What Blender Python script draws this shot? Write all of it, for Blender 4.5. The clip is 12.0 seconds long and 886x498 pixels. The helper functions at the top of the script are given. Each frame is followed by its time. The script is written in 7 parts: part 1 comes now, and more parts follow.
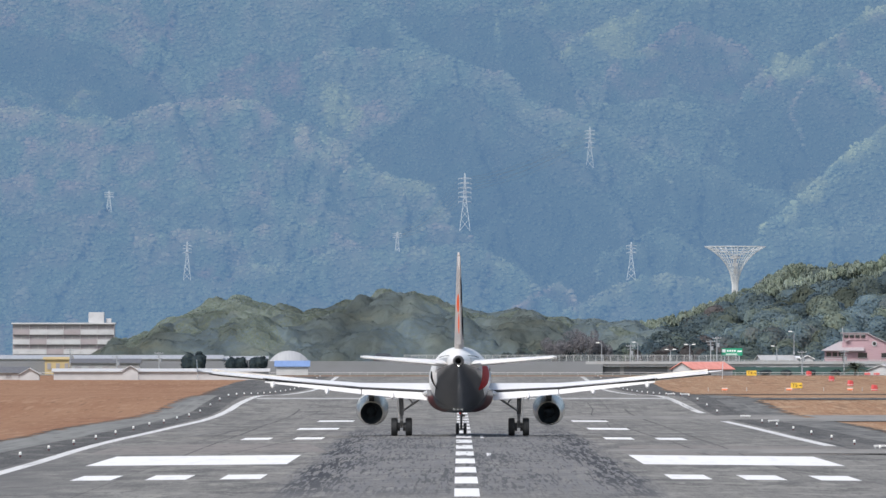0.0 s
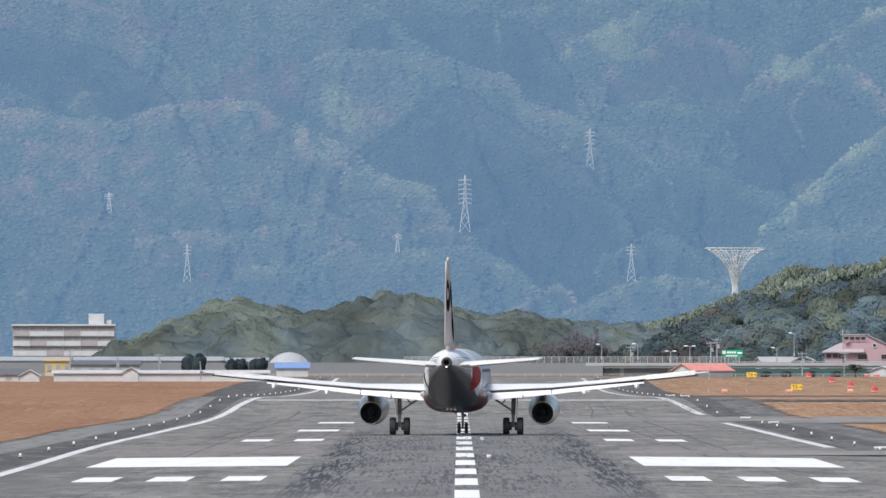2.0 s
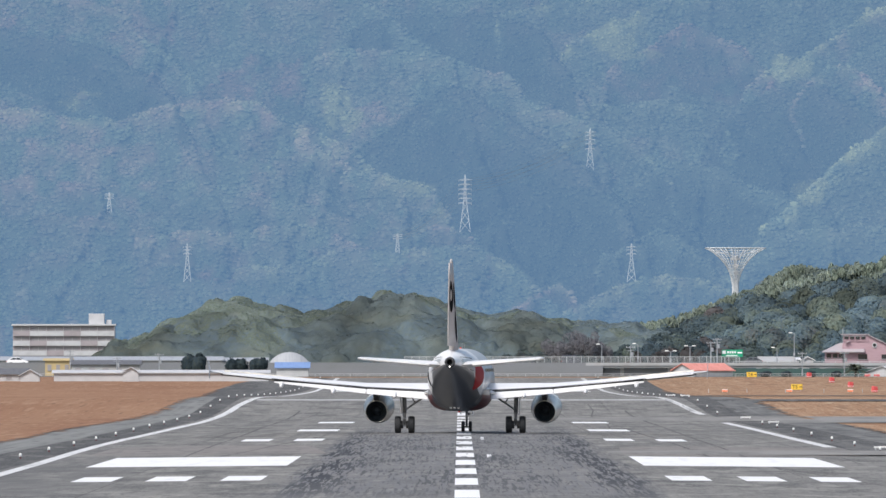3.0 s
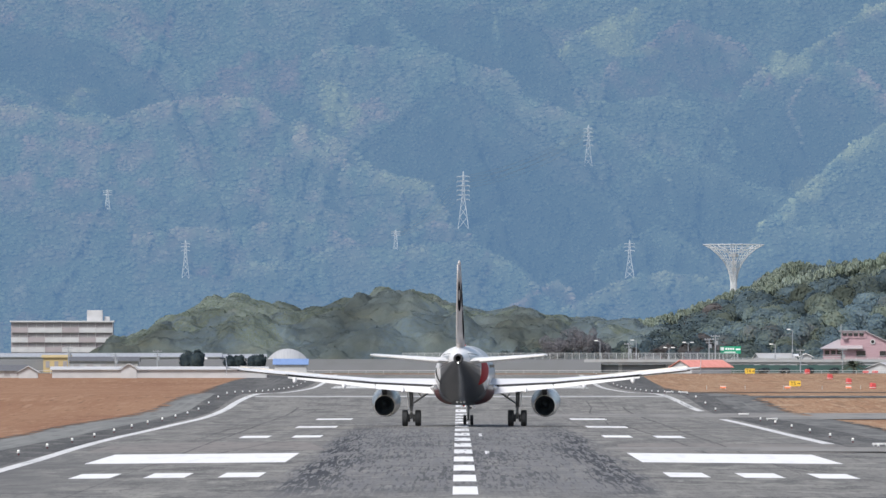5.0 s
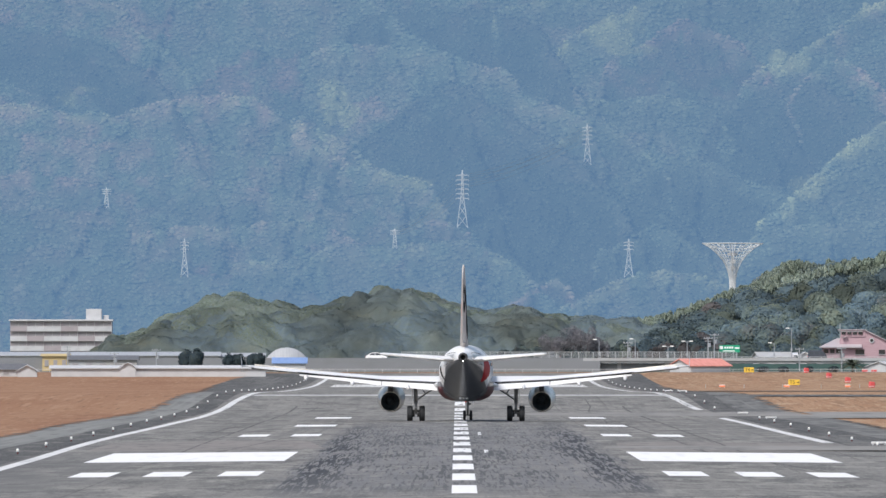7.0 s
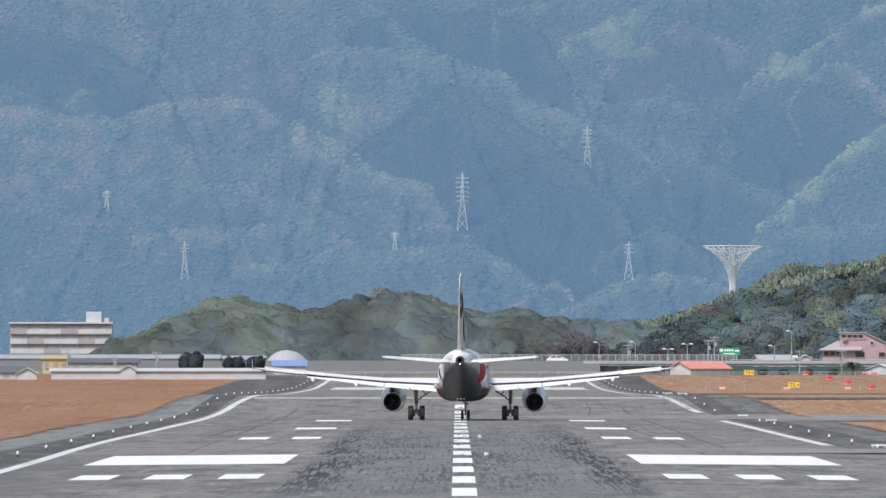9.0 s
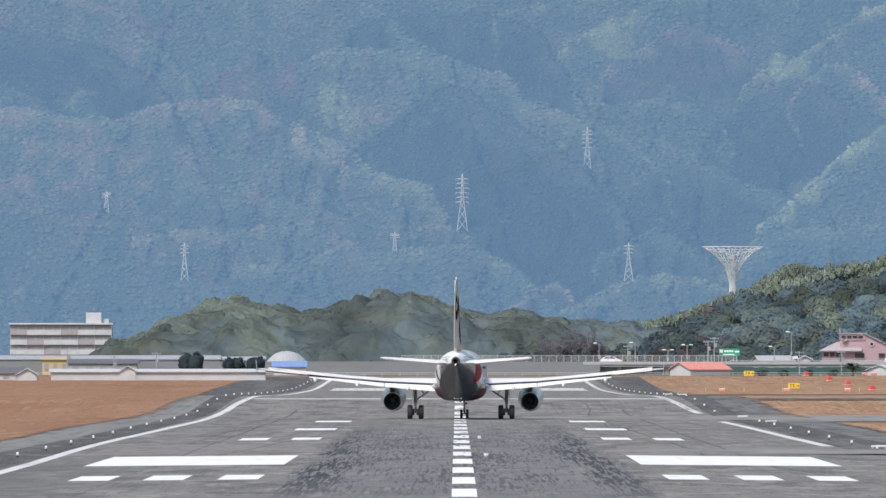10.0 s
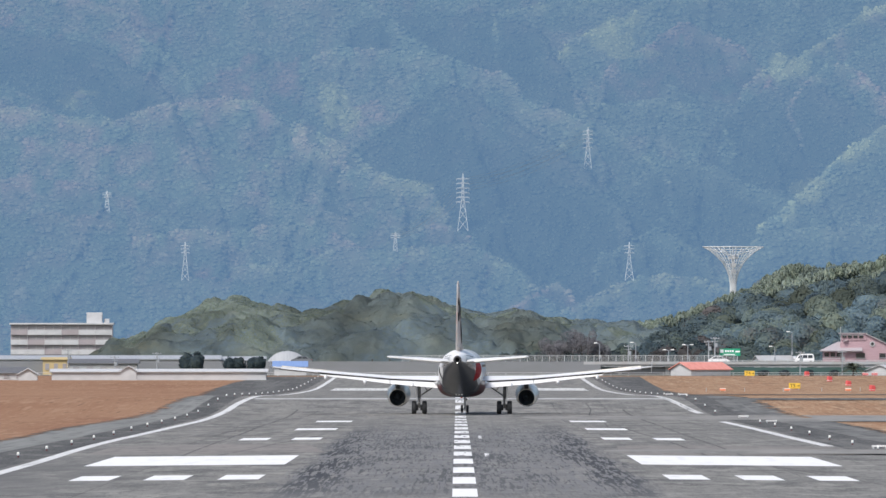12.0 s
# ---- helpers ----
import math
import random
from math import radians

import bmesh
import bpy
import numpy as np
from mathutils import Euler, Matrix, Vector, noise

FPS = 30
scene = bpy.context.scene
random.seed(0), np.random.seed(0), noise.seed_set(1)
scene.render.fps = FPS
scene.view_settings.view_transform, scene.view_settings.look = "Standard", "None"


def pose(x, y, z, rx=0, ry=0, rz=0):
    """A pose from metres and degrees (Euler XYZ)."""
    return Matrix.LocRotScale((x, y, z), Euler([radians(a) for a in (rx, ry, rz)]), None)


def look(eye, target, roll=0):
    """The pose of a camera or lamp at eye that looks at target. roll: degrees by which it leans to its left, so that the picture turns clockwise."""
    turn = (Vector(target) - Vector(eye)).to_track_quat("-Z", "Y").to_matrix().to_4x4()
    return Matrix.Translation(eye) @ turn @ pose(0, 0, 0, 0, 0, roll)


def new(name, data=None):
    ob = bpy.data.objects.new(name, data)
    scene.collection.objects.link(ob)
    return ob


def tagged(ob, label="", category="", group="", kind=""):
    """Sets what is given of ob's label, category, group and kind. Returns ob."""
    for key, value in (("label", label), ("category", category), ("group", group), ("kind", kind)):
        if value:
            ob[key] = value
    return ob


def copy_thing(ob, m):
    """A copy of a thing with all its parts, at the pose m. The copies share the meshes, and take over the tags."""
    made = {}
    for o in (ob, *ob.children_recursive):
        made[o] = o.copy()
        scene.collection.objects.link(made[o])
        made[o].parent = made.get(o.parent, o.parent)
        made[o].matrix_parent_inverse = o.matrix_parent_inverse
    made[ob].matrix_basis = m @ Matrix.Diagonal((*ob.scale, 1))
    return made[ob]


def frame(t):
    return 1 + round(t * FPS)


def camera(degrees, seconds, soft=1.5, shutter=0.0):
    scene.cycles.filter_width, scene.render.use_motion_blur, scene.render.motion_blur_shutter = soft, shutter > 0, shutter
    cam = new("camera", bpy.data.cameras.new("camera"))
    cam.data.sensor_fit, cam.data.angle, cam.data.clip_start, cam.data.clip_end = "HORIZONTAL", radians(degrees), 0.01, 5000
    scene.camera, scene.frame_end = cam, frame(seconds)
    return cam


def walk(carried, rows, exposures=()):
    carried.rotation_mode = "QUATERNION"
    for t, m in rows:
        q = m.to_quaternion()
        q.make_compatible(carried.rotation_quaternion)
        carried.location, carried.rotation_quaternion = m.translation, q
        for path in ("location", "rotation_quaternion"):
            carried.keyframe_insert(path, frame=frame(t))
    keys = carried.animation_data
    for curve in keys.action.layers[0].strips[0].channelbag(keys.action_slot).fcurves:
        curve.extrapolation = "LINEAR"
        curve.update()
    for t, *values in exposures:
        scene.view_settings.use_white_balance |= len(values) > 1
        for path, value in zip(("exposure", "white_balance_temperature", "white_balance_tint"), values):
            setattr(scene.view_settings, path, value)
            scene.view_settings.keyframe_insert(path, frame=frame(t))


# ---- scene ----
# ---- camera ----
FOCAL = 24000.0                      # picture widths scale: 1568 units across
cam = camera(2 * math.degrees(math.atan(784.0 / FOCAL)), 12.0, soft=1.5)
EYE = (-0.29, 0.0, 5.5)


def aim(dx, dy):
    """The tripod head's turn, as small shifts of the picture."""
    yaw = math.degrees((28.8 + dx) / FOCAL)
    tilt = math.degrees((182.0 + dy) / FOCAL)
    return pose(*EYE, 90 + tilt, 0, yaw)


walk(cam, [(0.0, aim(0, 0)), (0.5, aim(0.7, -0.8)), (1.0, aim(0.6, 0.1)), (1.5, aim(0.2, 1.9)), (2.0, aim(0.2, 2.8)),
           (2.5, aim(0.2, 3.0)), (3.0, aim(0.4, 2.5)), (5.0, aim(-2.8, -3.5)), (5.5, aim(-3.1, -3.9)), (6.0, aim(-3.3, -4.0)),
           (6.5, aim(-3.7, -4.9)), (7.0, aim(-4.5, -5.7)), (9.0, aim(-4.4, -0.9)), (9.5, aim(-4.6, 0)), (10.0, aim(-4.6, 0.6)),
           (10.5, aim(-4.2, -0.5)), (11.0, aim(-4.6, -0.3)), (11.5, aim(-4.5, 0.2)), (12.0, aim(-3.5, 0.5))],
     exposures=[(0.0, 0.0), (12.0, 0.0)])

# ---- world and sun: bright haze, high soft sun ----
SUN_EL, SUN_AZ = 49.0, 212.0          # degrees; azimuth clockwise from +y
world = bpy.data.worlds.new("sky")
scene.world = world
world.use_nodes = True
wn = world.node_tree
wn.nodes.clear()
w_out = wn.nodes.new("ShaderNodeOutputWorld")
w_bg = wn.nodes.new("ShaderNodeBackground")
w_sky = wn.nodes.new("ShaderNodeTexSky")
w_sky.sky_type = "NISHITA"
w_sky.sun_disc = False
w_sky.sun_elevation = radians(SUN_EL)
w_sky.sun_rotation = radians(SUN_AZ)
w_sky.air_density, w_sky.dust_density, w_sky.ozone_density = 1.0, 3.0, 1.0
w_bg.inputs["Strength"].default_value = 0.15
wn.links.new(w_sky.outputs["Color"], w_bg.inputs["Color"])
wn.links.new(w_bg.outputs["Background"], w_out.inputs["Surface"])
sun_data = bpy.data.lights.new("sun", "SUN")
sun_data.energy, sun_data.angle, sun_data.color = 3.0, radians(12), (1.0, 0.975, 0.95)
sun = new("sun", sun_data)
sd = Vector((math.sin(radians(SUN_AZ)) * math.cos(radians(SUN_EL)), math.cos(radians(SUN_AZ)) * math.cos(radians(SUN_EL)), math.sin(radians(SUN_EL))))
sun.matrix_world = look(sd * 500, (0, 0, 0))


# ---- materials ----
def material(name, color, rough=0.6, metal=0.0, spec=0.5, layers=(), bump=None, emit=None, island=0.0, coords="Object", through_leaf=0.0, tone="", patch=()):
    """A node material. layers: (scale xyz, detail, low, high, colour) laid over the base by noise;
    bump: (scale xyz, strength, distance); island: brightness spread from piece to piece."""
    m = bpy.data.materials.new(name)
    m.use_nodes = True
    nt = m.node_tree
    b = nt.nodes["Principled BSDF"]
    b.inputs["Roughness"].default_value, b.inputs["Metallic"].default_value = rough, metal
    b.inputs["Specular IOR Level"].default_value = spec
    tc = nt.nodes.new("ShaderNodeTexCoord")
    rgb = nt.nodes.new("ShaderNodeRGB")
    rgb.outputs[0].default_value = (*color, 1)
    out = rgb.outputs[0]

    def noise_at(scale, detail):
        mp = nt.nodes.new("ShaderNodeMapping")
        mp.inputs["Scale"].default_value = scale
        nt.links.new(tc.outputs[coords], mp.inputs["Vector"])
        n = nt.nodes.new("ShaderNodeTexNoise")
        n.inputs["Scale"].default_value, n.inputs["Detail"].default_value = 1.0, detail
        nt.links.new(mp.outputs[0], n.inputs["Vector"])
        return n.outputs["Fac"]

    for scale, detail, low, high, c in layers:
        ramp = nt.nodes.new("ShaderNodeMapRange")
        ramp.inputs["From Min"].default_value, ramp.inputs["From Max"].default_value = low, high
        nt.links.new(noise_at(scale, detail), ramp.inputs["Value"])
        mix = nt.nodes.new("ShaderNodeMix")
        mix.data_type = "RGBA"
        nt.links.new(ramp.outputs[0], mix.inputs[0])
        nt.links.new(out, mix.inputs[6])
        mix.inputs[7].default_value = (*c, 1)
        out = mix.outputs[2]
    for key, tint in patch:
        at = nt.nodes.new("ShaderNodeAttribute")
        at.attribute_name = key
        mix = nt.nodes.new("ShaderNodeMix")
        mix.data_type = "RGBA"
        nt.links.new(at.outputs["Fac"], mix.inputs[0])
        nt.links.new(out, mix.inputs[6])
        mix.inputs[7].default_value = (*tint, 1)
        out = mix.outputs[2]
    if tone:
        at = nt.nodes.new("ShaderNodeAttribute")
        at.attribute_name = tone
        hsv = nt.nodes.new("ShaderNodeHueSaturation")
        nt.links.new(at.outputs["Fac"], hsv.inputs["Value"])
        nt.links.new(out, hsv.inputs["Color"])
        out = hsv.outputs[0]
    if island:
        geo = nt.nodes.new("ShaderNodeNewGeometry")
        rr = nt.nodes.new("ShaderNodeMapRange")
        rr.inputs["To Min"].default_value, rr.inputs["To Max"].default_value = 1 - island, 1 + island
        nt.links.new(geo.outputs["Random Per Island"], rr.inputs["Value"])
        hsv = nt.nodes.new("ShaderNodeHueSaturation")
        nt.links.new(rr.outputs[0], hsv.inputs["Value"])
        nt.links.new(out, hsv.inputs["Color"])
        out = hsv.outputs[0]
    nt.links.new(out, b.inputs["Base Color"])
    if bump:
        bn = nt.nodes.new("ShaderNodeBump")
        bn.inputs["Strength"].default_value, bn.inputs["Distance"].default_value = bump[1], bump[2]
        nt.links.new(noise_at(bump[0], 4), bn.inputs["Height"])
        nt.links.new(bn.outputs[0], b.inputs["Normal"])
    if through_leaf:
        tr = nt.nodes.new("ShaderNodeBsdfTranslucent")
        nt.links.new(out, tr.inputs["Color"])
        ms = nt.nodes.new("ShaderNodeMixShader")
        ms.inputs[0].default_value = through_leaf
        nt.links.new(b.outputs[0], ms.inputs[1])
        nt.links.new(tr.outputs[0], ms.inputs[2])
        nt.links.new(ms.outputs[0], nt.nodes["Material Output"].inputs["Surface"])
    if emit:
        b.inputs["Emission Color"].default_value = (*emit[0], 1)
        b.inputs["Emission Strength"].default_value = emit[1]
    return m


M_GRASS = material("dry_grass", (0.292, 0.178, 0.108), 0.95, spec=0.1,
                   layers=[((0.12, 0.004, 0.1), 5, 0.35, 0.75, (0.375, 0.245, 0.155)), ((0.9, 0.012, 0.5), 5, 0.50, 0.70, (0.262, 0.152, 0.092)), ((0.25, 0.003, 0.2), 4, 0.50, 0.72, (0.29, 0.165, 0.098)),
                           ((0.03, 0.002, 0.1), 2, 0.55, 0.75, (0.36, 0.235, 0.15)), ((3.2, 0.06, 0.5), 4, 0.52, 0.68, (0.39, 0.265, 0.17)), ((2.2, 0.035, 0.5), 4, 0.60, 0.74, (0.20, 0.122, 0.075)), ((0.5, 0.03, 0.5), 5, 0.53, 0.66, (0.235, 0.145, 0.092)), ((0.8, 0.05, 0.5), 5, 0.56, 0.68, (0.40, 0.285, 0.19)), ((5.0, 0.16, 0.5), 3, 0.56, 0.68, (0.20, 0.128, 0.082))],
                   bump=((2.0, 0.3, 2.0), 0.4, 0.1))
M_GRASS_RED = material("reddish_dry_grass", (0.262, 0.146, 0.088), 0.95, spec=0.1,
                       layers=[((0.12, 0.004, 0.1), 5, 0.35, 0.75, (0.315, 0.190, 0.118)), ((0.05, 0.012, 0.5), 5, 0.50, 0.68, (0.232, 0.122, 0.074)), ((0.25, 0.003, 0.2), 4, 0.50, 0.72, (0.255, 0.138, 0.082)),
                               ((0.9, 0.03, 0.5), 5, 0.54, 0.70, (0.325, 0.205, 0.132)), ((3.2, 0.06, 0.5), 4, 0.56, 0.70, (0.325, 0.205, 0.135)), ((2.2, 0.05, 0.5), 4, 0.58, 0.72, (0.180, 0.102, 0.064))],
                       bump=((2.0, 0.3, 2.0), 0.4, 0.1))
M_TOWN = material("town_ground", (0.14, 0.135, 0.12), 0.9, layers=[((0.05, 0.02, 0.1), 4, 0.4, 0.7, (0.10, 0.11, 0.07))])
M_ASPHALT = material("runway_asphalt", (0.195, 0.189, 0.175), 0.85, spec=0.3,
                     layers=[((0.10, 0.0016, 0.1), 4, 0.46, 0.62, (0.156, 0.152, 0.141)), ((0.07, 0.002, 0.1), 4, 0.50, 0.66, (0.227, 0.219, 0.201)),
                             ((0.055, 0.020, 0.1), 5, 0.48, 0.62, (0.148, 0.143, 0.134)), ((0.09, 0.035, 0.1), 5, 0.52, 0.66, (0.225, 0.217, 0.199)),
                             ((0.9, 0.0016, 0.1), 4, 0.52, 0.64, (0.148, 0.144, 0.136)), ((2.6, 0.005, 0.1), 4, 0.50, 0.64, (0.208, 0.201, 0.187)),
                             ((0.28, 0.055, 0.1), 6, 0.53, 0.60, (0.096, 0.095, 0.089)), ((0.45, 0.07, 0.3), 6, 0.54, 0.62, (0.272, 0.265, 0.238)),
                             ((3.4, 0.12, 0.3), 4, 0.56, 0.70, (0.120, 0.117, 0.110)), ((0.8, 0.17, 0.3), 5, 0.57, 0.65, (0.102, 0.100, 0.095)), ((1.5, 0.25, 0.3), 4, 0.58, 0.67, (0.262, 0.253, 0.233)), ((9.0, 0.60, 0.3), 3, 0.50, 0.68, (0.219, 0.212, 0.196)), ((11.0, 0.7, 0.3), 3, 0.58, 0.70, (0.112, 0.109, 0.104))],
                     bump=((6.0, 0.8, 3.0), 0.15, 0.01))


def lay_rubber(m):
    """Tyre rubber of the touchdown zone: flecks along the landing lane, densest at its two sides, over a bluish film."""
    nt = m.node_tree
    b = nt.nodes["Principled BSDF"]
    tc = nt.nodes.new("ShaderNodeTexCoord")
    sep = nt.nodes.new("ShaderNodeSeparateXYZ")
    nt.links.new(tc.outputs["Object"], sep.inputs[0])

    def node(kind, *ins, op=None):
        n = nt.nodes.new(kind)
        if op:
            n.operation = op
        for k, v in enumerate(ins):
            if isinstance(v, (int, float)):
                n.inputs[k].default_value = v
            else:
                nt.links.new(v, n.inputs[k])
        return n.outputs[0]

    def noise_of(scale, detail):
        mp = nt.nodes.new("ShaderNodeMapping")
        mp.inputs["Scale"].default_value = scale
        mp.inputs["Rotation"].default_value = (0, 0, 0.004)
        nt.links.new(tc.outputs["Object"], mp.inputs["Vector"])
        n = nt.nodes.new("ShaderNodeTexNoise")
        n.inputs["Scale"].default_value, n.inputs["Detail"].default_value, n.inputs["Distortion"].default_value = 1.0, detail, 0.7
        nt.links.new(mp.outputs[0], n.inputs["Vector"])
        return n.outputs["Fac"]

    def ramp(v, a, c, lo=0.0, hi=1.0):
        return node("ShaderNodeMapRange", v, a, c, lo, hi)
    x = node("ShaderNodeMath", sep.outputs[0], op="ABSOLUTE")
    wob = node("ShaderNodeMath", x, node("ShaderNodeMath", noise_of((0.7, 0.02, 0.1), 4), 3.0, op="MULTIPLY"), op="ADD")
    y = sep.outputs[1]
    lane = node("ShaderNodeMath", ramp(wob, 8.6, 9.6, 1, 0), node("ShaderNodeMath", ramp(y, 485, 530), ramp(y, 860, 1080, 1, 0), op="MULTIPLY"), op="MULTIPLY")
    rim = node("ShaderNodeMath", ramp(x, 4.8, 6.4), ramp(x, 7.2, 8.4, 1, 0), op="MULTIPLY")       # the wheels' two lanes, darkest at their outer sides
    start = ramp(y, 500, 600, 0.6, 1.0)
    patchy = ramp(noise_of((0.35, 0.012, 0.3), 2), 0.35, 0.65, -0.05, 0.05)
    long_f = node("ShaderNodeMath", noise_of((6.2, 0.075, 0.3), 4), node("ShaderNodeMath", patchy, node("ShaderNodeMath", rim, 0.045, op="MULTIPLY"), op="ADD"), op="ADD")
    wide_f = node("ShaderNodeMath", noise_of((5.0, 0.038, 0.3), 4), node("ShaderNodeMath", patchy, node("ShaderNodeMath", rim, 0.075, op="MULTIPLY"), op="ADD"), op="ADD")
    fleck = node("ShaderNodeMath", ramp(long_f, 0.560, 0.590), ramp(wide_f, 0.590, 0.620), op="MAXIMUM")
    dark = node("ShaderNodeMath", node("ShaderNodeMath", lane, start, op="MULTIPLY"), node("ShaderNodeMath", fleck, node("ShaderNodeMath", ramp(rim, 0, 1, 0.74, 0.98), 1.0, op="MULTIPLY"), op="MULTIPLY"), op="MULTIPLY")
    edge = node("ShaderNodeMath", node("ShaderNodeMath", ramp(sep.outputs[0], -13.5, -19.0), ramp(y, 780, 640), op="MULTIPLY"), ramp(noise_of((0.45, 0.05, 0.3), 5), 0.36, 0.60, 0.25, 0.95), op="MULTIPLY")      # old dirt along the west edge
    old = b.inputs["Base Color"].links[0].from_socket
    for fac, col in ((edge, (0.122, 0.120, 0.116, 1)), (node("ShaderNodeMath", lane, ramp(noise_of((3.0, 0.03, 0.3), 4), 0.35, 0.65, 0.25, 0.85), op="MULTIPLY"), (0.156, 0.157, 0.162, 1)), (dark, (0.040, 0.041, 0.045, 1))):
        mix = nt.nodes.new("ShaderNodeMix")
        mix.data_type = "RGBA"
        nt.links.new(fac, mix.inputs[0])
        nt.links.new(old, mix.inputs[6])
        mix.inputs[7].default_value = col
        old = mix.outputs[2]
    nt.links.new(old, b.inputs["Base Color"])


lay_rubber(M_ASPHALT)
M_SHOULDER = material("shoulder_asphalt", (0.088, 0.087, 0.085), 0.9, spec=0.25,
                      layers=[((0.3, 0.003, 0.1), 4, 0.48, 0.66, (0.140, 0.139, 0.133)), ((0.12, 0.03, 0.1), 5, 0.50, 0.62, (0.060, 0.060, 0.060)), ((1.6, 0.008, 0.3), 5, 0.50, 0.66, (0.062, 0.062, 0.062)),
                              ((0.5, 0.06, 0.3), 5, 0.54, 0.66, (0.165, 0.160, 0.148)), ((3.0, 0.10, 0.3), 4, 0.56, 0.68, (0.045, 0.045, 0.045)), ((7.0, 0.4, 0.3), 3, 0.54, 0.68, (0.160, 0.156, 0.146))])
M_SHOULDER_PALE = material("weathered_shoulder", (0.205, 0.208, 0.198), 0.9, spec=0.25,
                           layers=[((0.25, 0.04, 0.1), 5, 0.50, 0.64, (0.150, 0.151, 0.146)), ((0.8, 0.10, 0.3), 5, 0.56, 0.68, (0.100, 0.100, 0.097)), ((0.3, 0.003, 0.1), 4, 0.45, 0.66, (0.170, 0.172, 0.166)), ((1.6, 0.010, 0.3), 5, 0.5, 0.68, (0.235, 0.236, 0.224))])
M_SHOULDER_MID = material("mottled_shoulder", (0.150, 0.150, 0.143), 0.9, spec=0.25,
                          layers=[((0.25, 0.04, 0.1), 5, 0.48, 0.62, (0.100, 0.100, 0.097)), ((0.8, 0.10, 0.3), 5, 0.54, 0.66, (0.076, 0.076, 0.074)), ((0.5, 0.07, 0.3), 5, 0.55, 0.66, (0.215, 0.214, 0.203)), ((1.6, 0.010, 0.3), 5, 0.5, 0.68, (0.185, 0.185, 0.176))])
M_PINKBAND = material("patched_asphalt", (0.222, 0.205, 0.192), 0.9, spec=0.25, layers=[((0.25, 0.05, 0.1), 5, 0.46, 0.62, (0.186, 0.176, 0.166)), ((1.2, 0.14, 0.3), 5, 0.55, 0.68, (0.130, 0.126, 0.120)), ((0.6, 0.10, 0.3), 4, 0.54, 0.70, (0.250, 0.234, 0.218))])
M_PAINT_EDGE = material("weathered_edge_paint", (0.64, 0.64, 0.63), 0.75, layers=[((1.4, 0.03, 0.3), 5, 0.50, 0.72, (0.52, 0.52, 0.51)), ((3.0, 0.05, 0.3), 4, 0.58, 0.70, (0.36, 0.36, 0.35))])
M_PAINT = material("runway_paint", (0.80, 0.80, 0.79), 0.7, layers=[((1.1, 0.05, 0.3), 5, 0.55, 0.9, (0.55, 0.55, 0.54))])
M_PAINT_WORN = material("worn_runway_paint", (0.74, 0.74, 0.73), 0.75, layers=[((2.6, 0.09, 0.3), 4, 0.56, 0.62, (0.14, 0.14, 0.14))])
M_PAINT_FADED = material("faded_white_paint", (0.60, 0.60, 0.58), 0.8, layers=[((2.2, 0.02, 0.3), 5, 0.48, 0.66, (0.40, 0.40, 0.39)), ((4.0, 0.05, 0.3), 4, 0.58, 0.66, (0.20, 0.20, 0.195))])
M_PAINT_GREY = material("faded_edge_paint", (0.46, 0.46, 0.45), 0.8, layers=[((1.1, 0.03, 0.3), 4, 0.45, 0.8, (0.30, 0.30, 0.30))])
# Mottled concrete whose grey stands for the haze before the road.
M_DARKCONC = material("haze_grey_concrete", (0.205, 0.215, 0.23), 0.9, layers=[((0.3, 0.3, 0.6), 4, 0.4, 0.7, (0.19, 0.20, 0.21))])
M_PALEBAND = material("pale_worn_asphalt", (0.245, 0.238, 0.224), 0.9, spec=0.25, layers=[((0.3, 0.03, 0.1), 4, 0.45, 0.62, (0.185, 0.181, 0.172)), ((1.5, 0.15, 0.3), 4, 0.5, 0.75, (0.27, 0.262, 0.25))])
# Concrete cooled towards blue to paint in the haze at this distance.
M_CONC = material("concrete", (0.385, 0.40, 0.415), 0.9, layers=[((0.3, 0.3, 0.3), 4, 0.4, 0.7, (0.33, 0.32, 0.31))])
M_WHITE = material("white_airframe_paint", (0.86, 0.855, 0.84), 0.32, layers=[((0.5, 0.5, 0.8), 4, 0.5, 0.85, (0.68, 0.68, 0.67))])
M_WINGSKIN = material("pale_wing_paint", (0.80, 0.80, 0.80), 0.40, layers=[((0.6, 0.9, 0.6), 4, 0.5, 0.8, (0.68, 0.68, 0.68))])
M_SILVER = material("silver_fuselage_paint", (0.46, 0.47, 0.48), 0.35, 0.25, layers=[((0.4, 0.4, 0.4), 4, 0.5, 0.8, (0.38, 0.39, 0.40))])
M_BELLY = material("dark_belly_paint", (0.056, 0.063, 0.076), 0.32, layers=[((0.5, 0.3, 0.8), 4, 0.5, 0.8, (0.070, 0.076, 0.088))])
M_MAROON = material("dull_red_paint", (0.115, 0.026, 0.031), 0.45, layers=[((0.5, 0.5, 0.8), 4, 0.45, 0.8, (0.07, 0.03, 0.035))])
M_REDPAINT = material("red_paint", (0.42, 0.025, 0.03), 0.6, spec=0.1, layers=[((0.5, 0.5, 0.8), 4, 0.5, 0.9, (0.30, 0.03, 0.03))])
M_ORANGE = material("orange_fin_paint", (0.80, 0.13, 0.05), 0.7, spec=0.1)
M_BLACKPAINT = material("black_fin_paint", (0.018, 0.019, 0.021), 0.9, spec=0.0)
M_FINGREY = material("grey_fin_paint", (0.46, 0.44, 0.43), 0.4, layers=[((0.5, 0.5, 0.8), 4, 0.5, 0.9, (0.40, 0.385, 0.375))])
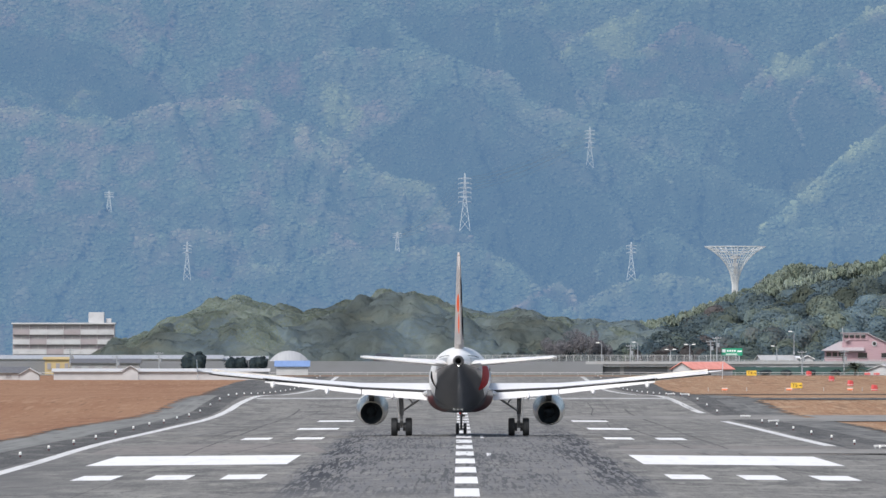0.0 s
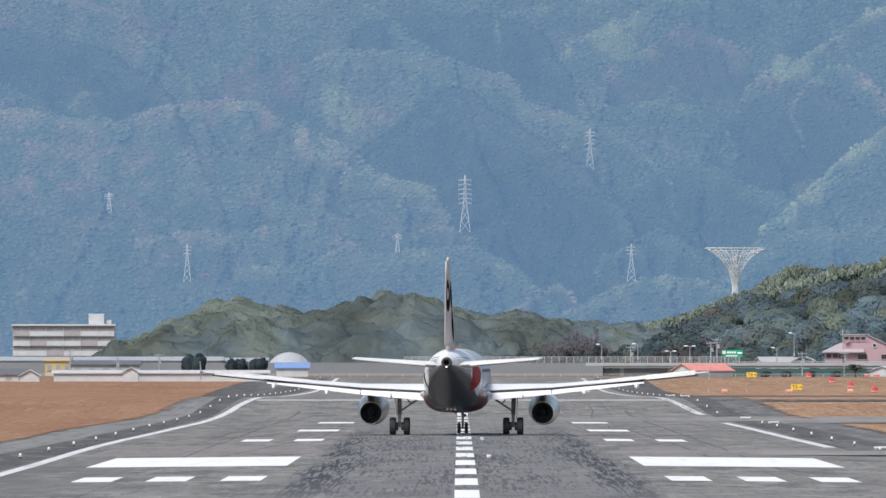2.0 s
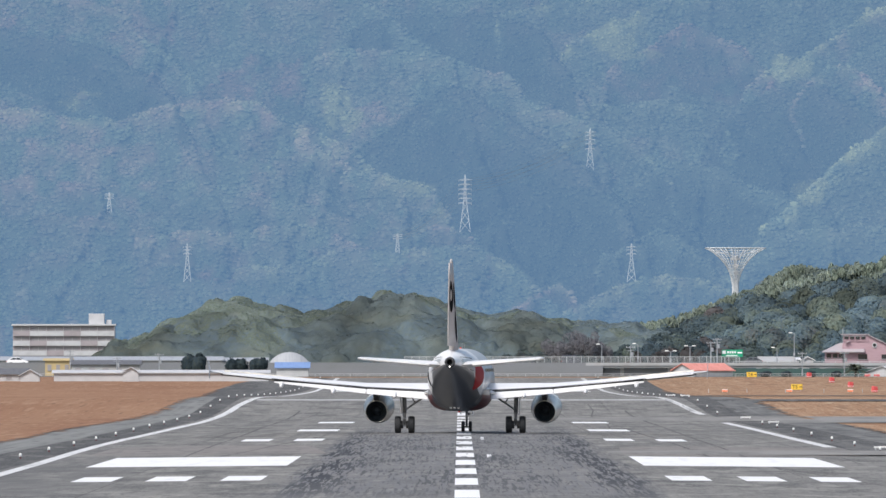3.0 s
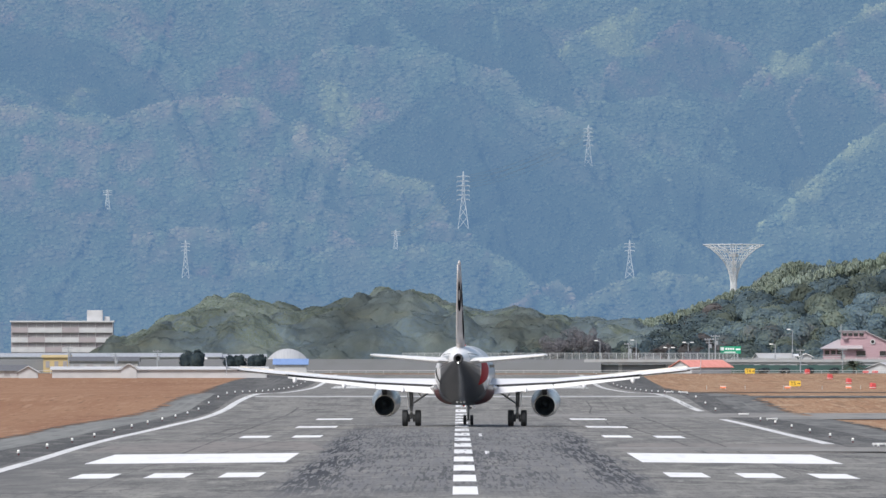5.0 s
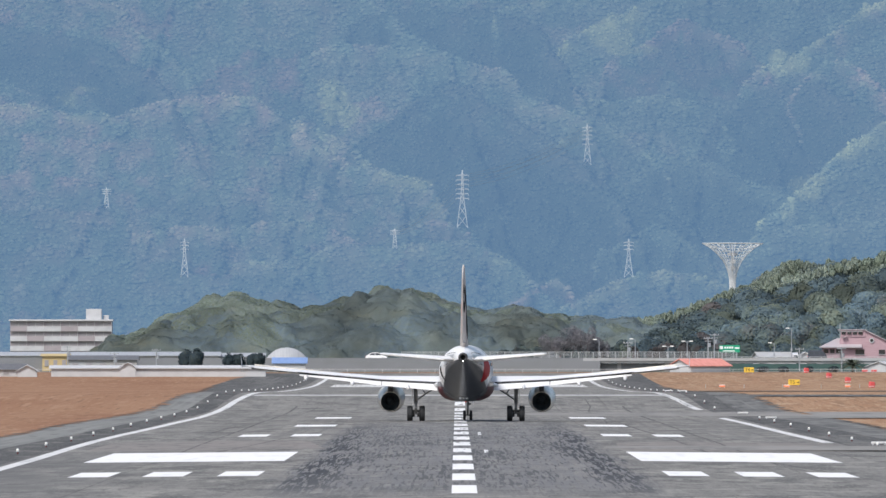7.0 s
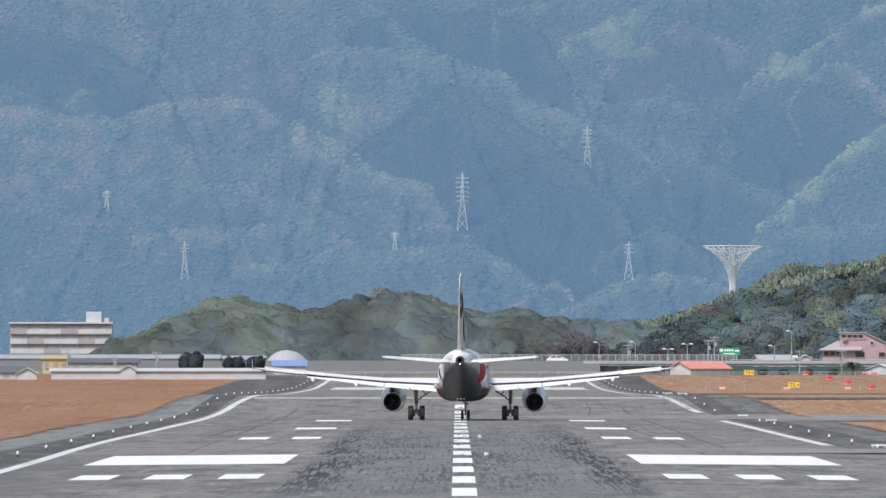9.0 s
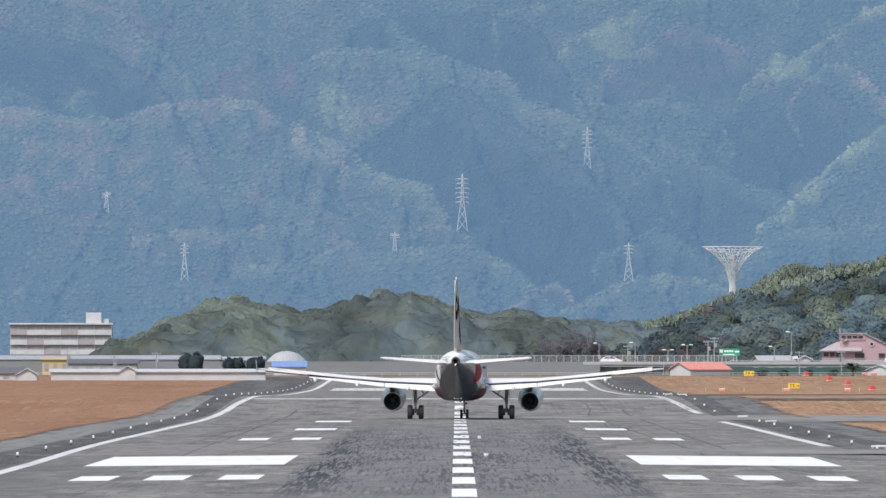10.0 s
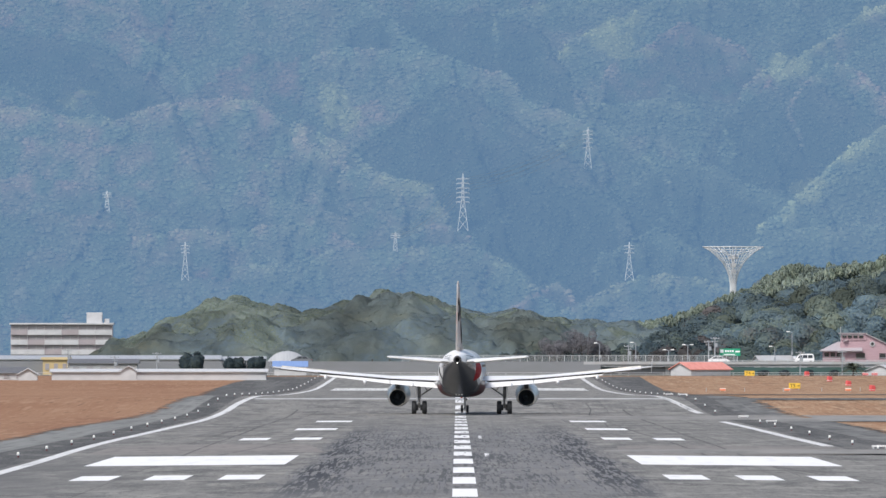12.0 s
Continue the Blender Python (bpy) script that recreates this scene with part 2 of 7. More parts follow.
M_TYRE = material("tyre_rubber", (0.020, 0.023, 0.027), 0.8, layers=[((6, 6, 6), 4, 0.5, 0.8, (0.022, 0.023, 0.025))])
M_STEEL = material("landing_gear_steel", (0.30, 0.31, 0.32), 0.45, 0.5, layers=[((3, 3, 3), 4, 0.5, 0.8, (0.16, 0.16, 0.17))])
M_DUCT = material("heat_stained_duct", (0.062, 0.080, 0.096), 0.6, 0.1, layers=[((2, 2, 2), 3, 0.4, 0.8, (0.016, 0.028, 0.040))])
M_DARKMETAL = material("sooty_metal", (0.05, 0.052, 0.055), 0.55, 0.4, layers=[((2, 2, 2), 3, 0.4, 0.8, (0.08, 0.08, 0.085))])
M_NACELLE = material("nacelle_metal", (0.93, 0.88, 0.79), 0.27, 0.35, layers=[((1.2, 1.2, 1.2), 4, 0.45, 0.8, (0.64, 0.64, 0.65))])
# Dark colour of panel seams, also used as painted shade in wing gaps.
M_GAP = material("dark_seam_and_gap_shade", (0.03, 0.032, 0.035), 0.8)
M_BEACON = material("red_beacon", (0.6, 0.03, 0.02), 0.3, emit=((1.0, 0.08, 0.04), 0.2))
M_TAILLIGHT = material("white_tail_light", (0.9, 0.9, 0.85), 0.3, emit=((1.0, 0.97, 0.9), 4.0))
# Blue emission paints the distance haze; the trees themselves give no light.
M_MOUNT = material("mountain_forest_haze_glow", (0.053, 0.070, 0.047), 1.0, spec=0.0, patch=(("bare", (0.112, 0.088, 0.068)), ("bamboo", (0.128, 0.138, 0.070))), tone="tone",
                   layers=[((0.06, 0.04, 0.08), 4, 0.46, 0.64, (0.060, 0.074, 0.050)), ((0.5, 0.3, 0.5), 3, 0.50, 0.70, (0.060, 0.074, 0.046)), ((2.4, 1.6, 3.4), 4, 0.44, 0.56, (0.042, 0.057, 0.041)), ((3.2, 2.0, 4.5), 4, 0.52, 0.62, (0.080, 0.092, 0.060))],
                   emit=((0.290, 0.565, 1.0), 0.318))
M_HILL = material("hill_undergrowth", (0.085, 0.105, 0.085), 1.0, spec=0.0, layers=[((0.3, 0.3, 0.3), 4, 0.4, 0.7, (0.105, 0.11, 0.075))])
# Leaf colours are pushed towards blue to carry the distance haze.
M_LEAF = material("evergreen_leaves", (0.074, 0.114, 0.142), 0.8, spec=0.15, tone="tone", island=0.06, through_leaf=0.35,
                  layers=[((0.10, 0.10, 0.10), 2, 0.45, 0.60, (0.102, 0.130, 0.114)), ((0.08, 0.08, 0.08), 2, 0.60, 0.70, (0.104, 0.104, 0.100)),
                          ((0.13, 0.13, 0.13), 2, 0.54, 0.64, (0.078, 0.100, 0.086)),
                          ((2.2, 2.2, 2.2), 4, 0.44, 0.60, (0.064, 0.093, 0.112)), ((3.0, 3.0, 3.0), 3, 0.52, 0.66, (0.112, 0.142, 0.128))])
M_LEAF_YEL = material("bamboo_leaves", (0.132, 0.160, 0.145), 0.8, spec=0.15, tone="tone", island=0.06, through_leaf=0.35, layers=[((0.2, 0.2, 0.2), 3, 0.45, 0.65, (0.108, 0.136, 0.108)), ((1.8, 1.8, 0.9), 4, 0.47, 0.60, (0.098, 0.122, 0.096)), ((2.8, 2.8, 1.2), 3, 0.54, 0.66, (0.155, 0.172, 0.132))])
M_LEAF_DULL = material("olive_leaves", (0.098, 0.124, 0.108), 0.8, spec=0.15, tone="tone", island=0.06, through_leaf=0.35, layers=[((0.8, 0.8, 0.8), 3, 0.45, 0.65, (0.112, 0.128, 0.096)), ((2.2, 2.2, 2.2), 4, 0.46, 0.62, (0.084, 0.104, 0.090))])
M_LEAF_BROWN = material("reddish_conifer_leaves", (0.118, 0.108, 0.108), 0.85, spec=0.1, tone="tone", island=0.06, through_leaf=0.3, layers=[((0.6, 0.6, 0.9), 3, 0.45, 0.65, (0.098, 0.100, 0.104)), ((2.2, 2.2, 2.2), 4, 0.46, 0.62, (0.092, 0.084, 0.084))])
# Bluish base colour imitates the haze before the centre hill.
M_LEAF_OLIVE = material("haze_tinted_broadleaf_woods", (0.112, 0.148, 0.168), 0.85, spec=0.1, tone="tone", through_leaf=0.45,
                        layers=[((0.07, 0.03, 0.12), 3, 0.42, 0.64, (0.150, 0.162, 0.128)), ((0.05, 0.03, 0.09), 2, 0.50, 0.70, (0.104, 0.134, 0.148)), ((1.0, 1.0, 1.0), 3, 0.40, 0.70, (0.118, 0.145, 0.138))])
M_TWIGS = material("bare_twigs", (0.150, 0.146, 0.156), 0.9, spec=0.1, tone="tone", through_leaf=0.4, layers=[((0.5, 0.5, 0.5), 3, 0.45, 0.62, (0.128, 0.130, 0.142))])
M_SHRUB = material("bare_winter_shrubs", (0.150, 0.132, 0.128), 0.9, spec=0.1, tone="tone", through_leaf=0.3, layers=[((0.15, 0.15, 0.15), 3, 0.45, 0.62, (0.120, 0.120, 0.115)), ((1.6, 1.6, 1.6), 3, 0.45, 0.65, (0.17, 0.145, 0.135))])
M_LEAF_DARK = material("palm_leaves", (0.060, 0.075, 0.055), 0.6, spec=0.3, layers=[((2, 2, 2), 3, 0.45, 0.7, (0.075, 0.082, 0.055))])
M_BARK = material("bark", (0.10, 0.075, 0.055), 0.95, layers=[((4, 4, 1), 4, 0.4, 0.7, (0.06, 0.05, 0.04))])
M_GALV = material("galvanised_steel", (0.55, 0.57, 0.58), 0.5, 0.4, layers=[((0.8, 0.8, 0.8), 3, 0.5, 0.8, (0.42, 0.43, 0.44))])
# Weathered steel, its base tinted blue for the haze before the pylons.
M_PYLON = material("weathered_haze_tinted_steel", (0.42, 0.48, 0.54), 0.7, layers=[((0.8, 0.8, 0.8), 3, 0.5, 0.8, (0.33, 0.40, 0.47))])
M_POST = material("grey_post_steel", (0.34, 0.36, 0.385), 0.6, 0.2, layers=[((0.8, 0.8, 0.8), 3, 0.5, 0.8, (0.27, 0.29, 0.31))])
M_CARGREY = material("grey_car_paint", (0.16, 0.17, 0.18), 0.3, 0.3)
M_PALESTEEL = material("pale_painted_steel", (0.60, 0.63, 0.65), 0.6, layers=[((0.8, 0.8, 0.8), 3, 0.5, 0.8, (0.52, 0.55, 0.58))])
M_WHITEWALL = material("white_render_wall", (0.49, 0.50, 0.515), 0.85, layers=[((0.4, 0.4, 0.6), 4, 0.45, 0.8, (0.40, 0.41, 0.425))])
M_BEIGE = material("beige_wall", (0.34, 0.31, 0.325), 0.85, layers=[((0.4, 0.4, 0.6), 4, 0.45, 0.8, (0.29, 0.265, 0.275))])
M_WINDOW_FAR = material("curtained_window", (0.30, 0.29, 0.30), 0.35, spec=0.5)
M_WINDOW = material("dark_window_glass", (0.03, 0.035, 0.04), 0.12, spec=0.8)
M_PINK = material("pink_board_wall", (0.43, 0.295, 0.325), 0.8, layers=[((0.6, 0.6, 5.0), 3, 0.45, 0.8, (0.38, 0.245, 0.275))])
M_PINKROOF = material("pale_pink_metal_roof", (0.385, 0.355, 0.375), 0.5, layers=[((3.0, 0.5, 0.5), 3, 0.45, 0.8, (0.38, 0.33, 0.345))])
M_REDROOF = material("salmon_metal_roof", (0.68, 0.29, 0.24), 0.55, layers=[((3.0, 0.5, 0.5), 3, 0.45, 0.8, (0.52, 0.18, 0.14))])
M_DKGREEN = material("dark_green_net_wall", (0.045, 0.095, 0.092), 0.85, layers=[((0.5, 0.5, 0.5), 4, 0.45, 0.8, (0.05, 0.085, 0.07))])
M_SIGNGREEN = material("green_sign_sheet", (0.01, 0.30, 0.16), 0.5)
M_YELLOW = material("yellow_sign_face", (0.76, 0.50, 0.06), 0.5)
M_BLACK = material("black_lettering", (0.02, 0.02, 0.02), 0.6)
M_SIGNWHITE = material("white_lettering", (0.85, 0.85, 0.85), 0.6)
M_MARKER = material("red_marker_sheet", (0.66, 0.10, 0.10), 0.6, layers=[((2, 2, 2), 3, 0.5, 0.9, (0.6, 0.06, 0.05))])
M_MARKORANGE = material("orange_marker_sheet", (0.85, 0.27, 0.13), 0.6)
M_LENS = material("white_lamp_glass", (0.85, 0.85, 0.82), 0.2, spec=0.6)
M_BLUEROOF = material("blue_sheet_roof", (0.19, 0.29, 0.52), 0.5, layers=[((3.0, 0.5, 0.5), 3, 0.45, 0.8, (0.16, 0.25, 0.45))])
M_TILEROOF = material("grey_tile_roof", (0.13, 0.135, 0.145), 0.6, layers=[((2.0, 2.0, 2.0), 3, 0.45, 0.8, (0.09, 0.09, 0.10))])
M_PALESHEET = material("pale_sheet_roof", (0.36, 0.38, 0.41), 0.6, layers=[((3.0, 0.5, 0.5), 3, 0.45, 0.8, (0.29, 0.31, 0.34))])
M_OCHRE = material("ochre_wall", (0.50, 0.39, 0.20), 0.8, layers=[((0.5, 0.5, 0.5), 4, 0.45, 0.8, (0.43, 0.34, 0.19))])
M_CARWHITE = material("white_car_paint", (0.8, 0.8, 0.8), 0.25)
M_CARDARK = material("dark_car_paint", (0.05, 0.055, 0.07), 0.25)
M_WIRE = material("overhead_wire", (0.26, 0.30, 0.34), 0.6)


# ---- mesh helpers ----
def mesh_ob(name, bm, mat, parent=None, label="", smooth=False):
    me = bpy.data.meshes.new(name)
    bm.normal_update()
    bm.to_mesh(me)
    bm.free()
    for mm in (mat if isinstance(mat, (list, tuple)) else [mat]):
        me.materials.append(mm)
    if smooth:
        me.shade_smooth()
    ob = new(name, me)
    if parent:
        ob.parent = parent
    if label:
        ob["label"] = label
    return ob


def part(name, bm, mat, parent, label="", smooth=False):
    return mesh_ob(name, bm, mat, parent, label, smooth)


def thing(name, label, category, m=None, group="", kind=""):
    ob = new(name)
    ob.empty_display_size = 0.5
    if m is not None:
        ob.matrix_basis = m
    return tagged(ob, label, category, group, kind)


def add_box(bm, c, size, rot=None, bevel=0.0):
    r = bmesh.ops.create_cube(bm, size=1.0)
    vs = r["verts"]
    bmesh.ops.scale(bm, vec=size, verts=vs)
    if bevel:
        es = list({e for v in vs for e in v.link_edges})
        vs = list({v for f in bmesh.ops.bevel(bm, geom=es, offset=bevel, segments=1, affect="EDGES")["faces"] for v in f.verts} | {v for v in vs if v.is_valid})
    if rot is not None:
        bmesh.ops.rotate(bm, cent=(0, 0, 0), matrix=rot, verts=vs)
    bmesh.ops.translate(bm, vec=c, verts=vs)
    return vs


def box(c, size, rot=None, bevel=0.0):
    bm = bmesh.new()
    add_box(bm, c, size, rot, bevel)
    return bm


def add_rod(bm, a, b, r0, r1=None, n=8):
    a, b = Vector(a), Vector(b)
    r1 = r0 if r1 is None else r1
    q = (b - a).to_track_quat("Z", "Y")
    rings = []
    for p, r in ((a, r0), (b, r1)):
        rings.append([bm.verts.new(p + q @ Vector((r * math.cos(i * 2 * math.pi / n), r * math.sin(i * 2 * math.pi / n), 0))) for i in range(n)])
    for i in range(n):
        bm.faces.new((rings[0][i], rings[0][(i + 1) % n], rings[1][(i + 1) % n], rings[1][i]))
    bm.faces.new(rings[0][::-1])
    bm.faces.new(rings[1])


def rod(a, b, r0, r1=None, n=8):
    bm = bmesh.new()
    add_rod(bm, a, b, r0, r1, n)
    return bm


def loft(rings, close=True, cap0=False, cap1=False, bm=None):
    """Skin a row of rings, each a list of points."""
    bm = bm or bmesh.new()
    vr = [[bm.verts.new(p) for p in ring] for ring in rings]
    n = len(rings[0])
    for a, b in zip(vr, vr[1:]):
        for i in range(n if close else n - 1):
            bm.faces.new((a[i], a[(i + 1) % n], b[(i + 1) % n], b[i]))
    if cap0:
        bm.faces.new(vr[0][::-1])
    if cap1:
        bm.faces.new(vr[-1])
    return bm


def lathe(profile, n=32, centre=(0, 0, 0)):
    """Turn (radius, y) about the y axis."""
    c = Vector(centre)
    return loft([[c + Vector((r * math.cos(2 * math.pi * i / n), y, r * math.sin(2 * math.pi * i / n))) for i in range(n)] for r, y in profile])


def np_mesh(name, verts, faces, mat, parent=None, smooth=False, values=None, normals=None):
    me = bpy.data.meshes.new(name)
    k = faces.shape[1]
    me.vertices.add(len(verts))
    me.vertices.foreach_set("co", np.asarray(verts, np.float32).ravel())
    me.loops.add(faces.size)
    me.loops.foreach_set("vertex_index", faces.astype(np.int32).ravel())
    me.polygons.add(len(faces))
    me.polygons.foreach_set("loop_start", np.arange(0, faces.size, k, dtype=np.int32))
    me.update(calc_edges=True)
    if values is not None:
        me.attributes.new(values[0], "FLOAT", "POINT").data.foreach_set("value", np.asarray(values[1], np.float32).ravel())
    me.materials.append(mat)
    if smooth:
        me.shade_smooth()
    if normals is not None:
        me.normals_split_custom_set_from_vertices(normals)
    ob = new(name, me)
    if parent:
        ob.parent = parent
    return ob


def value_noise(x, y, seed=0):
    """Smooth lattice noise in numpy, -1 to 1."""
    xi, yi = np.floor(x).astype(np.int64), np.floor(y).astype(np.int64)
    u, v = x - xi, y - yi
    u, v = u * u * u * (u * (u * 6 - 15) + 10), v * v * v * (v * (v * 6 - 15) + 10)

    def h(a, b):
        n = (a * 374761393 + b * 668265263 + seed * 974634777) & 0xFFFFFFFF
        n = ((n ^ (n >> 13)) * 1274126177) & 0xFFFFFFFF
        return ((n ^ (n >> 16)) & 0xFFFF) / 32767.5 - 1
    return (h(xi, yi) * (1 - u) + h(xi + 1, yi) * u) * (1 - v) + (h(xi, yi + 1) * (1 - u) + h(xi + 1, yi + 1) * u) * v


def lumps(x, y, seed=0):
    """Round crowns packed side by side: 1 in the middle of each, 0 between them; and a number for each crown."""
    xi, yi = np.floor(x).astype(np.int64), np.floor(y).astype(np.int64)
    best, who = np.full(x.shape, 9.0), np.zeros(x.shape)

    def h(p, q, s):
        n = (p * 374761393 + q * 668265263 + (seed + s) * 974634777) & 0xFFFFFFFF
        n = ((n ^ (n >> 13)) * 1274126177) & 0xFFFFFFFF
        return ((n ^ (n >> 16)) & 0xFFFF) / 65535.0
    for dx in (-1, 0, 1):
        for dy in (-1, 0, 1):
            cx, cy = xi + dx, yi + dy
            d = (x - cx - h(cx, cy, 1)) ** 2 + (y - cy - h(cx, cy, 2)) ** 2
            near = d < best
            best, who = np.where(near, d, best), np.where(near, h(cx, cy, 3), who)
    return np.sqrt(np.clip(1 - best / 0.85, 0, 1)), who


def fbm(x, y, octaves=4, seed=0, ridged=False):
    s, a = 0, 1.0
    for k in range(octaves):
        n = value_noise(x * 2 ** k, y * 2 ** k, seed + k)
        s = s + a * ((1 - 2 * np.abs(n)) if ridged else n)
        a *= 0.5
    return s


# ---- ground: long profile of the runway ----
KNOT_Y = [-400, 600, 1000, 1160, 1230, 1300, 1364, 1450, 1580, 1760, 1945, 2100, 2306, 2400, 3000, 3900, 7000]
KNOT_Z = [0.0, 0.0, -0.065, -0.15, 0.0, 0.56, 0.90, 0.78, 0.43, 0.15, 0.07, 0.50, 1.35, 1.5, 1.6, 2.0, 2.0]
PROFILE_Y = sorted(set([-400, 0, 300, 500, 2600, 3000, 3900, 7000] + list(range(520, 2460, 20))))


def smooth_profile(y):
    k = max(0, min(len(KNOT_Y) - 2, next((i for i in range(len(KNOT_Y) - 1) if y <= KNOT_Y[i + 1]), len(KNOT_Y) - 2)))
    u = min(1, max(0, (y - KNOT_Y[k]) / (KNOT_Y[k + 1] - KNOT_Y[k])))
    lin = lambda i: (KNOT_Z[min(i + 1, len(KNOT_Z) - 1)] - KNOT_Z[max(i - 1, 0)]) / (KNOT_Y[min(i + 1, len(KNOT_Y) - 1)] - KNOT_Y[max(i - 1, 0)])
    d = KNOT_Y[k + 1] - KNOT_Y[k]
    return ((2 * u**3 - 3 * u**2 + 1) * KNOT_Z[k] + (u**3 - 2 * u**2 + u) * d * lin(k) + (3 * u**2 - 2 * u**3) * KNOT_Z[k + 1] + (u**3 - u**2) * d * lin(k + 1))


PROFILE_Z = [smooth_profile(y) for y in PROFILE_Y]


def ground_z(y):
    return float(np.interp(y, PROFILE_Y, PROFILE_Z))


def camber(x, y):
    """The runway is crowned: its middle lies higher than its edges; beyond the hump it is flat."""
    return float(np.interp(y, [900, 1200], [1, 0])) * (0.07 - 0.009 * min(abs(x), 24.0))


def strip(name, outline, mat, lift, parent=None, label="", kind="", category=""):
    """A sheet on the ground between two side lines: outline is rows of (y, x_left, x_right), straight between rows."""
    ys = [r[0] for r in outline]
    rows = sorted(set(ys) | {y for y in PROFILE_Y if ys[0] < y < ys[-1]})
    bm = bmesh.new()
    prev = None
    for y in rows:
        xl, xr = np.interp(y, ys, [r[1] for r in outline]), np.interp(y, ys, [r[2] for r in outline])
        cur = [bm.verts.new((x, y, ground_z(y) + lift + camber(x, y))) for x in (xl + (xr - xl) * k / 4 for k in range(5))]
        if prev:
            for k in range(4):
                bm.faces.new((prev[k], prev[k + 1], cur[k + 1], cur[k]))
        prev = cur
    ob = mesh_ob(name, bm, mat, parent)
    return tagged(ob, label, category, kind=kind)


# ---- the ground and the runway ----
bm = bmesh.new()
prev = None
XS = [-6000, -400, -120, -60, -24, 0, 24, 60, 120, 400, 6000]
for gy in PROFILE_Y:
    cur = [bm.verts.new((gx, gy, ground_z(gy) + camber(gx, gy))) for gx in XS]
    if prev:
        for k in range(len(XS) - 1):
            bm.faces.new((prev[k], prev[k + 1], cur[k + 1], cur[k]))
    prev = cur
ground = tagged(mesh_ob("ground", bm, M_GRASS), "dry tan winter grass of the airfield", "ground", kind="structure")

strip("town_ground", [(2330, -900, 900), (4300, -1400, 1400)], M_TOWN, 0.03, label="grey built-up ground behind the airfield", kind="structure", category="ground")
runway = strip("runway", [(-300, -22.2, 22.2), (2290, -22.2, 22.2)], M_ASPHALT, 0.06, label="worn grey asphalt runway with white markings", kind="structure", category="runway")
strip("meadow_west", [(200, -400, -28.5), (1180, -400, -27.2), (1364, -400, -26.8), (1500, -400, -28.6), (1760, -400, -32.8), (1945, -400, -35.0), (2330, -400, -32)], M_GRASS_RED, 0.03,
      label="reddish dry winter grass beside the runway", kind="structure", category="ground")
strip("shoulder_west", [(-300, -29.4, -22.2), (1000, -29.4, -22.2), (1180, -28.0, -22.2), (1364, -27.4, -22.2), (1500, -29.2, -22.2), (1760, -33.5, -22.2), (1945, -35.8, -22.2), (2130, -35.6, -22.2), (2290, -33, -22.2)], M_SHOULDER, 0.05,
      label="dark asphalt runway shoulder", kind="structure", category="runway shoulder")
strip("shoulder_east", [(-300, 22.2, 29.6), (1000, 22.2, 30.2), (1170, 22.2, 30.0), (1364, 22.2, 28.8), (1670, 22.2, 28.5), (2290, 22.2, 30.5)], M_SHOULDER, 0.05,
      label="dark asphalt runway shoulder", kind="structure", category="runway shoulder")
strip("pavement_west", [(520, -29.6, -26.6), (700, -29.6, -26.0), (900, -29.6, -25.3), (1080, -29.0, -24.7), (1250, -28.0, -24.6), (1340, -27.6, -24.7), (1400, -27.9, -25.2), (1470, -28.8, -27.0), (1540, -29.8, -29.0)], M_SHOULDER_PALE, 0.056,
      label="pale weathered strip of shoulder pavement", kind="structure", category="pavement")
strip("pavement_east", [(760, 26.4, 29.5), (1060, 25.8, 29.3), (1190, 25.2, 29.3), (1300, 24.9, 28.4), (1364, 24.9, 28.2), (1480, 26.4, 28.2)], M_SHOULDER_MID, 0.056,
      label="pale weathered strip of shoulder pavement", kind="structure", category="pavement")
# ragged grass edge along both shoulders: tufts that creep over the asphalt
edge_rng = random.Random(17)
for side in (-1, 1):
    for k in range(220):
        y = 640 + 6 * k + edge_rng.uniform(-3, 3)
        if side > 0 and (y < 760 or 1040 < y < 1150 or 1320 < y < 1360):
            continue
        xo = np.interp(y, [1000, 1250, 1400, 1500, 1760, 1945, 2290], [29.6, 28.1, 27.7, 29.2, 33.5, 35.8, 33.0]) if side < 0 else np.interp(y, [600, 1000, 1170, 1364, 1670, 2290], [29.6, 30.2, 30.0, 28.8, 28.5, 30.5])
        reach, wide = edge_rng.uniform(0.3, 1.5), edge_rng.uniform(4, 13)
        strip("grass_tuft", [(y, side * xo - 0.02, side * xo + 0.02), (y + wide * 0.4, side * (xo - reach * 0.9) - 0.05, side * xo + 0.05) if side > 0 else (y + wide * 0.4, side * xo - 0.05, side * (xo - reach * 0.9) + 0.05),
                             (y + wide, side * xo - 0.02, side * xo + 0.02)], (M_GRASS_RED if side < 0 else M_GRASS) if k % 3 else M_SHOULDER, 0.07, ground)
# taxiways that leave to the east
strip("taxiway_1", [(640, 22.2, 300), (742, 22.2, 300)], M_ASPHALT, 0.055, label="grey asphalt taxiway leaving the runway", kind="structure", category="taxiway")
strip("taxiway_2", [(1100, 22.2, 300), (1114, 26, 300), (1166, 26, 300), (1194, 22.2, 300)], M_PALEBAND, 0.058, label="grey asphalt taxiway leaving the runway", kind="structure", category="taxiway")
strip("taxiway_edge", [(736, 15, 300), (744, 8, 300), (758, 8, 300), (768, 13, 300)], M_PALEBAND, 0.0665, runway, "pale weathered joint where the taxiway meets the runway")
strip("taxiway_3", [(1330, 22.2, 400), (1352, 22.2, 400)], M_SHOULDER, 0.058, label="narrow asphalt service road crossing the grass", kind="structure", category="service road")
strip("taxiway_4", [(1620, 22.2, 400), (1660, 22.2, 400)], M_SHOULDER, 0.058, label="narrow asphalt service road crossing the grass", kind="structure", category="service road")


